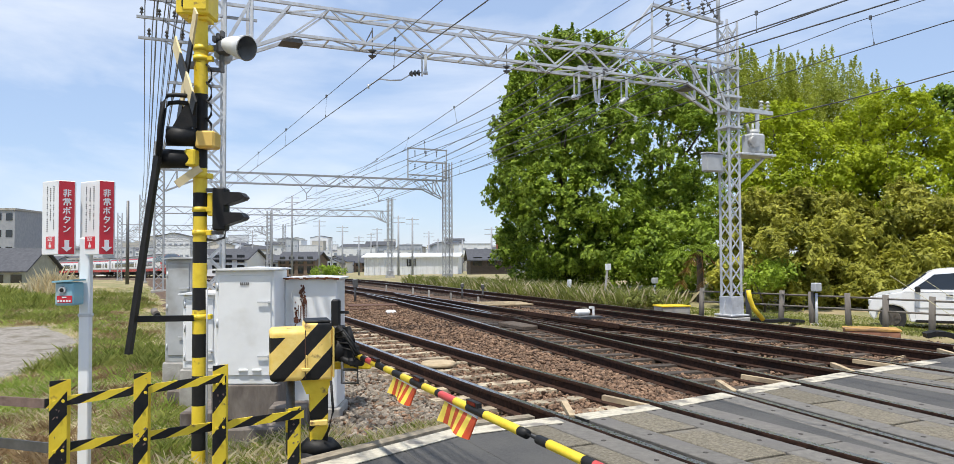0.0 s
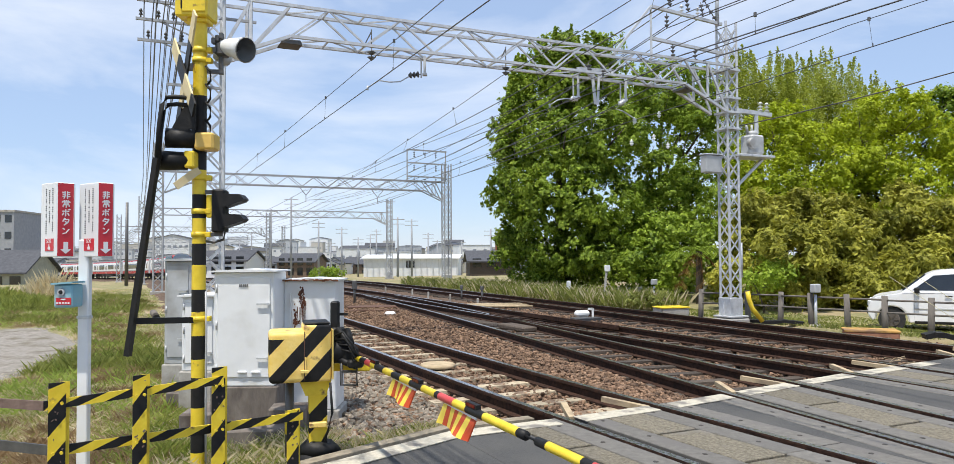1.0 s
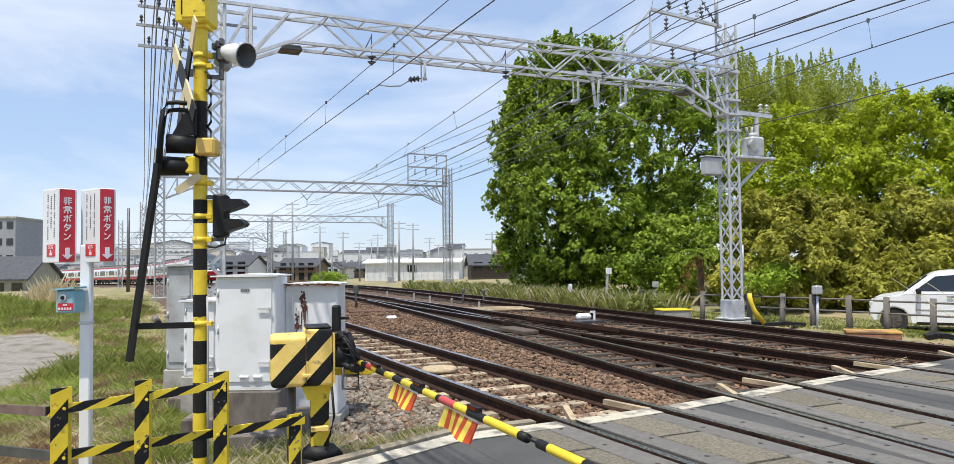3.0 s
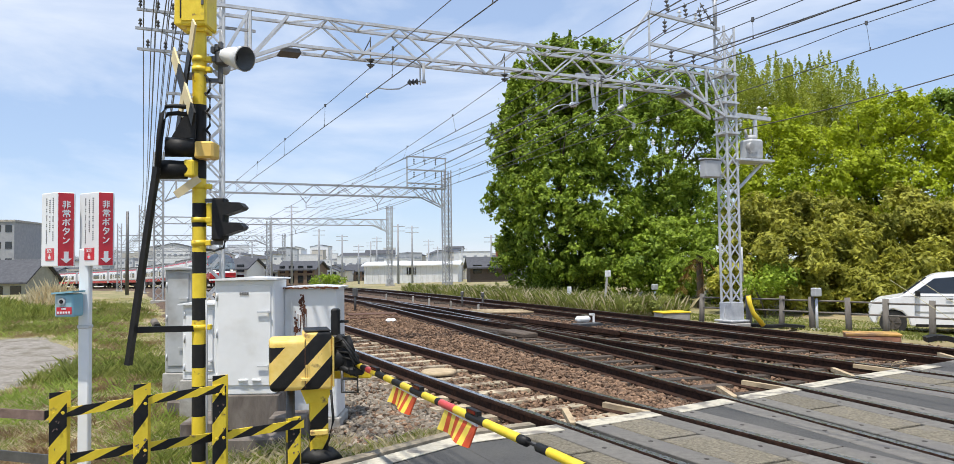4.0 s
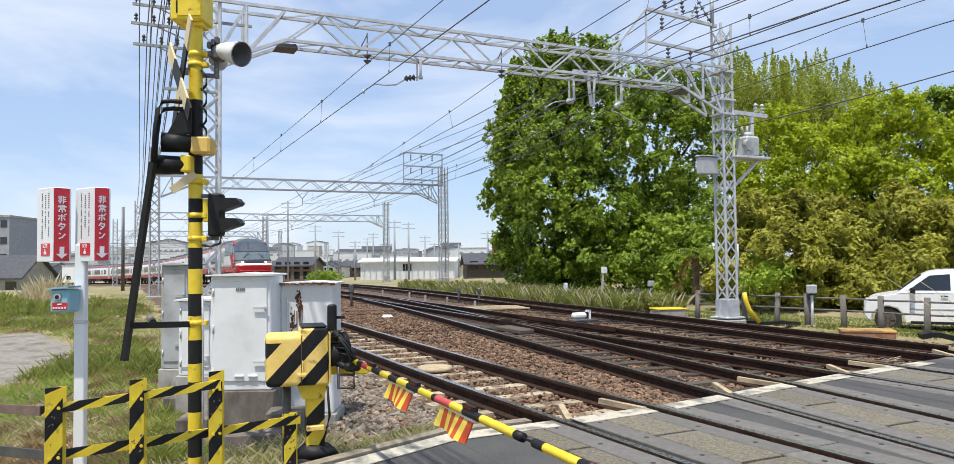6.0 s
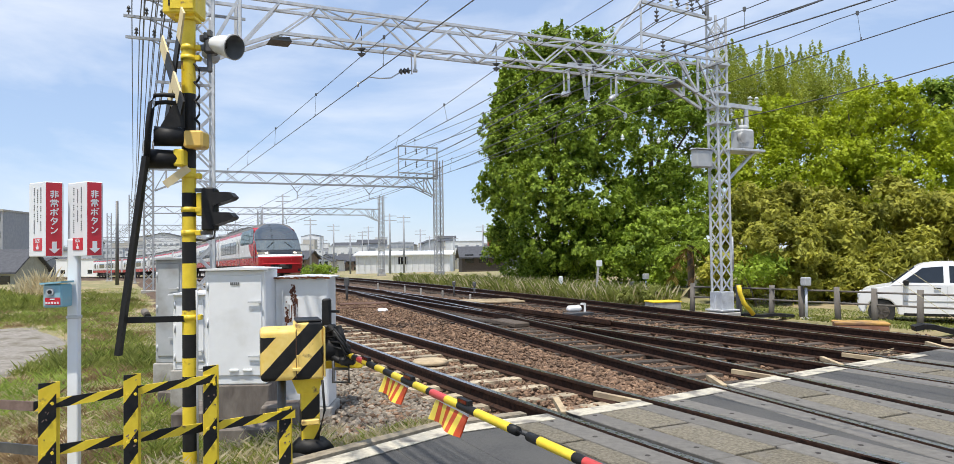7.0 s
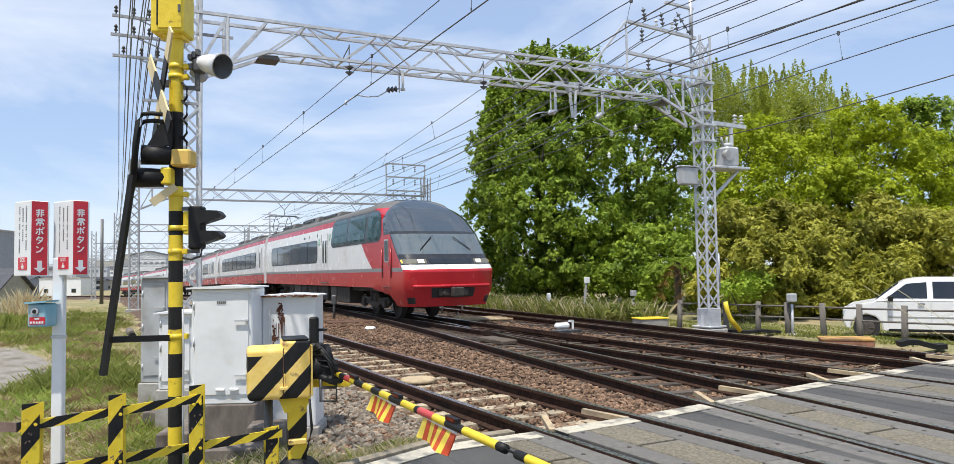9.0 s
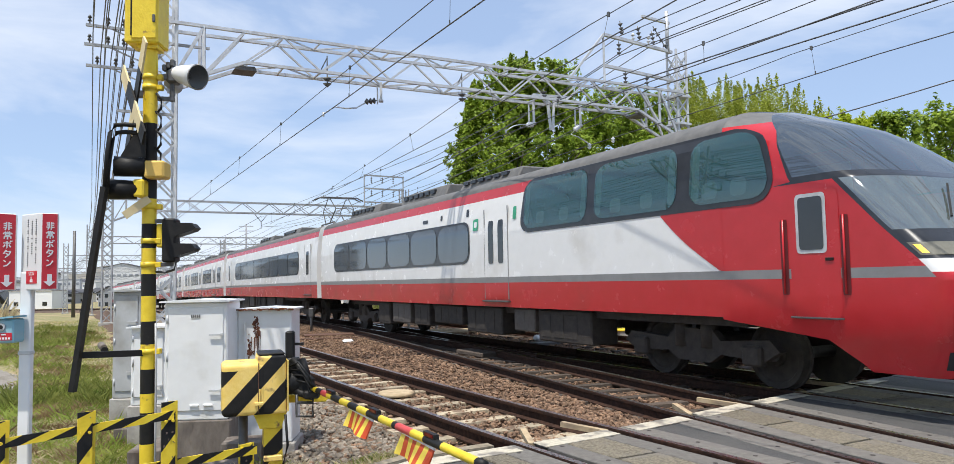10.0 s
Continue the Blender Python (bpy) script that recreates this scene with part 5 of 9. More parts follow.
    for gg, s, vs in ((G2, 41.6, (4.3, 8.8, 13.0)), (G3, 67.0, (4.5, 8.8, 13.2)), (G4, 93.0, (4.6, 8.8, 13.2)), (G5, 122.0, (4.6, 8.8, 13.2))):
        for v in vs:
            bm = bmesh.new()
            z = 5.45
            bar(bm, at_line(s, v - 0.35, z), at_line(s, v, z - 0.42), 0.035)
            bar(bm, at_line(s, v + 0.35, z), at_line(s, v, z - 0.42), 0.035)
            bar(bm, at_line(s, v, z - 0.4), at_line(s, v, z - 0.8), 0.035)
            bar(bm, at_line(s, v, z - 0.7), at_line(s, v + 1.1, z - 0.62), 0.025)
            part("v_hanger", bm, M_DIMGALV, gg)


dress_gantry()


# ---- overhead wires ----
SUPPORTS = (-38.0, 13.75, 41.6, 67.0, 93.0, 122.0, 155.0)


def run(f, z, sag, s_from=-38.0, s_to=155.0, dz=None):
    pts = []
    for a, b in zip(SUPPORTS, SUPPORTS[1:]):
        if a < s_from - 1 or b > s_to + 1:
            continue
        for k in range(13):
            t = k / 12
            s = a + (b - a) * t
            if pts and k == 0:
                continue
            p = at_line(s, f(s), z - sag * 4 * t * (1 - t))
            pts.append(p)
    return pts


def span(P, sag):
    """Wire through supports (s, v, z) with a little sag between them."""
    pts = []
    for (s0, v0, z0), (s1, v1, z1) in zip(P, P[1:]):
        for k in range(12):
            t = k / 12
            pts.append(at_line(s0 + (s1 - s0) * t, v0 + (v1 - v0) * t, z0 + (z1 - z0) * t - sag * 4 * t * (1 - t)))
    pts.append(at_line(*P[-1]))
    return pts


def droppers(P, Q, ss):
    """Thin hangers from one wire down to the other at given places along the line."""
    bm = bmesh.new()
    for s in ss:
        (va, za), (vb, zb) = [[float(np.interp(s, [p[0] for p in W], [p[k] for p in W])) for k in (1, 2)] for W in (P, Q)]
        a, b = at_line(s, va, za), at_line(s, vb, zb)
        rod(bm, a, b, 0.0035, seg=4)
        rod(bm, a - Vector((0, 0, 0.035)), a + Vector((0, 0, 0.03)), 0.024, seg=6)
        rod(bm, b, b + Vector((0, 0, 0.05)), 0.011, seg=6)
    tagged(link("droppers", bm, M_STEEL), "thin dropper wires under the messenger wire", "wire", kind="stuff")


def overhead():
    d2 = drop(41.6)
    lines = (([(-38, 4.12, 5.26), (13.75, 4.12, 5.25), (41.6, 4.16, 5.25 + d2)], [(-38, 4.1, 4.74), (13.75, 4.1, 4.735), (41.6, 4.12, 4.75 + d2)]),
             ([(-38, 3.9, 5.28), (8.7, 6.69, 5.27), (13.75, 7.02, 5.26), (25.7, 8.43, 5.26), (41.6, 10.3, 5.3 + d2)], [(-38, 2.0, 4.85), (8.0, 6.52, 4.85), (13.75, 7.22, 4.85), (20.2, 7.76, 4.86), (41.6, 9.3, 4.85 + d2)]),
             ([(-38, 8.5, 5.1), (13.75, 8.52, 5.1), (41.6, 8.8, 5.2 + d2)], [(-38, 8.5, 4.82), (13.75, 8.52, 4.8), (41.6, 8.8, 4.75 + d2)]),
             ([(-38, 11.0, 5.37), (8.6, 11.07, 5.37), (13.75, 11.45, 5.37), (41.6, 13.2, 5.4), (67, 13.3, 5.4), (155, 13.2, 5.4)], [(-38, 10.9, 4.92), (7.0, 11.07, 4.92), (13.75, 11.5, 4.92), (41.6, 13.0, 4.75), (67, 13.2, 4.7), (155, 13.2, 4.7)]))
    for P, Q in lines:
        wire("messenger_wire", "dark messenger wire of the overhead line", span(P, 0.03), 0.0075)
        wire("contact_wire", "taut contact wire above the track", span(Q, 0.01), 0.0095)
        droppers(P, Q, (-12, -4, 3, 8.2, 12.2, 17.3, 22.5, 28, 34, 39))
    for v, z in ((4.4, 5.35), (8.8, 5.35)):
        P = [(41.6, v, z), (67, v, z), (93, v, z), (122, v, z), (155, v, z)]
        wire("messenger_wire", "dark messenger wire of the overhead line", span(P, 0.2), 0.012)
        wire("contact_wire", "taut contact wire above the track", span([(s, v, 4.68) for s, v, q in P], 0.02), 0.012)
    for v, z in ((11.5, 7.35), (12.05, 7.3), (12.5, 7.25), (11.45, 6.85), (11.62, 6.15), (12.3, 6.1)):
        f = lambda s, v=v: v + (15.6 + (v - 11.5) * 1.6 - v) * min(1, max(0, (s - 13.75) / 27.85)) + (0 if s > 13.75 else (13.75 - s) * 0.012)
        pts = run(f, z, 0.35)
        wire("feeder_wire", "black feeder wire along the railway", pts, 0.012 if z > 6.5 else 0.016)
    for k, v in enumerate((0.08, 0.2, 0.28, 0.36, 0.48, 0.56, 0.6, 0.68, 0.74)):
        for z in (5.75, 6.08) if k % 2 == 0 else (5.4,):
            f = lambda s, v=v: v + 0.05 + (0.3 if s > 41 else 0.3 * max(0, (s - 13.75) / 27.85))
            wire("line_wire", "thin dark signal and power line along the tracks", run(f, z, 0.5), 0.0095)
    wire("service_wire", "thin black wire crossing above the road", [at_line(13.75 - 14 * t, 13.4 + 6 * t, 4.6 + 3.2 * t - 1.2 * 4 * t * (1 - t) * 0.4) for t in [k / 12 for k in range(13)]], 0.014)


overhead()


# ---- crossing equipment beside the road ----
def striped(bm, p0, p1, w, h, pitch, slant, first=0, up=(0, 0, 1)):
    """A flat bar with slanted bands; material 0 yellow and 1 black."""
    p0, p1 = Vector(p0), Vector(p1)
    d = p1 - p0
    L = d.length
    z = d.normalized()
    x = Vector(up).cross(z)
    x = (x if x.length > 0.05 else Vector((1, 0, 0)).cross(z)).normalized()
    y = z.cross(x)
    cuts = [-slant]
    while cuts[-1] < L + slant:
        cuts.append(cuts[-1] + pitch)
    for i, (a, b) in enumerate(zip(cuts, cuts[1:])):
        ring = []
        for q in (a, b):
            lo, hi = min(L, max(0, q - slant / 2)), min(L, max(0, q + slant / 2))
            ring.append([(lo, -1, -1), (lo, 1, -1), (hi, 1, 1), (hi, -1, 1)])
        if ring[1][0][0] - ring[0][0][0] < 1e-4 and ring[1][2][0] - ring[0][2][0] < 1e-4:
            continue
        V = [[bm.verts.new(p0 + z * l + x * (sx * w / 2) + y * (sy * h / 2)) for l, sx, sy in r] for r in ring]
        m = (i + first) % 2
        for k in range(4):
            f = bm.faces.new((V[0][k], V[0][(k + 1) % 4], V[1][(k + 1) % 4], V[1][k]))
            f.material_index = m
        for r, fl in ((V[0], True), (V[1], False)):
            f = bm.faces.new(r[::-1] if fl else r)
            f.material_index = m
    bmesh.ops.remove_doubles(bm, verts=bm.verts, dist=0.0004)
    bmesh.ops.recalc_face_normals(bm, faces=bm.faces)
    return bm


def banded_rod(bm, p0, p1, r, bands, mats, seg=14):
    """A round bar in bands of given lengths and material indices."""
    p0, p1 = Vector(p0), Vector(p1)
    d = (p1 - p0).normalized()
    a = 0.0
    for L, m in zip(bands, mats):
        rod(bm, p0 + d * a, p0 + d * (a + L), r, r, seg, m, caps=False)
        a += L
    bmesh.ops.remove_doubles(bm, verts=bm.verts, dist=0.0005)
    bmesh.ops.holes_fill(bm, edges=[e for e in bm.edges if e.is_boundary], sides=0)
    return bm


YB = [M_YELLOW, M_BLACK]


def guard_fence():
    f = thing("guard_fence", "yellow and black striped steel fence at the crossing corner", "fence")
    tops = [((-2.27, 4.0), 0.79, 0.1), ((-1.93, 4.235), 0.79, 0.09), ((-1.58, 4.52), 0.79, 0.095), ((-1.22, 4.9), 0.45, 0.095)]
    dirv = Vector((0.69, 0.52, 0)).normalized()
    nrm = Vector((dirv.y, -dirv.x, 0))
    for (x, y), z, w in tops:
        bm = bmesh.new()
        striped(bm, (x, y, -0.5), (x, y, z), 0.01, w * 0.84, 0.128, 0.1, up=dirv)
        p = part("post", bm, YB, f)
        # the return flange of the angle steel, plain yellow
        bm = bmesh.new()
        q = Vector((x, y, 0)) + dirv * (w * 0.42 - 0.004) - nrm * 0.03
        bar(bm, q + Vector((0, 0, -0.5)), q + Vector((0, 0, z - 0.002)), 0.008, 0.052, up=dirv)
        part("post_flange", bm, M_YELLOW, p)
        # chips of bare steel in the paint
        rn = random.Random(int(x * 100))
        bm = bmesh.new()
        for q in range(9):
            c = Vector((x, y, rn.uniform(0.1, z - 0.03))) + dirv * rn.uniform(-0.03, 0.03) + nrm * 0.0055
            box(bm, c, (rn.uniform(0.004, 0.013), 0.002, rn.uniform(0.004, 0.016)), Matrix.Rotation(math.atan2(dirv.y, dirv.x), 3, "Z") @ Matrix.Rotation(rn.uniform(0, 1.5), 3, "Y"), 0.0008)
        part("paint_chip", bm, M_OLDRAIL, p, "rusty chips in the paint")
    k = nrm * 0.012
    left = Vector((-1.0, 0.3, 0)).normalized()   # the older rail turns along the road
    a, b = Vector((-2.62, 3.78, 0.655)), Vector((-1.56, 4.54, 0.712))
    bm = bmesh.new()
    m = a + (b - a) * 0.27
    striped(bm, m + k, b + k, 0.012, 0.05, 0.125, 0.14, 1)
    part("rail", bm, YB, f)
    bm = bmesh.new()
    bar(bm, m + k + left * 1.2 - Vector((0, 0, 0.0)), m + k, 0.012, 0.05)
    part("rail", bm, M_OLDRAIL, f, "rusted end of the fence rail")
    a, b = Vector((-2.62, 3.78, 0.42)), Vector((-1.17, 4.945, 0.405))
    bm = bmesh.new()
    m = a + (b - a) * 0.22
    striped(bm, m + k, b + k, 0.012, 0.055, 0.13, 0.14, 0)
    part("rail", bm, YB, f)
    bm = bmesh.new()
    bar(bm, m + k + left * 1.2 + Vector((0, 0, 0.02)), m + k, 0.012, 0.055)
    part("rail", bm, M_STEEL, f, "bare dark end of the fence rail")
    for (x, y), z, w in tops[:3]:
        for zz in (0.68, 0.415):
            bm = bmesh.new()
            p = Vector((x, y, zz)) + nrm * 0.016
            for e in (-0.02, 0.02):
                rod(bm, p + dirv * e, p + dirv * e + nrm * 0.012, 0.009, seg=6)
            part("bolt", bm, M_YELLOW, f)


guard_fence()


def warning_pole():
    x, y = -2.15, 5.7
    t = thing("crossing_signal", "yellow and black banded crossing signal post with hooded lamps", "signal")
    bm = bmesh.new()
    rod(bm, (x, y, -0.2), (x, y, -0.03), 0.053, 0.053, 18, 0, caps=False)
    for lo, hi, m in ((-0.03, 0.17, 1), (0.17, 0.31, 0), (0.31, 0.54, 1), (0.54, 0.68, 0), (0.68, 0.86, 1), (0.86, 1.045, 0), (1.045, 1.215, 1), (1.215, 1.405, 0), (1.405, 1.57, 1), (1.57, 1.765, 0), (1.765, 1.95, 1), (1.95, 2.14, 0), (2.14, 2.72, 1), (2.72, 3.3, 0)):
        rod(bm, (x, y, lo), (x, y, hi), 0.053, 0.053, 18, m, caps=False)
    bmesh.ops.remove_doubles(bm, verts=bm.verts, dist=0.001)
    part("post", bm, YB, t)
    for zz in (0.97, 1.8, 2.06, 2.98, 3.06, 1.62):
        bm = bmesh.new()
        rod(bm, (x, y, zz), (x, y, zz + 0.04), 0.059, 0.059, 18)
        box(bm, (x + 0.075, y, zz + 0.02), (0.04, 0.05, 0.04), bevel=0.004)
        part("clamp", bm, M_YELLOW, t)
    # yellow housing on top
    bm = bmesh.new()
    box(bm, (x - 0.03, y, 3.57), (0.25, 0.24, 0.5), bevel=0.012)
    house_box = part("bell_housing", bm, M_YELLOW, t, "yellow bell housing")
    for nm, c, sz, mt in (("housing_door", (x - 0.005, y - 0.125, 3.57), (0.18, 0.012, 0.44), M_YELLOW), ("hinge_strip", (x - 0.098, y - 0.128, 3.57), (0.012, 0.016, 0.4), M_BLACK), ("latch", (x + 0.07, y - 0.136, 3.5), (0.02, 0.012, 0.06), M_STEEL), ("mount_flange", (x, y, 3.305), (0.15, 0.15, 0.03), M_YELLOW)):
        bm = bmesh.new()
        box(bm, c, sz, bevel=0.004)
        part(nm, bm, mt, house_box)
    # cross boards seen nearly edge on
    nb = Vector((0.834, 0.552, 0))
    for k, (e0, e1) in enumerate(((Vector((-2.057, 5.35, 3.264)), Vector((-2.389, 5.85, 2.487))), (Vector((-2.389, 5.85, 3.17)), Vector((-2.03, 5.35, 2.537))))):
        bm = bmesh.new()
        striped(bm, e0 - nb * 0.03 * k, e1 - nb * 0.03 * k, 0.12, 0.014, 0.26, 0.02, up=nb)
        part("cross_board", bm, [M_CREAM, M_BLACK], t, "cream and black warning cross board")
    bm = bmesh.new()
    bar(bm, (x - 0.02, y, 2.95), (x - 0.14, y, 2.95), 0.05)
    part("board_bracket", bm, M_STEEL, t)
    # pairs of lamps with long hoods
    for zz, off in ((2.37, 0.0), (2.2, -0.05)):
        bm = bmesh.new()
        rod(bm, (x - 0.01 + off, y - 0.08, zz), (x - 0.2 + off, y - 0.16, zz), 0.07, 0.076, 16)
        rod(bm, (x - 0.2 + off, y - 0.16, zz), (x - 0.203 + off, y - 0.1612, zz), 0.055, 0.055, 16)
        h = part("lamp_hood", bm, M_BLACK, t, "long black lamp hood")
    bm = bmesh.new()
    box(bm, (x + 0.08, y - 0.06, 2.35), (0.15, 0.16, 0.13), bevel=0.015)
    part("lamp_housing", bm, pbr("lamp_yellow", (0.72, 0.46, 0.1), (0.8, 0.54, 0.14), 0.45, 8, 0.05), t, "dull yellow lamp housing")
    bm = bmesh.new()
    box(bm, (x - 0.03, y - 0.07, 2.21), (0.08, 0.15, 0.13), bevel=0.012)
    part("lamp_housing", bm, YB[0], t)
    bm = bmesh.new()
    prism(bm, [(-0.16, 2.44), (0.03, 2.44), (0.03, 2.7), (-0.01, 2.7)], -0.012, 0.0, m=Matrix.Translation((x - 0.02, y - 0.1, 0)))
    bmesh.ops.recalc_face_normals(bm, faces=bm.faces)
    part("bracket_plate", bm, M_BLACK, t, "black triangular plate above the lamps")
    bm = bmesh.new()
    bar(bm, (x - 0.12, y - 0.16, 2.0), (x + 0.02, y - 0.06, 2.14), 0.012, 0.06)
    part("back_plate", bm, M_CREAM, t, "cream plate under the lamps")
    # side lamps with hoods towards the line
    bm = bmesh.new()
    box(bm, (x + 0.17, y - 0.02, 1.82), (0.1, 0.12, 0.33), bevel=0.012)
    side = part("side_signal", bm, M_BLACK, t, "black twin-lamp side signal")
    for zz in (1.89, 1.735):
        bm = bmesh.new()
        prism(bm, [(0.0, -0.045), (0.0, 0.06), (0.13, 0.055), (0.16, 0.02), (0.14, -0.0)], -0.07, 0.07, m=Matrix.Translation((x + 0.215, y - 0.03, zz)))
        bmesh.ops.recalc_face_normals(bm, faces=bm.faces)
        part("side_hood", bm, M_BLACK, side)
    bm = bmesh.new()
    bar(bm, (x, y, 1.97), (x + 0.18, y, 1.97), 0.03)
    bar(bm, (x, y, 1.64), (x + 0.18, y, 1.64), 0.03)
    tube(bm, [(x + 0.2, y, 1.66), (x + 0.19, y, 1.6), (x + 0.12, y, 1.58), (x + 0.03, y, 1.59)], 0.01)
    part("side_bracket", bm, M_STEEL, side)
    bm = bmesh.new()
    box(bm, (x + 0.09, y + 0.02, 1.86), (0.06, 0.08, 0.18), bevel=0.008)
    part("junction_box", bm, YB[0], t)
    # bent black step bar
    bm = bmesh.new()
    pts = [(x + 0.02, y - 0.2, 2.66), (x - 0.1, y - 0.22, 2.67), (x - 0.16, y - 0.24, 2.66), (x - 0.19, y - 0.25, 2.6), (x - 0.205, y - 0.26, 2.45), (x - 0.215, y - 0.27, 2.2), (x - 0.385, y - 0.34, 0.75)]
    for k in (0, 1):
        tube(bm, [(a, b + 0.03 * k, c - 0.05 * k) for a, b, c in pts[:6]], 0.017, 8)
    for a, b in zip(pts[5:], pts[6:]):
        bar(bm, a, b, 0.06, 0.035)
    part("step_bar", bm, M_BLACK, t, "bent black steel bar beside the post")
    bm = bmesh.new()
    bar(bm, (x - 0.35, y - 0.3, 1.0), (x + 0.02, y, 0.98), 0.03, 0.045)
    part("step_rung", bm, M_BLACK, t)
    # loudspeaker horn
    bm = bmesh.new()
    c = Vector((x + 0.26, y + 0.0, 3.1))
    d = Vector((0.82, -0.52, -0.26)).normalized()
    prof = ((-0.16, 0.045), (-0.1, 0.055), (-0.05, 0.068), (0.06, 0.086), (0.15, 0.1))
    for (a, r0), (b, r1) in zip(prof, prof[1:]):
        rod(bm, c + d * a, c + d * b, r0, r1, 20, 0, caps=a < -0.1)
    for (a, r0), (b, r1) in (((0.15, 0.1), (0.152, 0.092)), ((0.152, 0.092), (-0.01, 0.06))):
        rod(bm, c + d * a, c + d * b, r0, r1, 20, 1, caps=False)
    bmesh.ops.remove_doubles(bm, verts=bm.verts, dist=0.001)
    horn = part("loudspeaker", bm, [M_WHITE, M_GREY], t, "pale grey loudspeaker horn")
    bm = bmesh.new()
    rod(bm, c - d * 0.03, c + d * 0.02, 0.06, 0.035, 16)
    part("horn_plug", bm, M_STEEL, horn)
    bm = bmesh.new()
    bar(bm, (x, y, 3.08), (x + 0.18, y + 0.05, 3.1), 0.04)
    bar(bm, (x, y, 2.92), (x + 0.17, y + 0.04, 2.92), 0.03)
    bar(bm, (x + 0.15, y + 0.04, 2.9), (x + 0.15, y + 0.04, 3.12), 0.03)
    for q in range(3):
        box(bm, (x + 0.1 + 0.03 * q, y + 0.02, 3.16 + 0.02 * q), (0.03, 0.05, 0.05), bevel=0.006)
    box(bm, (x + 0.16, y + 0.05, 3.1), (0.1, 0.1, 0.12), bevel=0.02)
    part("horn_bracket", bm, M_STEEL, horn)
    bm = bmesh.new()
    rod(bm, (x + 0.09, y + 0.1, 3.07), (x + 0.14, y + 0.2, 3.06), 0.035, 0.055, 16)
    part("rear_horn", bm, M_GREY, horn, "second horn facing away")
    for q in range(4):
        bm = bmesh.new()
        z0 = 2.95 - 0.14 * q
        tube(bm, [(x + 0.055, y - 0.03, z0), (x + 0.1, y - 0.05, z0 - 0.05), (x + 0.1, y - 0.05, z0 - 0.12), (x + 0.06, y - 0.03, z0 - 0.16)], 0.009)
        part("cable_loop", bm, M_BLACK, t)
    # thin conduit down the post
    bm = bmesh.new()
    tube(bm, [(x + 0.062, y - 0.02, 1.2), (x + 0.068, y - 0.02, 0.9), (x + 0.066, y - 0.02, 0.4), (x + 0.066, y - 0.01, -0.2)], 0.008)
    part("conduit", bm, M_GREY, t)


warning_pole()


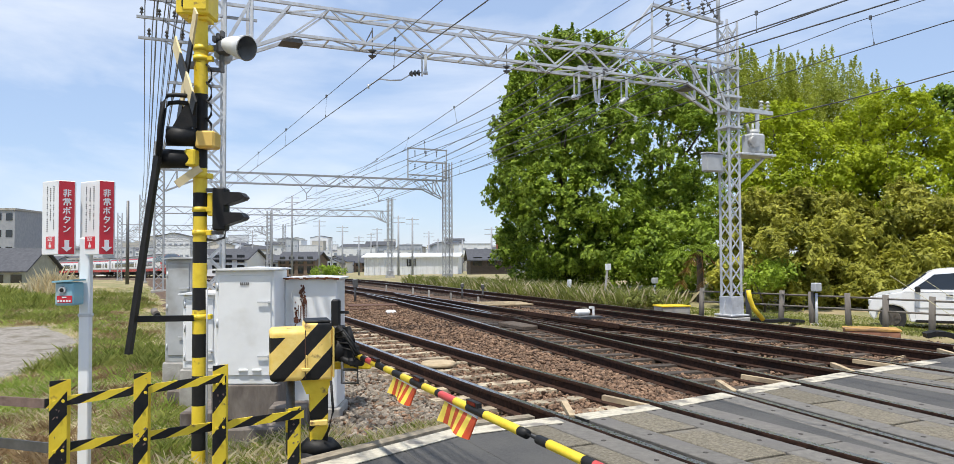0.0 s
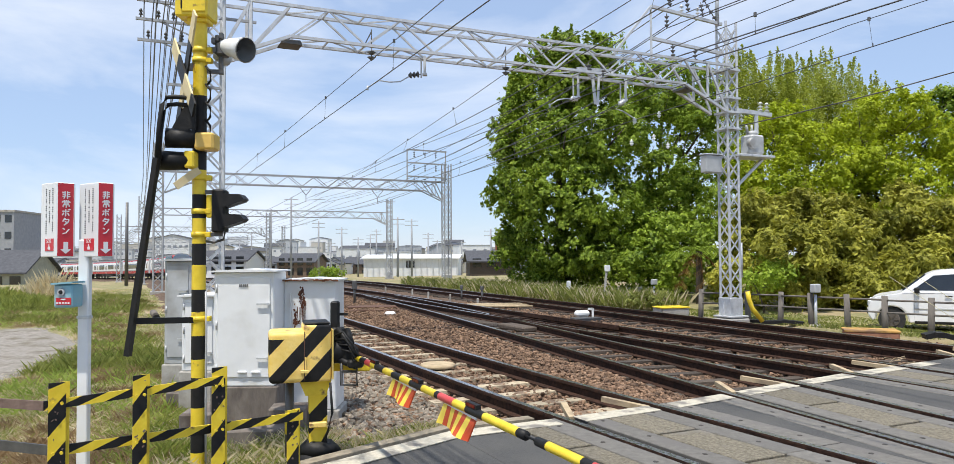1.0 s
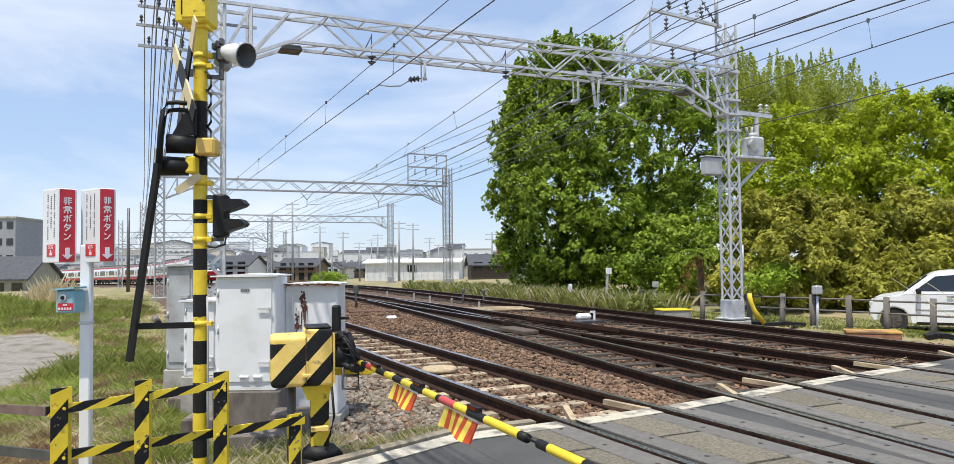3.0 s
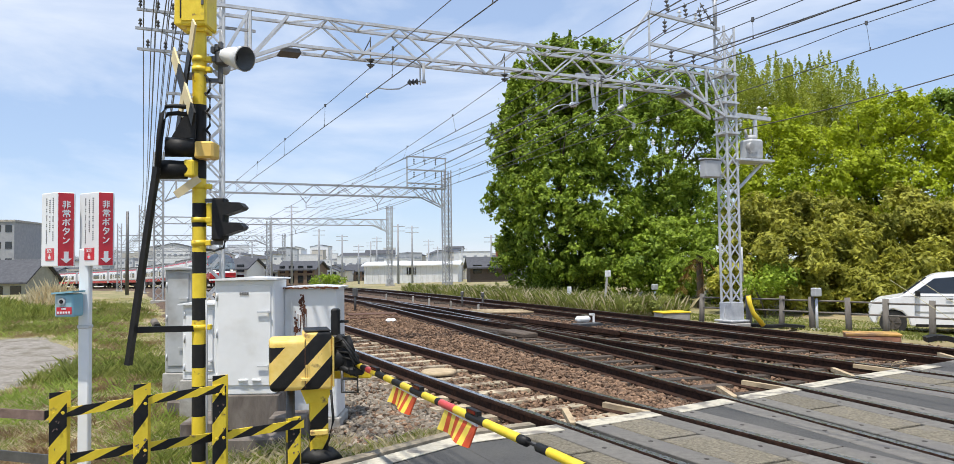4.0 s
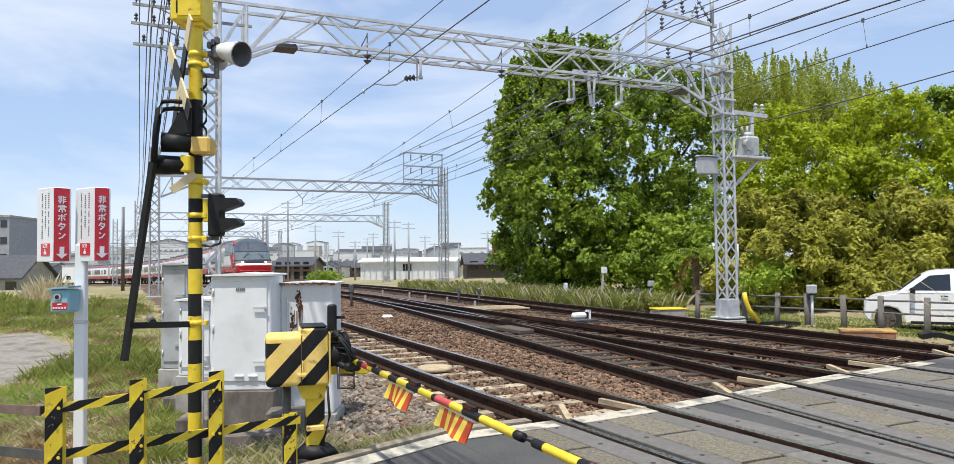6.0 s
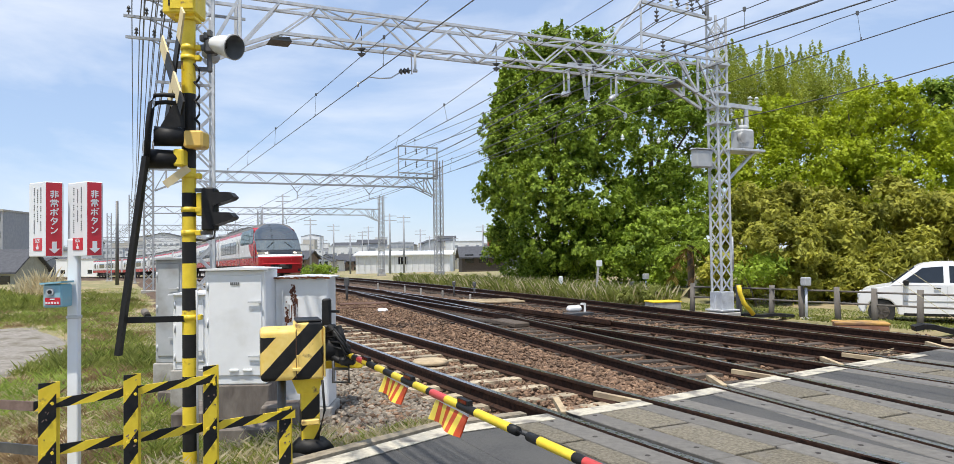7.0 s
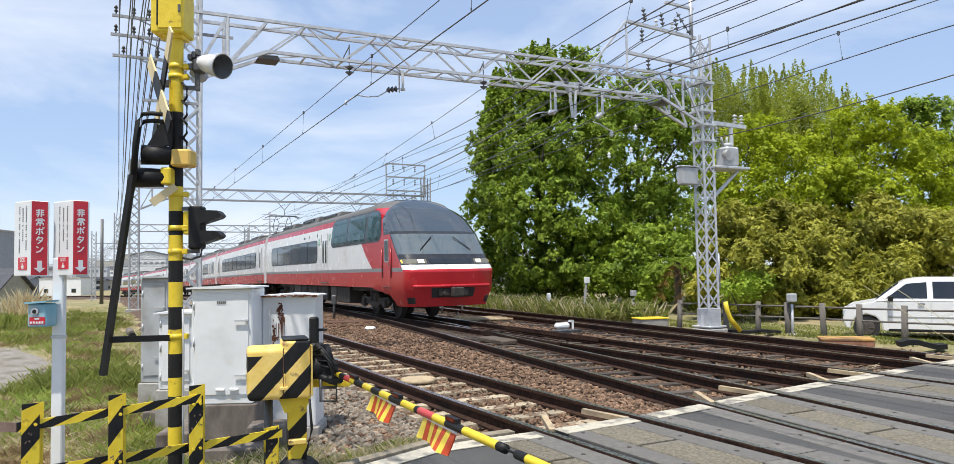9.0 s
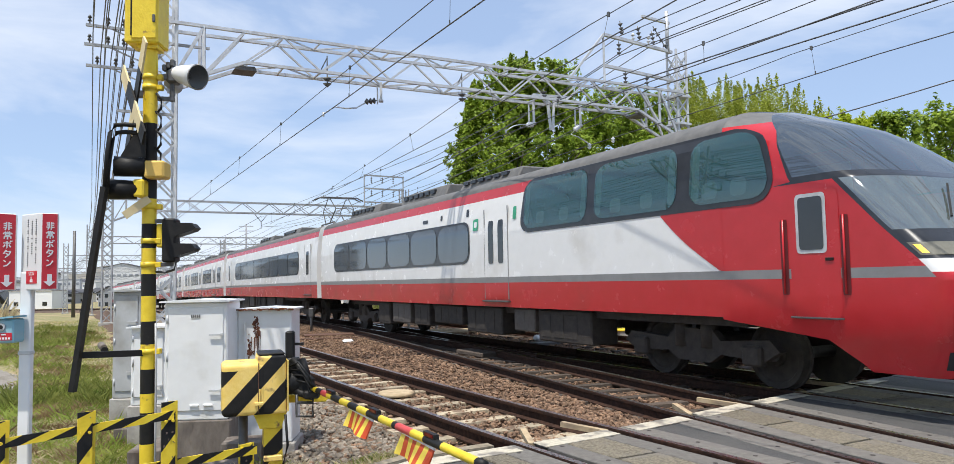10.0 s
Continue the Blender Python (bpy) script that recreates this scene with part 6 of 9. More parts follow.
def gate_machine():
    g = thing("barrier_machine", "striped yellow and black barrier machine on a post", "barrier")
    c = Vector((-1.352, 5.62, 0.73))
    ang = radians(17)
    R = Matrix.Rotation(ang, 4, "Z")
    # rounded case whose slanted bands run round its edges
    h, dp = 0.42, 0.34
    case = bmesh.new()
    for cx, cw, ch, cz in ((-0.07, 0.31, 0.38, -0.01), (0.125, 0.2, 0.42, 0.012)):
        r = bmesh.ops.create_cube(case, size=1.0)
        bmesh.ops.transform(case, matrix=Matrix.Translation((cx, 0, cz)) @ Matrix.Diagonal((cw, dp - (0.0 if cx < 0 else 0.008), ch, 1)), verts=r["verts"])
        bmesh.ops.bevel(case, geom=list({e for v in r["verts"] for e in v.link_edges}), offset=0.035 if cx < 0 else 0.018, segments=4, affect="EDGES", profile=0.5)
    slope = 1.08
    cuts = (0.25, 0.09, -0.06, -0.19, -0.33)
    for u in cuts:
        bmesh.ops.bisect_plane(case, geom=case.verts[:] + case.edges[:] + case.faces[:], plane_co=(0, 0, u), plane_no=(-slope, 0, 1))
    for z in (0.125,):
        bmesh.ops.bisect_plane(case, geom=case.verts[:] + case.edges[:] + case.faces[:], plane_co=(0, 0, z), plane_no=(0, 0, 1))
    for f in case.faces:
        q = f.calc_center_median()
        u = q.z - slope * q.x
        dark = cuts[2] < u < cuts[1] or cuts[4] < u < cuts[3] or (u > cuts[0] and q.z < 0.125)
        f.material_index = 1 if dark and q.y < 0.12 else 0
    bmesh.ops.transform(case, matrix=Matrix.Translation(c) @ R, verts=case.verts)
    body = part("case", case, [M_FADED, M_BLACK], g, smooth=True)
    # seam between the two halves, latch and door edge
    for nm, ctr, sz, mt in (("seam", (0.028, -dp / 2 - 0.001, 0.0), (0.006, 0.012, 0.36), M_RUSTDARK), ("latch", (0.03, -dp / 2 - 0.012, -0.115), (0.06, 0.024, 0.022), M_FADED), ("latch_rod", (0.035, -dp / 2 - 0.008, -0.06), (0.01, 0.014, 0.1), M_FADED), ("door_lip", (0.235, -0.02, 0.0), (0.014, 0.3, 0.37), M_FADED)):
        bm = bmesh.new()
        box(bm, ctr, sz, bevel=0.003)
        bmesh.ops.transform(bm, matrix=Matrix.Translation(c) @ R, verts=bm.verts)
        part(nm, bm, mt, body)
    bm = bmesh.new()
    box(bm, (0.125, 0, h / 2 + 0.022), (0.19, dp * 0.8, 0.02), bevel=0.008)
    bmesh.ops.transform(bm, matrix=Matrix.Translation(c) @ R, verts=bm.verts)
    part("lid", bm, M_BLACK, g)
    # post with flared collar
    bm = bmesh.new()
    striped(bm, (-1.22, 5.66, -0.12), (-1.22, 5.66, 0.5), 0.12, 0.135, 0.15, 0.135, up=(0.95, 0.3, 0))
    part("post", bm, YB, g)
    bm = bmesh.new()
    prism(bm, [(-0.075, 0.42), (0.075, 0.42), (0.12, 0.53), (-0.12, 0.53)], -0.09, 0.09, m=Matrix.Translation((-1.24, 5.65, 0)) @ R)
    bmesh.ops.recalc_face_normals(bm, faces=bm.faces)
    part("collar", bm, M_YELLOW, g)
    bm = bmesh.new()
    rod(bm, (-1.22, 5.68, -0.25), (-1.22, 5.68, -0.02), 0.21, 0.17, 16)
    rod(bm, (-1.22, 5.68, -0.02), (-1.22, 5.68, 0.06), 0.17, 0.09, 16)
    for v in bm.verts:
        v.co += noise.noise_vector(v.co * 9) * 0.025
    part("base", bm, M_BLACK, g, "dark tarred base")
    bm = bmesh.new()
    rod(bm, (-1.45, 5.72, -0.15), (-1.45, 5.72, 0.55), 0.035)
    part("support_pipe", bm, M_STEEL, g)
    bm = bmesh.new()
    rod(bm, (-1.45, 5.72, 0.1), (-1.45, 5.72, 0.28), 0.037, 0.037, 12)
    part("pipe_cuff", bm, M_YELLOW, g)
    bm = bmesh.new()
    box(bm, (-1.2, 5.58, 0.2), (0.13, 0.05, 0.04), R.to_3x3(), 0.006)
    part("post_clasp", bm, M_FADED, g)
    # arm holder and counterweight
    piv = Vector((-0.98, 5.66, 0.72))
    bm = bmesh.new()
    rod(bm, (-1.14, 5.6, 0.74), piv + Vector((0.02, 0.02, 0.02)), 0.09, 0.09, 16)
    box(bm, piv, (0.13, 0.2, 0.15), R.to_3x3(), 0.03)
    box(bm, piv + Vector((0.05, -0.06, -0.06)), (0.12, 0.2, 0.06), R.to_3x3(), 0.015)
    box(bm, (-1.09, 5.68, 1.0), (0.065, 0.07, 0.24), bevel=0.012)
    box(bm, (-1.07, 5.68, 0.87), (0.1, 0.1, 0.1), bevel=0.015)
    bar(bm, (-1.06, 5.68, 1.02), (-0.99, 5.67, 1.02), 0.02)
    part("arm_holder", bm, M_BLACK, g, "black arm holder with counterweight")
    bm = bmesh.new()
    for z in (0.6, 0.5):
        tube(bm, [(-1.02, 5.56, 0.66), (-1.02, 5.56, z), (-0.9, 5.54, z), (-0.9, 5.54, 0.66)], 0.012)
    part("cable_loop", bm, M_STEEL, g)
    for q, (a, b, r) in enumerate((((-1.06, 5.6, 0.92), (-0.92, 5.55, 0.76), 0.02), ((-1.02, 5.58, 0.86), (-0.86, 5.5, 0.7), 0.014), ((-1.1, 5.62, 0.7), (-0.9, 5.52, 0.64), 0.028), ((-1.0, 5.66, 0.9), (-0.95, 5.6, 0.8), 0.03))):
        bm = bmesh.new()
        rod(bm, a, b, r, r * 0.8, 10)
        part("linkage_rod", bm, M_BLACK, g)
    for q in range(4):
        bm = bmesh.new()
        tube(bm, [(-1.08, 5.6, 0.86 - 0.03 * q), (-1.0 + 0.02 * q, 5.52, 0.9 - 0.05 * q), (-0.92, 5.5, 0.8 - 0.04 * q), (-0.9 + 0.01 * q, 5.53, 0.7)], 0.008, 6)
        part("hose", bm, M_BLACK, g)
    bm = bmesh.new()
    tube(bm, [(-1.1, 5.54, 0.52), (-1.08, 5.52, 0.3), (-1.12, 5.54, 0.15), (-1.16, 5.58, 0.08)], 0.01, 6)
    part("ground_cable", bm, M_BLACK, g)
    bm = bmesh.new()
    box(bm, (-0.98, 5.8, 0.6), (0.3, 0.1, 0.06), bevel=0.01)
    part("support_arm", bm, M_YELLOW, g)


gate_machine()


def barrier_arm():
    b = thing("crossing_boom", "lowered yellow and black barrier pole with striped flags", "barrier")
    p0, p1 = Vector((-0.9, 5.56, 0.7)), Vector((0.75, 2.15, 0.655))
    d = (p1 - p0).normalized()
    L0 = 2.72
    bm = bmesh.new()
    bands = [(0.12, 0), (0.12, 1), (0.13, 2), (0.1, 0), (0.18, 1), (0.17, 0), (0.16, 1), (0.17, 0), (0.2, 1), (0.2, 0), (0.05, 1), (0.2, 2), (0.16, 0), (0.2, 1), (0.34, 0), (0.06, 1)]
    banded_rod(bm, p0, p1, 0.022, [x[0] for x in bands], [x[1] for x in bands])
    part("pole", bm, [M_YELLOW, M_BLACK, M_REDBAND], b)
    tot = sum(x[0] for x in bands)
    bm = bmesh.new()
    q = p0 + d * (tot + 0.1)
    bands2 = [(0.09, 1), (0.26, 0), (0.07, 1), (0.3, 2), (0.3, 0)]
    banded_rod(bm, q, q + d, 0.021, [x[0] for x in bands2], [x[1] for x in bands2])
    part("pole_tip", bm, [M_YELLOW, M_BLACK, M_REDBAND], b)
    bm = bmesh.new()
    rod(bm, p0 + d * (tot - 0.05), q + d * 0.05, 0.006)
    part("joint_cord", bm, M_BLACK, b)
    n = Vector((-d.y, d.x, 0))
    for s in (0.42, 1.25, 2.02):
        bm = bmesh.new()
        c = p0 + d * s + Vector((0, 0, 0.031))
        bar(bm, c - d * 0.065, c + d * 0.065, 0.026, 0.024)
        l = part("arm_lamp", bm, M_BLACK, b, "small red lamp on the pole")
        bm = bmesh.new()
        bar(bm, c - d * 0.045 - n * 0.014, c + d * 0.045 - n * 0.014, 0.006, 0.016)
        part("lamp_lens", bm, pbr("boom_lens", (0.12, 0.01, 0.01), (0.16, 0.015, 0.015), 0.2, 5, 0.0), l)
    # hanging flags of reflective stripes
    for s0, s1, hgt, sk in ((0.82, 1.22, 0.105, 0.0), (1.66, 2.06, 0.108, 0.0)):
        bm = bmesh.new()
        m = 8
        a = p0 + d * s0 + Vector((0, 0, -0.022))
        e = p0 + d * s1 + Vector((0, 0, -0.034))
        for k in range(m):
            c0, c1 = a + (e - a) * (k / m), a + (e - a) * ((k + 1) / m)
            dn = Vector((sk, 0, -hgt))
            off = n * 0.004
            bow0, bow1 = n * 0.02 * math.sin(k * 0.8), n * 0.02 * math.sin((k + 1) * 0.8)
            lean = Vector((-0.045, 0.0, 0.0))
            V = [bm.verts.new(p) for p in (c0 + off, c1 + off, c1 + dn + lean + bow1 + off, c0 + dn + lean + bow0 + off, c0 - off, c1 - off, c1 + dn + lean + bow1 - off, c0 + dn + lean + bow0 - off)]
            for qd in ((0, 1, 2, 3), (7, 6, 5, 4), (0, 4, 5, 1), (3, 2, 6, 7), (0, 3, 7, 4), (1, 5, 6, 2)):
                bm.faces.new([V[i] for i in qd]).material_index = 1 if k % 2 else 0
        bmesh.ops.remove_doubles(bm, verts=bm.verts, dist=0.0004)
        fl = part("flag", bm, [pbr("flag_yellow", (0.82, 0.6, 0.06), (0.86, 0.66, 0.1), 0.6, 6, 0.05), pbr("flag_red", (0.55, 0.06, 0.012), (0.62, 0.09, 0.02), 0.6, 6, 0.05)], b, "hanging flag with red and yellow stripes")
        bm = bmesh.new()
        bar(bm, a + Vector((0, 0, 0.004)), e + Vector((0, 0, 0.004)), 0.01, 0.016)
        part("flag_hem", bm, M_SIGNWHITE, fl)


barrier_arm()


def cabinet(label, x0, x1, y, depth, z0, z1, mat, base, door=True, rust=False, rot=0.0, foot=None):
    c = thing("relay_cabinet", label, "cabinet", group="trackside cabinets")
    w, h = x1 - x0, z1 - z0
    T = Matrix.Translation(((x0 + x1) / 2, y + depth / 2, 0)) @ Matrix.Rotation(rot, 4, "Z")
    def P(name, bm, m, parent, lab=""):
        bmesh.ops.transform(bm, matrix=T, verts=bm.verts)
        return part(name, bm, m, parent, lab)
    bm = bmesh.new()
    box(bm, (0, 0, (z0 + z1) / 2), (w, depth, h), bevel=0.012)
    body = P("body", bm, mat, c)
    bm = bmesh.new()
    prism(bm, [(-w / 2 - 0.035, z1), (w / 2 + 0.035, z1), (w / 2 + 0.035, z1 + 0.014), (0, z1 + 0.03), (-w / 2 - 0.035, z1 + 0.014)], -depth / 2 - 0.05, depth / 2 + 0.04)
    bmesh.ops.recalc_face_normals(bm, faces=bm.faces)
    P("roof", bm, mat, c)
    bm = bmesh.new()
    box(bm, (0, 0.01, z0 - base / 2), (w + 0.06, depth + 0.04, base), bevel=0.012)
    P("plinth", bm, foot or M_CONC, c, "stained concrete plinth")
    if door:
        bm = bmesh.new()
        box(bm, (0.0, -depth / 2 - 0.006, (z0 + z1) / 2 + 0.02), (w - 0.07, 0.014, h - 0.14), bevel=0.005)
        d = P("door", bm, mat, c)
        for zz in (0.82, 0.5, 0.12):
            bm = bmesh.new()
            rod(bm, (-w / 2 + 0.03, -depth / 2 - 0.016, z0 + h * zz), (-w / 2 + 0.03, -depth / 2 - 0.016, z0 + h * zz + 0.08), 0.01)
            P("hinge", bm, M_GALV, d)
        for zz in (0.72, 0.25):
            bm = bmesh.new()
            rod(bm, (w / 2 - 0.05, -depth / 2 - 0.012, z0 + h * zz), (w / 2 - 0.05, -depth / 2 - 0.04, z0 + h * zz), 0.014)
            bar(bm, (w / 2 - 0.16, -depth / 2 - 0.035, z0 + h * zz), (w / 2 - 0.03, -depth / 2 - 0.035, z0 + h * zz), 0.014)
            P("handle", bm, M_GALV, d, "grey lever handle")
    return c, T, P, body


def cabinets():
    c, T, P, body = cabinet("tall white steel relay cabinet on a concrete plinth", -2.53, -1.95, 7.1, 0.45, 0.22, 1.32, M_WHITE, 0.42, foot=M_CONCDARK)
    bm = bmesh.new()
    for k in range(5):
        box(bm, (0.0 + (k - 2) * 0.018, -0.225 - 0.018, 1.19), (0.013, 0.004, 0.028))
    P("name_plate", bm, M_SIGNDARK, body, "small dark lettering on the door")
    for x in (0.04, 0.17):
        bm = bmesh.new()
        box(bm, (x - 0.05, -0.225 - 0.02, 0.36), (0.085, 0.02, 0.02), bevel=0.004)
        P("vent_hood", bm, M_WHITE, body)
    c, T, P, body = cabinet("white steel cabinet with rust streaks and a rusty roof", -1.95, -1.42, 7.45, 0.45, -0.08, 1.22, M_WHITE, 0.2, door=False)
    bm = bmesh.new()
    rnd = random.Random(3)
    n = 0
    for cx, cz, rx, rz, m in ((-0.085, 1.08, 0.03, 0.07, 46), (-0.06, 1.0, 0.028, 0.04, 22), (-0.135, 0.8, 0.03, 0.035, 22), (-0.15, 0.9, 0.012, 0.1, 12), (-0.155, 0.55, 0.008, 0.2, 10)):
        for k in range(m):
            x, z = cx + rnd.gauss(0, 0.55) * rx, cz + rnd.gauss(0, 0.55) * rz
            q = rnd.uniform(0.006, 0.015)
            n += 1
            prism(bm, [(x + q * rnd.uniform(0.5, 1.2) * math.cos(a), z + q * rnd.uniform(0.6, 1.6) * math.sin(a)) for a in (0.2, 1.3, 2.4, 3.6, 4.7, 5.6)], -0.226, -0.2272 - 0.00002 * n)
    for k in range(11):
        x = rnd.uniform(-0.125, -0.02)
        z = rnd.uniform(0.94, 1.05)
        L = rnd.uniform(0.08, 0.26)
        w = rnd.uniform(0.0012, 0.0035)
        prism(bm, [(x - w, z), (x + w, z), (x + w * 0.6, z - L), (x - w * 0.3, z - L)], -0.226, -0.2300 - 0.0001 * k)
    bmesh.ops.recalc_face_normals(bm, faces=bm.faces)
    P("rust_streak", bm, M_RUSTRUN, body, "brown rust streaks running down the front")
    bm = bmesh.new()
    for k in range(26):
        x = -0.27 + 0.022 * k
        box(bm, (x, -0.276, 1.226 + rnd.uniform(-0.004, 0.006)), (0.03, 0.012, rnd.uniform(0.008, 0.022)))
    P("rust_edge", bm, M_RUST, body)
    bm = bmesh.new()
    box(bm, (-0.19, -0.235, 0.55), (0.012, 0.02, 1.1))
    box(bm, (-0.3, -0.1, 0.98), (0.06, 0.05, 0.06), bevel=0.01)
    P("door_edge", bm, M_WHITE, body)
    cabinet("grey steel equipment cabinet with a sloping roof", -3.94, -3.6, 9.3, 0.5, 0.12, 1.42, M_GREY, 0.4)
    cabinet("low white cabinet beside the signal post", -3.28, -2.9, 8.2, 0.45, 0.2, 1.03, M_WHITE, 0.45)


cabinets()


def plinth_blocks():
    for x, y, sx, sy, h, z in ((-2.0, 6.75, 0.5, 0.3, 0.22, -0.3), (-1.78, 7.0, 0.34, 0.3, 0.36, -0.3), (-2.7, 7.3, 0.3, 0.6, 0.3, -0.32), (-3.3, 8.9, 0.5, 1.2, 0.3, -0.35)):
        bm = bmesh.new()
        box(bm, (x, y, z + h / 2), (sx, sy, h), Matrix.Rotation(0.1, 3, "Z"), 0.015)
        tagged(link("concrete_block", bm, M_CONCDARK), "weathered concrete block beside the cabinets", "block", group="concrete blocks")


plinth_blocks()


# ---- emergency button post ----
def glyph_strokes(kind):
    """Strokes of a character in a unit square: lists of points."""
    G = {
        "hi": [[(0.36, 1), (0.36, 0.3), (0.2, 0)], [(0.62, 1), (0.62, 0)], [(0.05, 0.84), (0.36, 0.84)], [(0.08, 0.58), (0.36, 0.58)], [(0.03, 0.3), (0.36, 0.32)], [(0.62, 0.84), (0.95, 0.84)], [(0.62, 0.58), (0.92, 0.58)], [(0.62, 0.3), (0.97, 0.3)]],
        "jo": [[(0.5, 1), (0.5, 0.82)], [(0.25, 0.98), (0.33, 0.84)], [(0.75, 0.98), (0.67, 0.84)], [(0.06, 0.64), (0.06, 0.8), (0.94, 0.8), (0.94, 0.64)], [(0.28, 0.7), (0.72, 0.7), (0.72, 0.5), (0.28, 0.5), (0.28, 0.7)], [(0.15, 0.05), (0.15, 0.38), (0.85, 0.38), (0.85, 0.08)], [(0.5, 0.5), (0.5, -0.02)]],
        "bo": [[(0.05, 0.7), (0.85, 0.7)], [(0.45, 0.95), (0.45, 0.05), (0.36, 0.1)], [(0.25, 0.5), (0.05, 0.15)], [(0.65, 0.5), (0.85, 0.15)], [(0.78, 0.98), (0.84, 0.86)], [(0.92, 1.0), (0.98, 0.88)]],
        "ta": [[(0.4, 0.98), (0.1, 0.5)], [(0.36, 0.8), (0.85, 0.8), (0.7, 0.4), (0.25, 0.02)], [(0.35, 0.55), (0.65, 0.35)]],
        "n": [[(0.12, 0.82), (0.36, 0.66)], [(0.12, 0.08), (0.5, 0.2), (0.88, 0.7)]],
    }
    return G[kind]


def emergency_post():
    e = thing("emergency_button_post", "white post with red and white emergency button signs", "sign post")
    bm = bmesh.new()
    box(bm, (-2.275, 4.28, 0.62), (0.062, 0.045, 1.9), bevel=0.006)
    part("post", bm, M_WHITE, e, "white painted post with worn edges")
    for z in (1.12, 0.64):
        bm = bmesh.new()
        box(bm, (-2.275, 4.28, z), (0.07, 0.053, 0.02), bevel=0.004)
        part("post_band", bm, M_GALV, e)
    # two V-shaped signs: a white face and a red face meet in a ridge
    for ridge, le, re in (((-2.375, 4.16), (-2.525, 4.26), (-2.315, 4.23)), ((-2.154, 4.18), (-2.32, 4.29), (-2.094, 4.24))):
        z0, z1 = 1.47, 1.895
        back = Vector((ridge[0] + 0.01, ridge[1] + 0.17))
        bm = bmesh.new()
        pts = [Vector((*ridge, 0)), Vector((*re, 0)), Vector((*back, 0)), Vector((*le, 0))]
        A = [bm.verts.new((p.x, p.y, z0)) for p in pts]
        B = [bm.verts.new((p.x, p.y, z1)) for p in pts]
        for i, m in enumerate((1, 0, 1, 0)):
            bm.faces.new((A[i], A[(i + 1) % 4], B[(i + 1) % 4], B[i])).material_index = m
        bm.faces.new(A[::-1]).material_index = 0
        bm.faces.new(B).material_index = 0
        bmesh.ops.bevel(bm, geom=list(bm.edges), offset=0.004, segments=1, affect="EDGES")
        s = part("sign", bm, [M_SIGNWHITE, M_SIGNRED], e, "folded red and white emergency button sign")
        rd, rr, rl = Vector((*ridge, 0)), Vector((*re, 0)), Vector((*le, 0))
        def face(a, b):
            x = (b - a)
            L = x.length
            x.normalize()
            nn = Vector((x.y, -x.x, 0))
            return Matrix(((x.x, nn.x, 0, a.x + nn.x * 0.001), (x.y, nn.y, 0, a.y + nn.y * 0.001), (0, 0, 1, 0), (0, 0, 0, 1))), L
        Fr, Lr = face(rd, rr)
        Fl, Ll = face(rl, rd)
        # red face: five characters and a downward arrow
        cw = Lr * 0.5
        for k, ch in enumerate(("hi", "jo", "bo", "ta", "n")):
            bm = bmesh.new()
            zb = z1 - 0.092 - 0.051 * k
            for st in glyph_strokes(ch):
                for (a, b), (c, d) in zip(st, st[1:]):
                    bar(bm, Fr @ Vector((Lr * 0.27 + a * cw, 0, zb + b * 0.043)), Fr @ Vector((Lr * 0.27 + c * cw, 0, zb + d * 0.043)), 0.0062, 0.003, up=Fr.to_3x3() @ Vector((0, 1, 0)))
            part("character", bm, M_SIGNWHITE, s)
        bm = bmesh.new()
        m = Lr * 0.52
        prism(bm, [(m - 0.012, z0 + 0.085), (m + 0.012, z0 + 0.085), (m + 0.012, z0 + 0.045), (m + 0.03, z0 + 0.045), (m, z0 + 0.018), (m - 0.03, z0 + 0.045), (m - 0.012, z0 + 0.045)], -0.001, 0.002, m=Fr)
        bmesh.ops.recalc_face_normals(bm, faces=bm.faces)
        part("arrow", bm, M_SIGNWHITE, s, "white down arrow")
        # white face: printed columns as plain bars, and a red square with SOS
        for k, (z_hi, z_lo) in enumerate(((1.86, 1.62), (1.85, 1.66), (1.86, 1.6))):
            xx = Ll * (0.75 - 0.2 * k)
            bm = bmesh.new()
            z = z_hi
            pr = random.Random(k + 3)
            while z > z_lo:
                box(bm, Fl @ Vector((xx, 0.0005, z)), (0.0062, 0.004, 0.007), Fl.to_3x3())
                z -= 0.0115 if pr.random() < 0.8 else 0.026
            part("print_bar", bm, M_SIGNDARK, s)
        bm = bmesh.new()
        x0, x1 = Ll * 0.3, Ll * 0.82
        prism(bm, [(x0, z0 + 0.035), (x1, z0 + 0.035), (x1, z0 + 0.105), (x0, z0 + 0.105)], -0.001, 0.0015, m=Fl)
        bmesh.ops.recalc_face_normals(bm, faces=bm.faces)
        part("sos_square", bm, M_SIGNRED, s)
        cu = bpy.data.curves.new("sos_text", "FONT")
        cu.body, cu.size, cu.align_x, cu.extrude = "SOS", 0.03, "CENTER", 0.0006
        tmp = new("sos_text", cu)
        dg = bpy.context.evaluated_depsgraph_get()
        me = bpy.data.meshes.new_from_object(tmp.evaluated_get(dg))
        bpy.data.objects.remove(tmp)
        me.materials.clear()
        me.materials.append(M_SIGNWHITE)
        me.transform(Fl @ Matrix.Translation(((x0 + x1) / 2, 0.0025, z0 + 0.08)) @ Matrix.Rotation(radians(90), 4, "X"))
        o = new("sos_text", me)
        o.parent = s
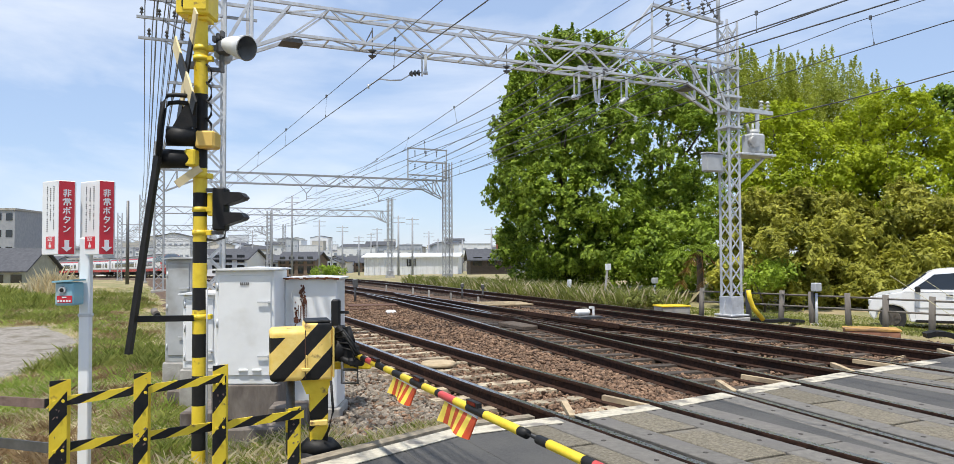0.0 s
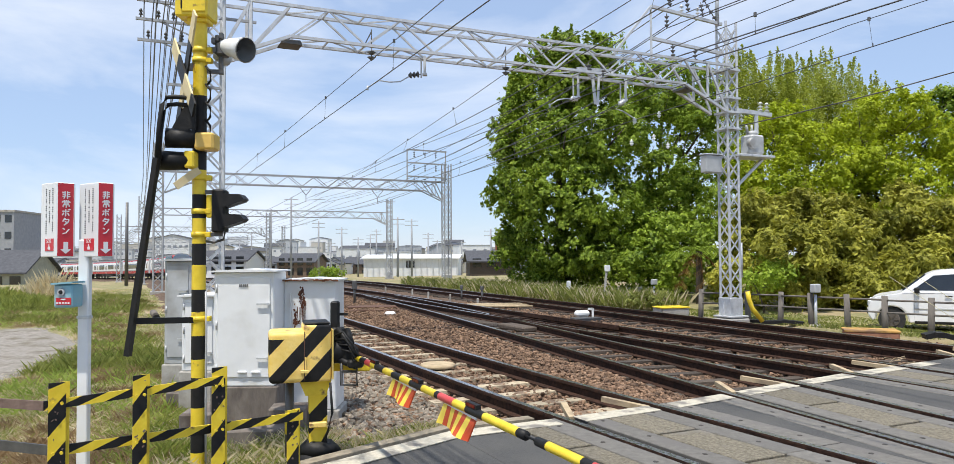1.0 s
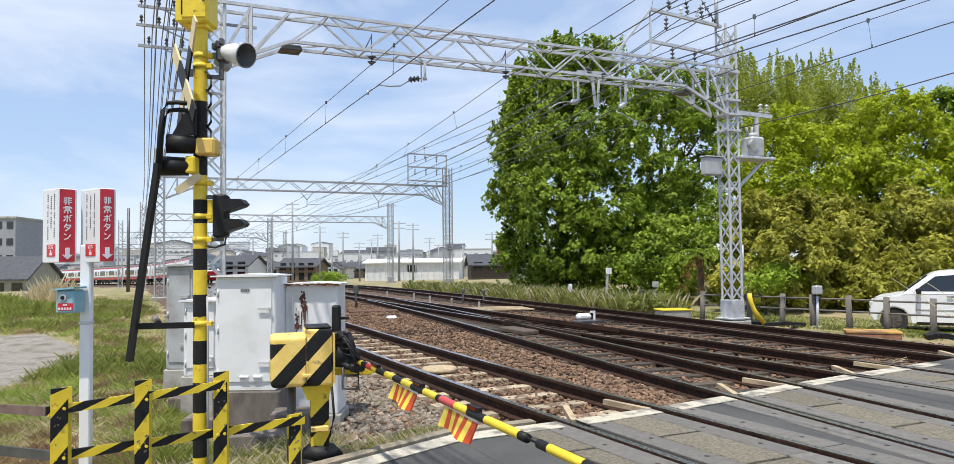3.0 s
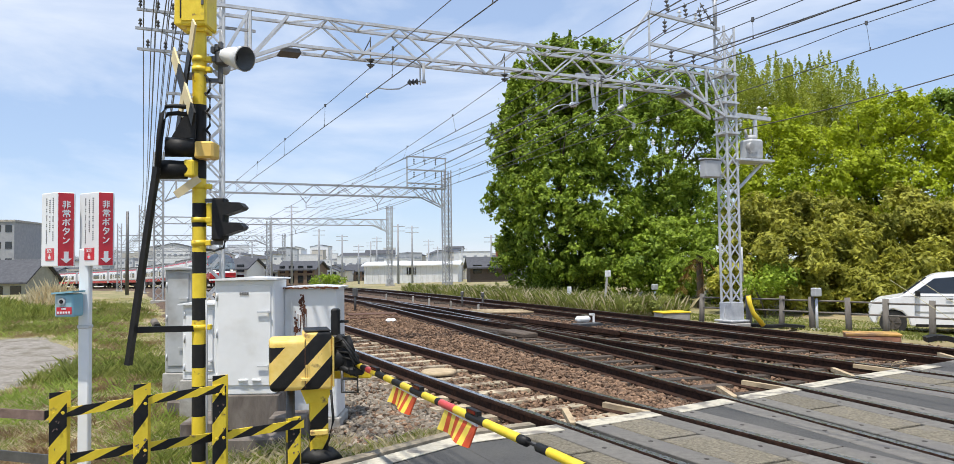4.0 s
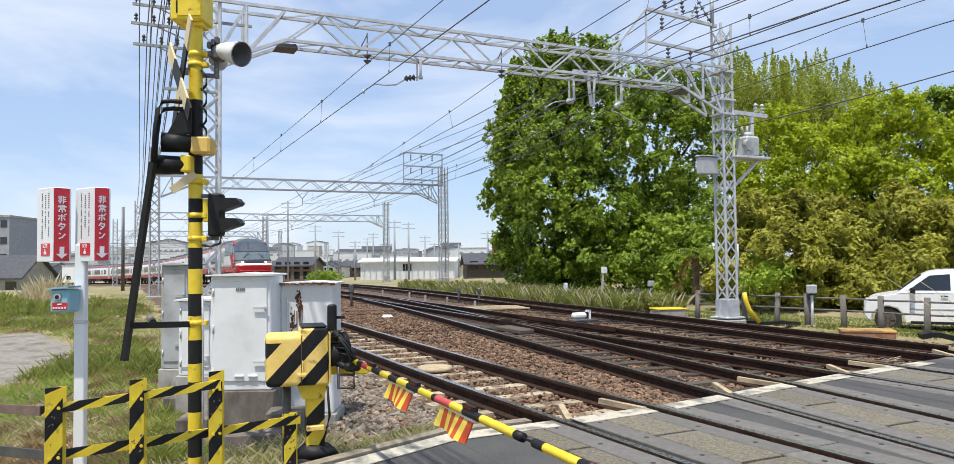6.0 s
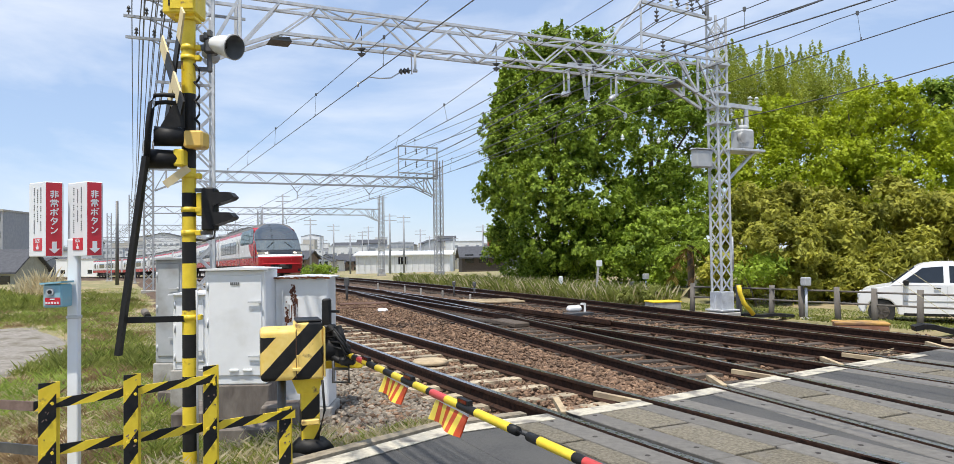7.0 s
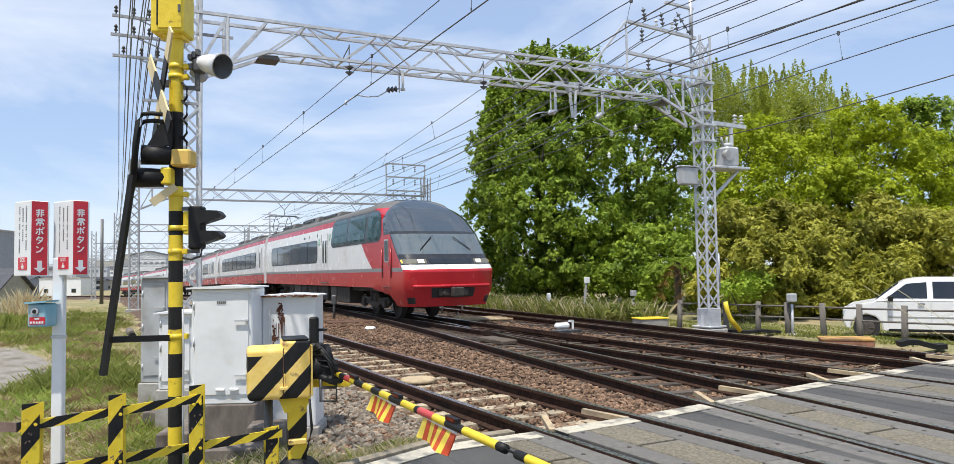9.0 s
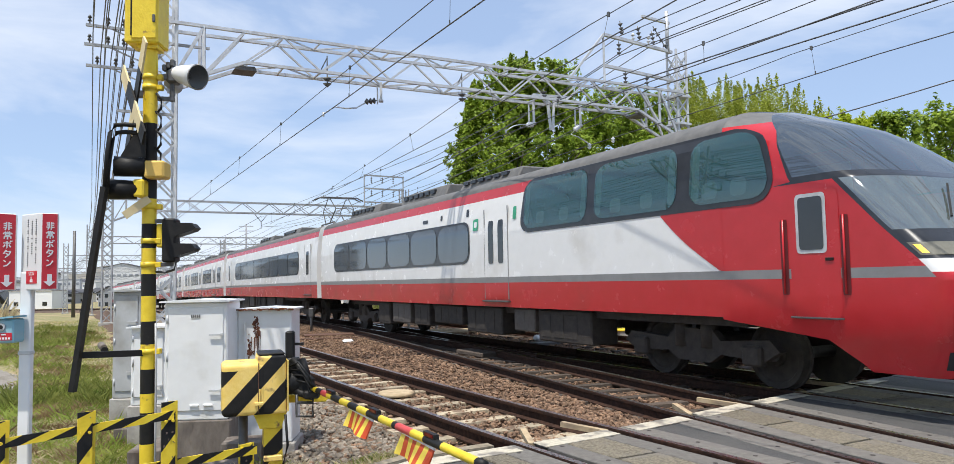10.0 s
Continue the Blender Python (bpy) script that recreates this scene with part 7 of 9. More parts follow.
        bm = bmesh.new()
        xc = (x0 + x1) / 2
        prism(bm, [(xc - 0.004, z0 + 0.073), (xc + 0.004, z0 + 0.073), (xc + 0.004, z0 + 0.06), (xc + 0.014, z0 + 0.058), (xc + 0.014, z0 + 0.042), (xc - 0.01, z0 + 0.042), (xc - 0.014, z0 + 0.055), (xc - 0.004, z0 + 0.06)], 0.0015, 0.003, m=Fl)
        bmesh.ops.recalc_face_normals(bm, faces=bm.faces)
        part("push_mark", bm, M_SIGNWHITE, s)
    # blue button box with a hood
    bm = bmesh.new()
    box(bm, (-2.32, 4.19, 1.25), (0.105, 0.115, 0.13), Matrix.Rotation(0.0, 3, "Z"), 0.008)
    b = part("button_box", bm, M_BLUEBOX, e, "light blue emergency button box")
    bm = bmesh.new()
    prism(bm, [(-0.06, -0.004), (0.06, 0.004), (0.06, 0.014), (-0.06, 0.006)], -0.075, 0.06, m=Matrix.Translation((-2.32, 4.19, 1.318)))
    bmesh.ops.recalc_face_normals(bm, faces=bm.faces)
    part("hood", bm, M_BLUEBOX, b)
    R = Matrix.Translation((-2.32, 4.197, 1.25)) @ Matrix.Diagonal((0.85, 0.98, 0.9, 1))
    bm = bmesh.new()
    rod(bm, R @ Vector((-0.01, -0.065, 0.025)), R @ Vector((-0.01, -0.075, 0.025)), 0.022, 0.02, 16)
    part("button_ring", bm, M_GREY, b)
    bm = bmesh.new()
    rod(bm, R @ Vector((-0.01, -0.074, 0.025)), R @ Vector((-0.01, -0.08, 0.025)), 0.012, 0.01, 12)
    part("button", bm, M_BLACK, b)
    bm = bmesh.new()
    prism(bm, [(-0.045, -0.055), (0.055, -0.055), (0.055, -0.01), (-0.045, -0.01)], -0.0665, -0.068, m=R)
    bmesh.ops.recalc_face_normals(bm, faces=bm.faces)
    lab = part("label_plate", bm, M_SIGNRED, b, "small red label with white print")
    bm = bmesh.new()
    for k in range(5):
        box(bm, R @ Vector((-0.034 + 0.0185 * k, -0.0695, -0.043)), (0.012, 0.002, 0.013), R.to_3x3())
    box(bm, R @ Vector((0.004, -0.0695, -0.02)), (0.03, 0.002, 0.008), R.to_3x3())
    part("print_bar", bm, M_SIGNWHITE, lab)


emergency_post()


# ---- plants ----
def leaf_mesh(name, mat, P, N, size, rnd, long=1.0, parent=None, label=""):
    """Small bent leaves, four corners each, at points P turned by normals N."""
    n = len(P)
    N = N / (np.linalg.norm(N, axis=1, keepdims=True) + 1e-9)
    a = rnd.normal(size=(n, 3))
    T = np.cross(N, a)
    T /= np.linalg.norm(T, axis=1, keepdims=True) + 1e-9
    B = np.cross(N, T)
    s = (size * rnd.uniform(0.6, 1.35, (n, 1)))
    V = np.empty((n, 4, 3))
    V[:, 0] = P - T * s * long
    V[:, 1] = P + B * s * 0.62 + N * s * 0.12
    V[:, 2] = P + T * s * long
    V[:, 3] = P - B * s * 0.62 + N * s * 0.12
    F = np.arange(n * 4).reshape(n, 4)
    me = bpy.data.meshes.new(name)
    me.vertices.add(n * 4)
    me.vertices.foreach_set("co", V.ravel())
    me.loops.add(n * 4)
    me.loops.foreach_set("vertex_index", F.ravel())
    me.polygons.add(n)
    me.polygons.foreach_set("loop_start", np.arange(0, n * 4, 4))
    me.materials.append(mat)
    me.update(calc_edges=True)
    ob = new(name, me)
    if parent:
        ob.parent = parent
    if label:
        ob["label"] = label
    return ob


def lobes_points(lobes, per_m2, rnd, clump=0.33):
    """Leaf places on sprays that cover small puffs, which in turn cover each lobe (centre, radii)."""
    P, N = [], []
    for c, r in lobes:
        c, r = np.array(c, float), np.array(r, float)
        area = 4 * math.pi * ((r[0] * r[1]) ** 1.6 / 3 + (r[0] * r[2]) ** 1.6 / 3 + (r[1] * r[2]) ** 1.6 / 3) ** (1 / 1.6)
        # puffs over the lobe
        n = int(min(26, max(5, area * 0.75)))
        e = rnd.normal(size=(n, 3))
        e /= np.linalg.norm(e, axis=1, keepdims=True)
        C0 = c + e * r * rnd.uniform(0.55, 0.95, (n, 1))
        R0 = 0.4 * r.mean() * rnd.uniform(0.65, 1.25, (n, 1)) * np.array((1.1, 1.1, 0.8))
        # sprays over the puffs, most on their upper side
        k = max(14, int(area * 8.5))
        g = rnd.randint(n, size=k)
        d = rnd.normal(size=(k, 3)) + np.array((0, 0, 0.55)) + e[g] * 0.5
        d /= np.linalg.norm(d, axis=1, keepdims=True)
        C = C0[g] + d * R0[g] * rnd.uniform(0.7, 1.08, (k, 1))
        m = max(8, int(per_m2 * 1.2 / 8.5))
        out = d * (1, 1, 0.5) * 0.6 + np.array((0, 0, 0.4)) + rnd.normal(size=(k, 3)) * 0.3
        t = rnd.rand(k, m, 1) ** 0.8
        L = clump * rnd.uniform(0.7, 1.7, (k, 1, 1))
        off = out[:, None, :] * t * L + rnd.normal(size=(k, m, 3)) * clump * 0.45 * (1.15 - t)
        P.append((C[:, None, :] + off).reshape(-1, 3))
        nn = d[:, None, :] * 1.1 + np.array((0, 0, 0.35)) + rnd.normal(size=(k, m, 3)) * 0.42
        N.append(nn.reshape(-1, 3))
    return np.concatenate(P), np.concatenate(N)


def shoots_points(shoots, per_m, rnd, spread=0.3):
    """Leaves along upright tapering shoots (foot, tip)."""
    P, N = [], []
    for a, b in shoots:
        a, b = np.array(a, float), np.array(b, float)
        L = np.linalg.norm(b - a)
        k = int(per_m * L)
        t = rnd.rand(k, 1) ** 0.85
        o = rnd.normal(size=(k, 3)) * spread * (1.05 - t)
        P.append(a + (b - a) * t + o)
        N.append(o + (0, 0, 0.5) + rnd.normal(size=(k, 3)) * 0.4)
    return np.concatenate(P), np.concatenate(N)


def tree(label, base, height, trunk_r, lobes, mat, seed, per_m2=120, leaf=0.11, shoots=(), category="tree", long=1.0, clump=0.33, limbs=9, shoot_n=130, shoot_w=0.3, group="trees beside the railway"):
    rnd = np.random.RandomState(seed)
    t = thing("tree", label, category, group=group)
    bm = bmesh.new()
    b = Vector(base)
    tip = b + Vector((rnd.uniform(-0.3, 0.3), rnd.uniform(-0.3, 0.3), height * 0.8))
    mid = b + (tip - b) * 0.5 + Vector((rnd.uniform(-0.2, 0.2), rnd.uniform(-0.2, 0.2), 0))
    tube(bm, [b - Vector((0, 0, 0.4)), b + Vector((0, 0, 0.3)), b + (mid - b) * 0.5, mid, mid + (tip - mid) * 0.5, tip], [trunk_r * 1.4, trunk_r * 1.1, trunk_r, trunk_r * 0.8, trunk_r * 0.5, trunk_r * 0.15], 8)
    part("trunk", bm, M_BARK, t)
    for k, (c, r) in enumerate(lobes[:limbs]):
        c = Vector(c)
        s = b + (tip - b) * min(0.75, max(0.18, (c.z - b.z) / height * 0.65))
        bm = bmesh.new()
        m = s + (c - s) * 0.5 + Vector((rnd.uniform(-0.3, 0.3), rnd.uniform(-0.3, 0.3), rnd.uniform(0.0, 0.4)))
        tube(bm, [s, m, c, c + (c - m) * 0.5], [trunk_r * 0.45, trunk_r * 0.3, trunk_r * 0.16, trunk_r * 0.05], 6)
        for q in range(5):
            e = c + Vector((rnd.uniform(-1, 1) * r[0], rnd.uniform(-1, 1) * r[1], rnd.uniform(-0.6, 0.9) * r[2]))
            tube(bm, [m + (c - m) * rnd.uniform(0.2, 1), (m + e) / 2 + Vector((0, 0, 0.2)), e], [trunk_r * 0.14, trunk_r * 0.09, trunk_r * 0.03], 5)
        part("limb", bm, M_BARK, t)
    P, N = lobes_points(lobes, per_m2, rnd, clump)
    if len(shoots):
        P2, N2 = shoots_points(shoots, shoot_n, rnd, shoot_w)
        P, N = np.concatenate((P, P2)), np.concatenate((N, N2))
    ob = leaf_mesh("crown", mat, P, N, leaf, rnd, long, t)
    ob["kind"] = "stuff"
    return t


def px(x, y, d):
    """A place d ahead of the camera by its bearing in the opening view (x, y in thousandths of the half width)."""
    tx = (x - 784.0) / 1207.0
    tz = (416.5 - y) / 1207.0
    return (tx * d, d, EYE + tz * d)


def lobe(x, y, d, rx, rz, ry=None):
    k = d / 1207.0
    return (px(x, y, d), (rx * k, (ry or rx) * k, rz * k))


M_DEADFROND = leafy("dead_frond", (0.14, 0.07, 0.02), (0.34, 0.19, 0.06))


def woods():
    r = random.Random(11)
    # the large dark tree
    d = 36.0
    L = [lobe(930, 95, d, 45, 42), lobe(978, 98, d, 42, 40), lobe(952, 130, d, 62, 55), lobe(900, 165, d, 60, 60), lobe(1010, 160, d, 62, 60), lobe(865, 240, d - 1, 52, 62), lobe(930, 235, d - 2, 75, 60), lobe(1005, 235, d - 2, 60, 55),
         lobe(850, 320, d - 1, 42, 60), lobe(905, 330, d - 2.5, 60, 62), lobe(980, 330, d - 2.5, 65, 60), lobe(845, 395, d, 40, 50), lobe(900, 410, d - 2, 55, 50), lobe(965, 415, d - 2, 60, 50),
         lobe(1130, 165, d + 2, 60, 45), lobe(1090, 300, d - 1, 60, 50), lobe(1040, 400, d - 2.5, 60, 55)]
    sh = []
    for k in range(46):
        x = r.uniform(822, 1035)
        top = np.interp(x, (815, 850, 890, 940, 980, 1040), (190, 112, 70, 52, 75, 140)) + r.uniform(-20, 25)
        a = px(x + r.uniform(-6, 6), top + 75, d + r.uniform(-1.5, 1.5))
        sh.append((a, px(x, top - 6, a[1])))
    for k in range(30):
        y = r.uniform(130, 430)
        x0 = np.interp(y, (120, 200, 300, 430), (852, 832, 822, 842))
        a = px(x0 + 30, y + 14, d + r.uniform(-1, 1))
        sh.append((a, px(x0 - r.uniform(2, 12), y - 16, a[1])))
    tree("tall dense dark green broadleaf tree beside the tracks", (4.4, 36.5, ground_z(4.4, 36.5)), 11.5, 0.34, L, M_LEAFDARK, 1, 260, 0.078, sh, clump=0.25, shoot_n=260, shoot_w=0.22)
    L = [lobe(1095, 150, 38, 55, 50), lobe(1150, 170, 38, 50, 45), lobe(1045, 215, 36, 45, 40), lobe(1145, 230, 37, 45, 40), lobe(1065, 340, 35, 45, 40), lobe(1140, 345, 36, 50, 50), lobe(1110, 430, 34, 60, 45), lobe(1185, 260, 37, 30, 55)]
    tree("green broadleaf tree with open crown and bare inner branches", (9.4, 37.5, ground_z(9.4, 37.5)), 9.5, 0.26, L, M_LEAFMID, 2, 150, 0.078, clump=0.27)
    # light feathery tree behind
    d = 44.0
    sh = []
    for k in range(210):
        x = r.uniform(1195, 1455)
        top = np.interp(x, (1200, 1240, 1300, 1360, 1400, 1450), (100, 92, 100, 92, 108, 140)) + 85 * r.random() ** 2 - 12
        dd = d + r.uniform(-3, 3)
        sh.append((px(x + r.uniform(-26, 26), top + r.uniform(50, 130), dd), px(x + r.uniform(-16, 16), top + r.uniform(-16, 22), dd)))
    L = [lobe(1250, 190, d, 50, 60), lobe(1320, 200, d, 60, 60), lobe(1390, 200, d, 50, 55), lobe(1300, 260, d, 90, 60), lobe(1420, 260, d, 60, 60)]
    tree("tall feathery pale green tree behind the others", (20.0, 44.0, ground_z(20, 44)), 11.0, 0.25, L, M_LEAFPALE, 3, 110, 0.055, sh, clump=0.4, shoot_n=115, shoot_w=0.34)
    # bright maples
    d = 31.0
    L = [lobe(1480, 190, d, 55, 40), lobe(1420, 215, d, 50, 42), lobe(1535, 225, d, 50, 45), lobe(1395, 275, d - 1, 50, 45), lobe(1460, 275, d - 1.5, 55, 45), lobe(1530, 300, d - 1, 55, 50), lobe(1590, 260, d, 50, 55), lobe(1640, 300, d, 50, 60), lobe(1440, 340, d - 1, 60, 45), lobe(1390, 355, d, 55, 45), lobe(1500, 370, d, 60, 45), lobe(1570, 370, d, 60, 50)]
    tree("bright yellow-green maple in fresh leaf", (17.0, 31.0, ground_z(17, 31)), 6.6, 0.2, L, M_LEAFBRIGHT, 4, 260, 0.068, clump=0.28)
    L = [lobe(1275, 215, d + 1, 45, 40), lobe(1320, 245, d, 50, 40), lobe(1250, 275, d, 40, 45), lobe(1300, 310, d - 1, 55, 45), lobe(1365, 315, d - 1, 45, 40), lobe(1240, 345, d, 35, 45), lobe(1320, 370, d, 50, 40), lobe(1265, 390, d, 45, 40)]
    tree("bright yellow-green maple in fresh leaf", (13.2, 31.5, ground_z(13.2, 31.5)), 6.0, 0.18, L, M_LEAFBRIGHT, 5, 260, 0.068, clump=0.28)
    L = [lobe(1560, 185, 36, 30, 40), lobe(1600, 210, 36, 50, 60), lobe(1680, 200, 36, 60, 80), lobe(1650, 330, 33, 60, 70)]
    tree("dark green tree at the edge of the wood", (24.0, 36.0, ground_z(24, 36)), 7.5, 0.22, L, M_LEAFDARK, 6, 110, 0.11)
    # undergrowth
    L = [lobe(1050, 385, 34, 40, 38), lobe(1130, 395, 33, 40, 36), lobe(1185, 450, 31, 30, 36), lobe(1172, 375, 33, 30, 34), lobe(1000, 405, 35, 42, 34), lobe(1085, 365, 35, 36, 32), lobe(1030, 410, 34, 36, 30), lobe(1160, 345, 34, 34, 34), lobe(1010, 445, 33, 45, 35), lobe(1070, 440, 32, 45, 40), lobe(1125, 455, 31, 45, 38), lobe(1165, 420, 32, 35, 45), lobe(1090, 390, 33, 45, 35), lobe(880, 455, 36, 45, 25), lobe(940, 455, 35, 50, 28)]
    tree("leafy undergrowth at the foot of the trees", (8.4, 33.0, ground_z(8.4, 33)), 2.2, 0.06, L, M_LEAFDARK, 7, 190, 0.075, category="bush")
    L = []
    for k in range(26):
        x = 1225 + 16.5 * k + r.uniform(-8, 8)
        L.append(lobe(x, r.uniform(380, 475), r.uniform(24.5, 27.5), r.uniform(38, 60), r.uniform(28, 42)))
    for k in range(12):
        x = 1240 + 36 * k
        L.append(lobe(x, r.uniform(345, 385), r.uniform(26, 28), r.uniform(35, 50), r.uniform(30, 40)))
    L += [lobe(1318, 385, 27.5, 40, 36), lobe(1262, 388, 27.5, 34, 32), lobe(1290, 360, 28, 40, 34)]
    for k in range(16):
        L.append(lobe(1318 + 9 * k, r.uniform(448, 482), r.uniform(24.6, 26.2), r.uniform(30, 42), r.uniform(22, 32)))
    tree("olive-yellow bamboo thicket along the road", (13.0, 27.5, ground_z(13, 27.5)), 3.0, 0.05, L, M_LEAFOLIVE, 8, 240, 0.058, category="bamboo", long=1.7, clump=0.24, limbs=14)
    L = [lobe(1262, 470, 23.5, 22, 22), lobe(1240, 455, 24, 22, 26), lobe(1290, 445, 24.5, 26, 24)]
    tree("small bright green shrub behind the fence", (9.3, 23.8, ground_z(9.3, 23.8)), 1.2, 0.03, L, M_LEAFMID, 9, 230, 0.06, category="bush", limbs=2)
    # palm by the mast
    p = thing("tree", "small palm with dead brown fronds among the bushes", "palm")
    bm = bmesh.new()
    b = Vector(px(1150, 470, 29.0))
    rod(bm, (b.x, b.y, -0.6), (b.x, b.y, 1.6), 0.14, 0.12, 10)
    part("trunk", bm, M_BARK, p)
    for k in range(16):
        a = k * 2.4
        up = 0.9 if k < 12 else -0.5
        bm = bmesh.new()
        pts = [Vector((b.x, b.y, 1.6)) + Vector((math.cos(a), math.sin(a), 0)) * (0.25 * q) + Vector((0, 0, up * 0.22 * q - 0.055 * q * q)) for q in range(5)]
        for q in range(1, 5):
            for s in (-1, 1):
                c = pts[q]
                n = Vector((-math.sin(a), math.cos(a), 0)) * s
                dd = (pts[q] - pts[q - 1]).normalized()
                for w in range(3):
                    e = c - dd * 0.08 * w
                    bar(bm, e, e + n * 0.3 + dd * 0.16 - Vector((0, 0, 0.08)), 0.03, 0.006)
        tube(bm, pts, 0.012, 4)
        part("frond", bm, M_LEAFDARK if k < 12 else M_DEADFROND, p, "" if k < 12 else "dead brown frond")


woods()


def blades(name, label, mat, count, area, hgt, seed, wid=0.012, ground=None, lean=0.6):
    rnd = np.random.RandomState(seed)
    P = np.empty((count, 4, 3))
    k = 0
    while k < count:
        x, y, h = area(rnd)
        z = (ground or ground_z)(x, y) - 0.03
        a = rnd.uniform(0, 6.28)
        hh = hgt * h * rnd.uniform(0.5, 1.3)
        w = wid * rnd.uniform(0.7, 1.4) * (1 + y / 22)
        lx, ly = rnd.normal(0, lean, 2) * hh
        cx, cy = math.cos(a) * w, math.sin(a) * w
        P[k] = ((x - cx, y - cy, z), (x + cx, y + cy, z), (x + lx * 0.4 + cx * 0.7, y + ly * 0.4 + cy * 0.7, z + hh * 0.6), (x + lx, y + ly, z + hh))
        k += 1
    me = bpy.data.meshes.new(name)
    me.vertices.add(count * 4)
    me.vertices.foreach_set("co", P.ravel())
    me.loops.add(count * 4)
    me.loops.foreach_set("vertex_index", np.arange(count * 4))
    me.polygons.add(count)
    me.polygons.foreach_set("loop_start", np.arange(0, count * 4, 4))
    me.materials.append(mat)
    me.update(calc_edges=True)
    tagged(new(name, me), label, "grass", kind="stuff")


PATH = [(-7.2, 7.0), (-8.3, 10.5), (-9.1, 13.6), (-10.4, 15.9), (-13.5, 17.0), (-21.0, 17.5)]


def path_near(x, y):
    best = 9.0
    for a, b in zip(PATH, PATH[1:]):
        dx, dy = b[0] - a[0], b[1] - a[1]
        t = max(0, min(1, ((x - a[0]) * dx + (y - a[1]) * dy) / (dx * dx + dy * dy)))
        best = min(best, math.hypot(x - a[0] - t * dx, y - a[1] - t * dy))
    return best


def _field(rnd):
    while True:
        y = 3.6 + 42 * rnd.rand() ** 2.2
        x = -y * 0.75 + rnd.rand() * (y * 0.75 - 0.6)
        s, v = sv(x, y)
        bare = noise.noise(Vector((x * 0.18 + 5, y * 0.18, 0))) + 0.5 * noise.noise(Vector((x * 0.7, y * 0.7, 7)))
        if v > 0.9 or path_near(x, y) < 1.25 + 0.4 * bare + 0.25 * rnd.rand():
            continue
        if bare < 0.0 and rnd.rand() < 0.82:
            continue
        return x, y, 0.55 + 0.7 * max(0, bare + 0.3)


def _verge(rnd):
    v = -0.6 + 3.3 * rnd.rand()
    s = u_edge(v) + 0.13 + 1.1 * rnd.rand() ** 2.0 * (1.2 if v < 1.6 else 0.55)
    p = at_line(s, v)
    return p.x, p.y, 0.5 + 0.6 * rnd.rand()


def _verge_z(x, y):
    return -0.13


def _weeds(rnd):
    s = 19 + 22 * rnd.rand()
    v = 14.2 + 2.4 * rnd.rand()
    p = at_line(s, v)
    return p.x, p.y, 0.6 + 0.8 * rnd.rand()


def _lawn(rnd):
    s = 9.5 + 9 * rnd.rand()
    v = 14.6 + 5 * rnd.rand()
    p = at_line(s, v)
    return p.x, p.y, 0.4


blades("field_grass", "uneven green grass in the field beside the tracks", M_GRASSBLADE, 66000, _field, 0.085, 1, 0.0022)
blades("dry_field_grass", "dry straw-coloured grass among the green", M_DRYGRASS, 66000, _field, 0.085, 2, 0.002)
blades("verge_grass", "sparse dry weeds at the edge of the crossing", M_DRYGRASS, 8000, _verge, 0.1, 3, 0.0016, _verge_z)
blades("verge_weeds", "sparse green weeds at the edge of the crossing", M_GRASSBLADE, 8500, _verge, 0.09, 4, 0.0018, _verge_z)
blades("trackside_weeds", "tall weeds between the far track and the trees", M_DRYGRASS, 7000, _weeds, 0.42, 5, 0.0011, lean=0.3)
blades("trackside_grass", "tall green weeds between the far track and the trees", M_WEED, 20000, _weeds, 0.4, 6, 0.0014, lean=0.4)
def _weed_clumps():
    r = random.Random(77)
    L = []
    for k in range(130):
        p = at_line(19 + 22 * r.random(), 14.5 + 2.2 * r.random())
        q = r.uniform(0.12, 0.34)
        L.append(((p.x, p.y, ground_z(p.x, p.y) + q * 0.5), (q * 1.3, q * 1.3, q)))
    tree("broad-leaved weeds between the far track and the trees", at_line(30, 15.5, -0.6), 0.6, 0.02, L, M_WEED, 78, 300, 0.045, category="bush", limbs=2, clump=0.14, group="")


_weed_clumps()
blades("road_verge_lawn", "short uneven grass by the fence", M_WEED, 15000, _lawn, 0.19, 7, 0.006)


def tuft(name, label, mat, c, r, h, n, seed, w=0.012, lean=0.5):
    def area(rnd):
        a, q = rnd.uniform(0, 6.28), r * math.sqrt(rnd.rand())
        return c[0] + math.cos(a) * q, c[1] + math.sin(a) * q, 1.25 - 0.6 * q / r
    blades(name, label, mat, n, area, h, seed, w, lean=lean)


tuft("pampas_tuft", "tall dry straw-coloured grass clump in the field", M_DRYGRASS, (-17.6, 30.5), 1.0, 1.0, 1600, 21, 0.006, 0.22)
tuft("weed_clump", "dense green weeds near the house", M_GRASSBLADE, (-19.5, 29.5), 1.6, 0.6, 3200, 22, 0.008, 0.35)
tuft("weed_clump", "dense green weeds near the house", M_GRASSBLADE, (-16.4, 27.0), 1.3, 0.4, 2200, 23, 0.008, 0.35)
tuft("weed_clump", "dense green weeds near the signal post", M_GRASSBLADE, (-2.65, 6.3), 0.45, 0.14, 1500, 24, 0.0022)
tuft("weed_clump", "dense green weeds near the signal post", M_GRASSBLADE, (-3.2, 7.4), 0.6, 0.13, 1700, 25, 0.0022)


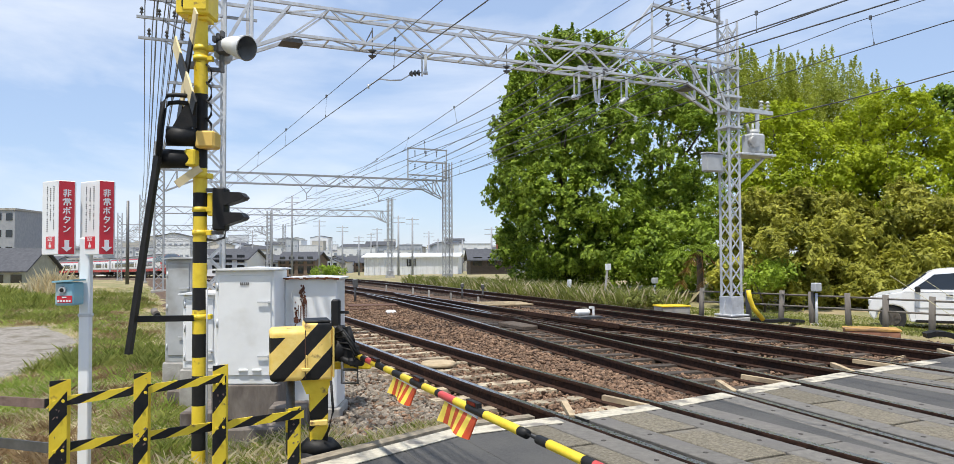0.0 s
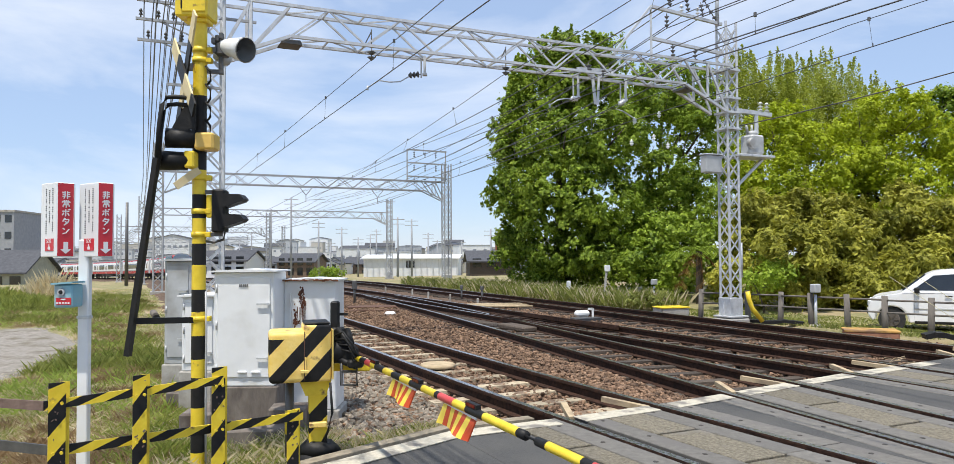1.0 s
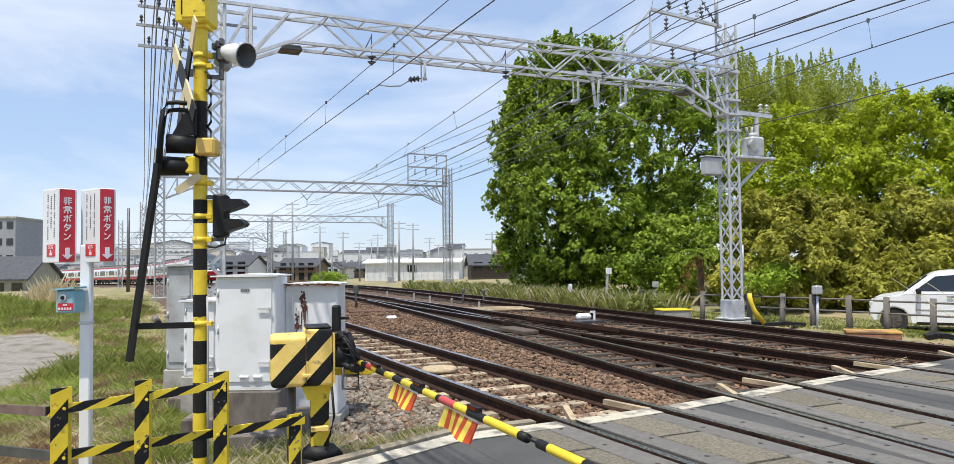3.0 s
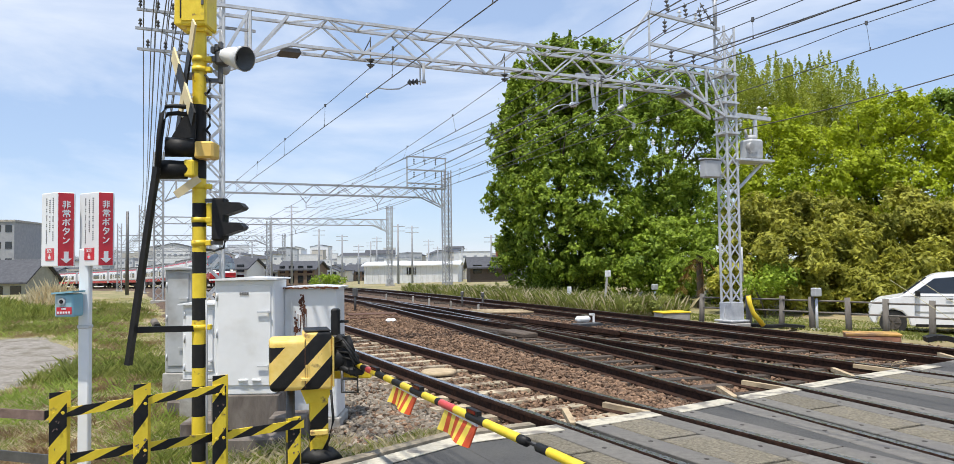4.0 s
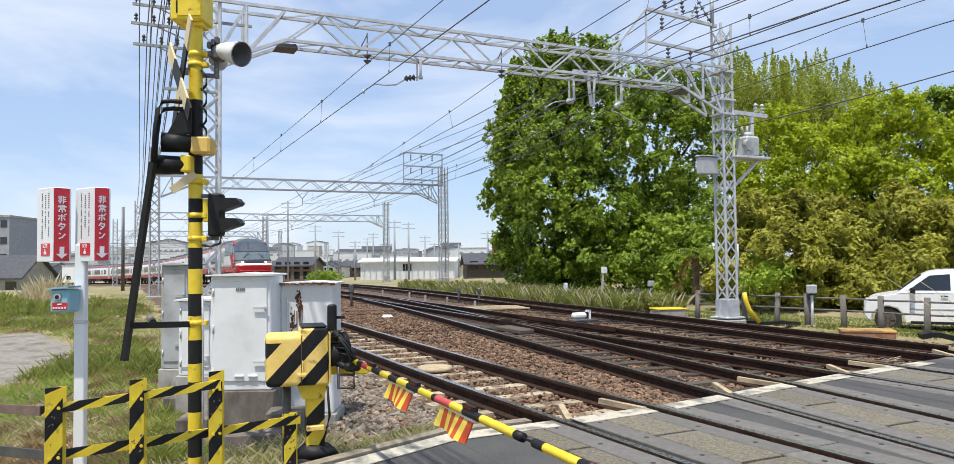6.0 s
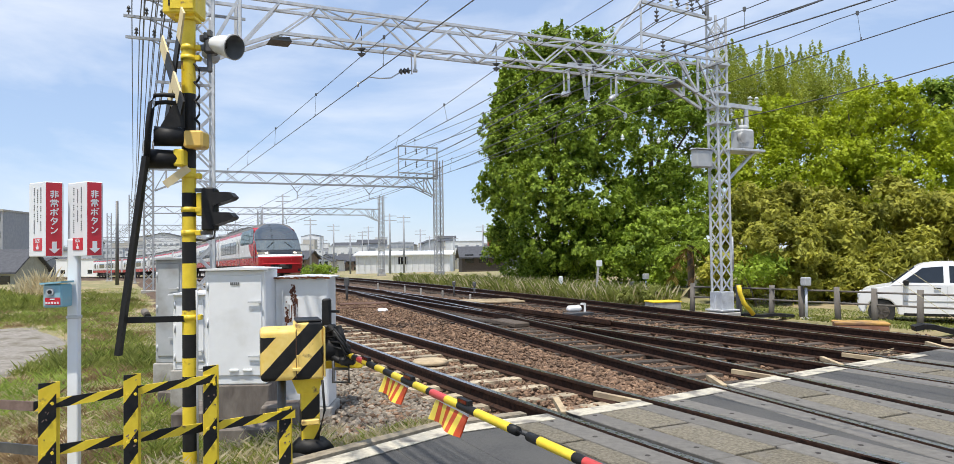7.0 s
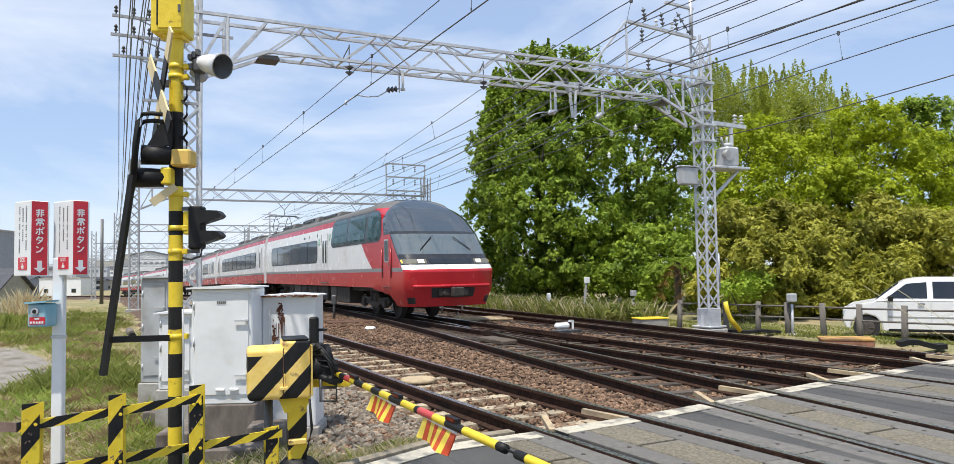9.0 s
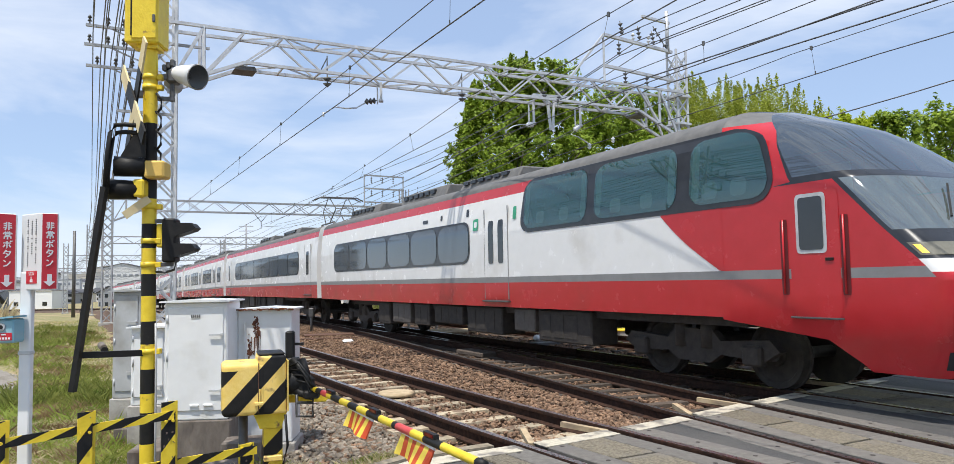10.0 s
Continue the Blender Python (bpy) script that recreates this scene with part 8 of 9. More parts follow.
def _corner(rnd):
    while True:
        y = 4.0 + 5.5 * rnd.rand() ** 1.3
        x = -y * (0.2 + 0.48 * rnd.rand())
        s, v = sv(x, y)
        if s > u_edge(v) + 0.15 and v < 1.2 and noise.noise(Vector((x * 0.9, y * 0.9, 4))) + 0.25 > rnd.rand() * 0.6:
            return x, y, 0.5 + 0.7 * rnd.rand()


blades("corner_straw", "pale dry straw lying among the grass", M_DRYGRASS, 26000, _corner, 0.085, 161, 0.0015, lean=0.9)
blades("corner_litter", "flat dead straw covering the soil at the crossing corner", M_DRYGRASS, 22000, _corner, 0.055, 163, 0.0026, lean=1.8)
blades("corner_grass", "fresh short grass at the crossing corner", M_FRESH, 12000, _corner, 0.08, 162, 0.0014, lean=0.5)


def _scrub(seed, y0, y1):
    """Points gathered in clumps over the field, taller at each clump's heart."""
    r = random.Random(seed)
    C = []
    while len(C) < 120:
        y = y0 + (y1 - y0) * r.random() ** 1.5
        x = -y * r.uniform(0.16, 0.66)
        if sv(x, y)[1] < 0.4 and path_near(x, y) > 1.7:
            C.append((x, y, r.uniform(0.15, 0.5) * (0.6 + y / 20)))
    def area(rnd):
        x, y, q = C[rnd.randint(len(C))]
        a, k = rnd.uniform(0, 6.28), math.sqrt(rnd.rand())
        return x + math.cos(a) * k * q, y + math.sin(a) * k * q, 1.3 - 0.9 * k
    return area


blades("green_scrub", "knee-high green scrub scattered over the field", M_WEED, 24000, _scrub(5, 11.0, 38.0), 0.2, 151, 0.0015, lean=0.45)
blades("brown_scrub", "dead reddish-brown weeds scattered over the field", M_DEADWEED, 42000, _scrub(6, 5.5, 30.0), 0.12, 152, 0.0014, lean=0.55)
blades("fresh_scrub", "fresh green weeds scattered over the field", M_FRESH, 13000, _scrub(7, 8.0, 26.0), 0.15, 153, 0.0018, lean=0.5)


def corner_weeds():
    """Dry and green tufts along the fence, the cabinets and the road edge."""
    r = random.Random(31)
    spots = [(-1.0, 5.35, 0.3), (-0.75, 5.2, 0.28), (-0.5, 4.95, 0.22), (-1.45, 5.3, 0.28), (-1.7, 5.6, 0.3), (-1.95, 6.3, 0.3), (-1.5, 6.3, 0.25), (-1.2, 6.35, 0.2), (-0.9, 5.9, 0.25), (-2.4, 5.4, 0.35), (-2.0, 5.1, 0.3), (-2.9, 6.6, 0.4), (-3.1, 8.0, 0.35), (-2.7, 7.0, 0.25), (-1.25, 6.9, 0.2), (-2.6, 4.9, 0.35), (-1.55, 4.95, 0.25)]
    for k, (x, y, q) in enumerate(spots):
        dry = k % 5 != 2
        tuft("dry_weed_tuft" if dry else "green_weed_tuft", "dry straw-coloured weeds at the crossing corner" if dry else "green weeds at the crossing corner", M_DRYGRASS if dry else M_GRASSBLADE, (x, y), q, r.uniform(0.07, 0.13), 700, 40 + k, 0.0014)
        tuft("green_weed_tuft" if dry else "dry_weed_tuft", "green weeds at the crossing corner" if dry else "dry straw-coloured weeds at the crossing corner", M_GRASSBLADE if dry else M_DRYGRASS, (x + 0.05, y - 0.03), q, r.uniform(0.05, 0.1), 280, 80 + k, 0.0015)


corner_weeds()
for k, (x, y, q) in enumerate(((-2.5, 5.9, 0.4), (-2.85, 5.7, 0.4), (-2.3, 6.4, 0.35), (-3.0, 6.3, 0.45), (-3.2, 7.0, 0.45), (-2.6, 5.2, 0.4), (-3.5, 7.9, 0.5))):
    tuft("green_grass_patch", "fresh green grass patch behind the fence", M_FRESH, (x, y), q, 0.11, 650, 130 + k, 0.0018, 0.45)


def dirt_path():
    """Bare earth along the bend of the track, with ragged edges under the grass."""
    pts, m = [], 13
    line = PATH
    n = len(line) * 8 - 8
    for k in range(n + 1):
        i, t = min(k // 8, len(line) - 2), k / 8 - min(k // 8, len(line) - 2)
        a, b = Vector(line[i]), Vector(line[i + 1])
        c = a + (b - a) * t
        d = (b - a).normalized()
        for j in range(m):
            q = (j / (m - 1) * 2 - 1) * 1.9
            p = c + Vector((-d.y, d.x)) * q
            edge = abs(q) / 1.9 + 0.35 * noise.noise(Vector((p.x * 0.9, p.y * 0.9, 3)))
            pts.append((p.x, p.y, ground_z(p.x, p.y) + 0.03 - 0.12 * max(0, edge - 0.6) + 0.012 * noise.noise(Vector((p.x * 4, p.y * 4, 1)))))
    faces = [(m * k + j, m * k + j + 1, m * k + m + 1 + j, m * k + m + j) for k in range(n) for j in range(m - 1)]
    ob = sheet("path", pts, faces, M_DIRT, True)
    tagged(ob, "pale bare earth track through the field", "path", kind="structure")


dirt_path()


# ---- right side: fence, car, trackside boxes ----
def timber_fence():
    f = thing("timber_fence", "weathered wooden post fence along the side road", "fence")
    P = [(6.1, 20.75), (6.23, 20.5), (7.2, 19.5), (7.74, 18.8), (8.23, 18.1), (8.8, 17.45), (9.25, 16.7), (9.8, 15.9), (10.5, 15.1), (11.2, 14.3)]
    for k, (x, y) in enumerate(P[1:]):
        bm = bmesh.new()
        z = ground_z(x, y)
        lean = Vector((random.Random(k).uniform(-0.05, 0.05), 0, 0))
        rod(bm, (x, y, z - 0.3), Vector((x, y, 0.5)) + lean, 0.075, 0.065, 10)
        part("post", bm, M_FENCEPOST, f)
    for z in (0.4, 0.12):
        for a, b in zip(P[1:], P[2:]):
            bm = bmesh.new()
            rod(bm, (*a, z), (*b, z + 0.01), 0.022)
            part("rail", bm, M_FENCEPOST, f)


timber_fence()


def wagon():
    c = thing("car", "white estate car with dark windows parked behind the timber fence", "car")
    tz = Matrix.Translation((10.25, 19.2, ground_z(11.6, 18.2) - 0.01)) @ Matrix.Rotation(radians(-30), 4, "Z") @ Matrix.Diagonal((0.94, 0.94, 0.94, 1))
    low = [(0.06, 0.3), (-0.02, 0.45), (-0.01, 0.7), (0.05, 0.84), (0.2, 0.93), (0.8, 1.04), (4.2, 1.06), (4.27, 0.95), (4.28, 0.4), (4.2, 0.27), (3.56, 0.26), (3.52, 0.46), (3.38, 0.62), (3.17, 0.68), (2.96, 0.62), (2.82, 0.46), (2.78, 0.24), (0.93, 0.24), (0.89, 0.46), (0.75, 0.62), (0.54, 0.68), (0.33, 0.62), (0.19, 0.46), (0.15, 0.28)]
    top = [(0.72, 1.0), (1.38, 1.53), (1.55, 1.6), (1.9, 1.64), (3.5, 1.63), (3.9, 1.56), (4.22, 1.0)]
    def wid(x, z):
        return 0.85 - 0.3 * max(0.0, z - 1.0) - 0.25 * max(0.0, 0.45 - x) ** 2
    bm = bmesh.new()
    for A in (low, top):
        L = [bm.verts.new((x, -wid(x, z), z)) for x, z in A]
        R = [bm.verts.new((x, wid(x, z), z)) for x, z in A]
        n = len(A)
        fs = [bm.faces.new((L[i], L[(i + 1) % n], R[(i + 1) % n], R[i])) for i in range(n)]
        fs += [bm.faces.new(L[::-1]), bm.faces.new(R)]
        bmesh.ops.recalc_face_normals(bm, faces=fs)
        bmesh.ops.bevel(bm, geom=list({e for f in fs for e in f.edges}), offset=0.03, segments=3, affect="EDGES", clamp_overlap=True)
    bmesh.ops.transform(bm, matrix=tz, verts=bm.verts)
    body = part("body", bm, M_CAR, c, smooth=True)
    def pane(nm, P, vec, mat):
        bm = bmesh.new()
        f = bm.faces.new([bm.verts.new(p) for p in P])
        r = bmesh.ops.extrude_face_region(bm, geom=[f])
        bmesh.ops.translate(bm, verts=[v for v in r["geom"] if isinstance(v, bmesh.types.BMVert)], vec=vec)
        bmesh.ops.recalc_face_normals(bm, faces=bm.faces)
        bmesh.ops.transform(bm, matrix=tz, verts=bm.verts)
        return part(nm, bm, mat, body)
    for nm, pts in (("front_window", [(1.02, 1.1), (1.5, 1.48), (1.96, 1.52), (1.96, 1.1)]), ("rear_window", [(2.09, 1.1), (2.09, 1.53), (2.92, 1.53), (2.92, 1.1)]), ("quarter_window", [(3.03, 1.1), (3.03, 1.53), (3.72, 1.5), (3.95, 1.1)])):
        for s in (-1, 1):
            pane(nm, [(x, s * (wid(x, z) + 0.006), z) for x, z in pts], (0, s * -0.02, 0), M_DARKGLASS)
    pane("windscreen", [(0.82, -0.76, 1.09), (0.82, 0.76, 1.09), (1.33, 0.65, 1.5), (1.33, -0.65, 1.5)], (-0.022, 0, 0.026), M_DARKGLASS)
    for x in (0.54, 3.17):
        for s in (-1, 1):
            bm = bmesh.new()
            rod(bm, (x, s * 0.6, 0.32), (x, s * 0.81, 0.32), 0.32, 0.32, 24)
            bmesh.ops.transform(bm, matrix=tz, verts=bm.verts)
            w = part("wheel", bm, M_RUBBERTYRE, c)
            bm = bmesh.new()
            rod(bm, (x, s * 0.806, 0.32), (x, s * 0.822, 0.32), 0.2, 0.18, 20)
            for k in range(6):
                a = k * math.pi / 3
                bar(bm, (x + 0.04 * math.cos(a), s * 0.826, 0.32 + 0.04 * math.sin(a)), (x + 0.17 * math.cos(a), s * 0.826, 0.32 + 0.17 * math.sin(a)), 0.035, 0.012)
            bmesh.ops.transform(bm, matrix=tz, verts=bm.verts)
            part("rim", bm, M_BOGIEGREY, w)
    for nm, b, sz, m in (("headlight", (0.06, -0.66, 0.74), (0.16, 0.26, 0.14), M_GALV), ("headlight", (0.06, 0.66, 0.74), (0.16, 0.26, 0.14), M_GALV), ("grille", (-0.005, 0, 0.72), (0.05, 0.9, 0.13), M_BLACK), ("bumper_trim", (0.0, 0, 0.5), (0.08, 1.45, 0.09), M_BLACK), ("number_plate", (-0.04, 0, 0.5), (0.02, 0.33, 0.16), M_SIGNWHITE),
                         ("side_trim", (1.9, -0.852, 0.62), (1.7, 0.02, 0.05), M_GREY), ("side_trim", (1.9, 0.852, 0.62), (1.7, 0.02, 0.05), M_GREY), ("sill", (1.91, -0.84, 0.27), (1.72, 0.03, 0.08), M_BLACK), ("mirror", (1.12, -0.95, 1.1), (0.12, 0.18, 0.14), M_BLACK), ("mirror", (1.12, 0.95, 1.1), (0.12, 0.18, 0.14), M_BLACK),
                         ("door_handle", (1.82, -0.86, 0.96), (0.16, 0.03, 0.03), M_BLACK), ("door_handle", (2.75, -0.86, 0.96), (0.16, 0.03, 0.03), M_BLACK), ("tail_light", (4.24, -0.74, 0.85), (0.06, 0.12, 0.4), M_LENSRED)):
        bm = bmesh.new()
        box(bm, b, sz, bevel=0.012)
        bmesh.ops.transform(bm, matrix=tz, verts=bm.verts)
        part(nm, bm, m, body)
    for x in (1.06, 2.03, 2.98):
        bm = bmesh.new()
        bar(bm, (x, -0.852, 0.34), (x, -0.852, 1.02), 0.007, 0.006)
        bmesh.ops.transform(bm, matrix=tz, verts=bm.verts)
        part("door_gap", bm, M_GREY, body)


wagon()


def guy_wires():
    for a, b in (((9.1, 16.2, 0.95), (10.1, 14.8, -0.2)), ((9.6, 16.0, 0.95), (10.7, 14.9, -0.2))):
        wire("guy_wire", "thin yellow-sleeved stay wire", [a, b], 0.006, "stay wires", pbr("guy_sleeve", (0.42, 0.38, 0.2), (0.5, 0.46, 0.28), 0.6))


guy_wires()


def trackside_items():
    def simple(name, label, cat, build, mat, group=""):
        bm = bmesh.new()
        build(bm)
        return tagged(link(name, bm, mat), label, cat, group)
    def gz(x, y):
        return ground_z(x, y)
    # short white marker and leaning post
    simple("marker_post", "short white marker post in the weeds", "post", lambda bm: box(bm, (3.56, 28.4, 0.05), (0.16, 0.1, 0.85), bevel=0.02), M_SIGNWHITE)
    lp = thing("leaning_post", "leaning pale post with a small plate", "post")
    bm = bmesh.new()
    bar(bm, (4.42, 25.8, -0.5), (4.58, 25.8, 1.05), 0.07)
    part("stake", bm, M_CONC, lp)
    bm = bmesh.new()
    box(bm, (4.59, 25.76, 1.0), (0.2, 0.03, 0.22), bevel=0.01)
    part("plate", bm, M_SIGNWHITE, lp)
    for x, y, h, w, lab in ((5.99, 24.8, 0.55, 0.19, "small grey box on a thin post"), (8.27, 17.95, 0.62, 0.21, "small grey equipment box on a post with concrete foot")):
        p = thing("post_box", lab, "box", group="post boxes")
        bm = bmesh.new()
        rod(bm, (x, y, -0.45), (x, y, h - 0.15), 0.035)
        part("post", bm, M_GALV, p)
        bm = bmesh.new()
        box(bm, (x, y, h), (w, w * 0.8, w), Matrix.Rotation(0.4, 3, "Z"), 0.02)
        part("box", bm, M_GREY, p)
        bm = bmesh.new()
        box(bm, (x, y, -0.34), (0.26, 0.22, 0.16), bevel=0.02)
        part("foot", bm, M_CONC, p)
    y1 = thing("equipment_pit", "low concrete pit with a yellow lid", "box")
    bm = bmesh.new()
    box(bm, (5.7, 21.6, -0.24), (0.86, 0.62, 0.3), Matrix.Rotation(0.2, 3, "Z"), 0.02)
    part("pit", bm, M_CONC, y1)
    bm = bmesh.new()
    box(bm, (5.7, 21.6, -0.07), (0.9, 0.66, 0.04), Matrix.Rotation(0.2, 3, "Z"), 0.01)
    part("lid", bm, M_YELLOW, y1)
    y2 = thing("equipment_pit", "low brick-red pit with an orange plank lid", "box")
    bm = bmesh.new()
    box(bm, (8.25, 15.45, -0.29), (1.0, 0.6, 0.24), Matrix.Rotation(-0.35, 3, "Z"), 0.02)
    part("pit", bm, pbr("red_brown_side", (0.3, 0.13, 0.07), (0.4, 0.2, 0.12), 0.85), y2)
    for k in range(3):
        bm = bmesh.new()
        box(bm, Vector((8.25, 15.45, -0.145)) + Matrix.Rotation(-0.35, 3, "Z") @ Vector((0, (k - 1) * 0.21, 0)), (1.04, 0.2, 0.05), Matrix.Rotation(-0.35, 3, "Z"), 0.01)
        part("plank", bm, M_ORANGE, y2)
    bm = bmesh.new()
    pts = [(6.7 + 0.22 * k, 18.4 - 0.05 * k, -0.21 + 0.02 * math.sin(k * 1.9)) for k in range(7)]
    for a, b in zip(pts, pts[1:]):
        bar(bm, a, b, 0.3, 0.07)
    tagged(link("rubber_mat", bm, M_BLACK), "dark rubber strip lying in the grass", "mat")
    bm = bmesh.new()
    pts = [(8.95 + 0.16 * k, 14.75 - 0.05 * k, -0.2 + 0.05 * math.sin(k * 1.1)) for k in range(6)]
    for a, b in zip(pts, pts[1:]):
        bar(bm, a, b, 0.34, 0.1)
    tagged(link("rubber_mat", bm, M_BLACK), "crumpled dark rubber mat beside the plank-covered pit", "mat")
    # switch lamp
    s = thing("switch_indicator", "white switch indicator beside the turnout", "signal")
    bm = bmesh.new()
    box(bm, (2.68, 18.75, -0.02), (0.42, 0.2, 0.16), Matrix.Rotation(HEAD, 3, "Z"), 0.06)
    part("cover", bm, M_SIGNWHITE, s)
    bm = bmesh.new()
    bar(bm, (2.95, 18.72, -0.15), (2.95, 18.72, 0.12), 0.05)
    bar(bm, (2.95, 18.72, 0.1), (2.84, 18.72, 0.1), 0.05)
    part("bracket", bm, M_SIGNWHITE, s)
    bm = bmesh.new()
    box(bm, (2.75, 18.5, -0.14), (0.7, 0.4, 0.08), Matrix.Rotation(HEAD, 3, "Z"), 0.01)
    part("base", bm, M_STEEL, s)
    # dark trackside signal stub
    s = thing("trackside_post", "short dark post with a small box between the tracks", "post")
    bm = bmesh.new()
    rod(bm, (-4.16, 25.1, -0.25), (-4.16, 25.1, 0.55), 0.04)
    box(bm, (-4.16, 25.1, 0.5), (0.16, 0.14, 0.3), bevel=0.02)
    part("stub", bm, M_STEEL, s)
    for x, y in ((-0.56, 27.6), (0.2, 26.6)):
        s = thing("trackside_post", "short dark post beside the track", "post", group="dark trackside posts")
        bm = bmesh.new()
        rod(bm, (x, y, -0.3), (x, y, 0.3), 0.035)
        box(bm, (x, y, 0.3), (0.13, 0.12, 0.16), bevel=0.02)
        part("stub", bm, M_STEEL, s)
    rn = random.Random(9)
    bm = bmesh.new()
    for k in range(3):
        c = at_line(6.9 + 0.12 * k, 9.8 + 0.1 * k, -0.1)
        tube(bm, [c + Vector((rn.uniform(-0.2, 0.2), rn.uniform(-0.1, 0.1), rn.uniform(0.0, 0.09))) for q in range(4)], 0.005, 6)
    tagged(link("cable_tangle", bm, M_PALEWOOD), "loose straw-coloured cable ends beside the rail", "cable")
    for sx, v in ((33.0, 10.7), (29.5, 10.75), (27.0, 10.5), (24.8, 10.5), (39.0, 10.9), (22.0, 10.3)):
        p = at_line(sx, v, 0)
        simple("peg", "short pale peg beside the track", "post", lambda bm: box(bm, (p.x, p.y, p.z - 0.1), (0.07, 0.07, 0.34), bevel=0.01), M_CONC, "trackside pegs")
    # rusty plates and planks
    for i, (sx, v, a, b, mat, lab) in enumerate(((22.2, 6.75, 1.5, 0.75, M_RUSTDARK, "rusty steel plate lying on the ballast"), (20.6, 6.3, 1.6, 0.12, M_RUSTDARK, "rusty strip lying on the ballast"))):
        p = at_line(sx, v, -0.1)
        simple("steel_plate", lab, "plate", lambda bm: box(bm, p, (a, b, 0.04), Matrix.Rotation(HEAD - 0.25, 3, "Z"), 0.008), mat)
    p = at_line(9.8, 3.95, -0.07)
    simple("cable_cover", "rounded pale wooden cover between the rails", "cover", lambda bm: rod(bm, (p.x, p.y, p.z - 0.05), (p.x, p.y, p.z), 0.27, 0.24, 18), M_PALEWOOD)
    for k in range(3):
        p = at_line(20.4 + 0.1 * k, 10.35 + 0.02 * k, -0.1 + 0.012 * k)
        simple("walk_plank", "worn yellowish plank beside the track", "plank", lambda bm: box(bm, p + Vector((0, 0.25 * k, 0)), (2.0, 0.2, 0.05), Matrix.Rotation(HEAD - 0.35, 3, "Z"), 0.008), M_PALEWOOD, "walkway planks")
    # flared guard ends at the road edge
    for k, r in enumerate(RAILS):
        side = 1 if k % 2 == 0 else -1
        v = r(6.0) + side * 0.11
        s0 = u_edge(v)
        bm = bmesh.new()
        a, b = at_line(s0 - 0.05, v, -0.03), at_line(s0 + 0.42, v + side * 0.2, 0.0)
        bar(bm, a, b, 0.06, 0.05)
        tagged(link("guard_end", bm, M_PALEWOOD), "flared wooden guard end at the rail gap", "guard", "flared guard ends")
    # turnout frog and extra closure rails
    f = thing("turnout_frog", "dark steel turnout frog with timber blocks", "track part")
    bm = bmesh.new()
    for o in (-0.035, 0.035):
        for s0 in (13.6,):
            bar(bm, at_line(12.2, 7.98 + o * 3, -0.045), at_line(15.6, 7.96 + o, -0.045), 0.05, 0.09)
    part("wing_rail", bm, M_RAILSIDE, f)
    bm = bmesh.new()
    box(bm, at_line(14.2, 7.6, -0.1), (1.2, 0.4, 0.1), Matrix.Rotation(HEAD + 1.57, 3, "Z"), 0.02)
    part("timber_block", bm, M_WOODSLP, f)
    for off, s0, s1 in ((0.49, 12.5, 16.5), (-0.49, 12.5, 16.5)):
        bm = bmesh.new()
        bar(bm, at_line(s0, 8.54 + off, -0.03), at_line(s1, 8.54 + off, -0.03), 0.045, 0.09)
        part("check_rail", bm, M_RAILSIDE, f)
    # white lump and pipe in the field
    simple("drain_pipe", "short grey pipe lying in the grass", "pipe", lambda bm: tube(bm, [(-8.6, 19.6, 0.0), (-8.25, 18.95, -0.04)], 0.09, 14), M_CONCDARK)
    # solid disc; its black paints the shade inside the pipe's mouth
    simple("pipe_mouth", "black disc painted as the shaded mouth of the pipe in the grass", "pipe", lambda bm: rod(bm, (-8.11, 18.67, -0.06), (-8.09, 18.635, -0.06), 0.085, 0.085, 14), M_BLACK)
    simple("pale_stone", "pale rounded stone on the ballast", "stone", lambda bm: box(bm, at_line(19.2, 6.35, -0.1), (0.3, 0.2, 0.12), bevel=0.05), M_SIGNWHITE)


trackside_items()


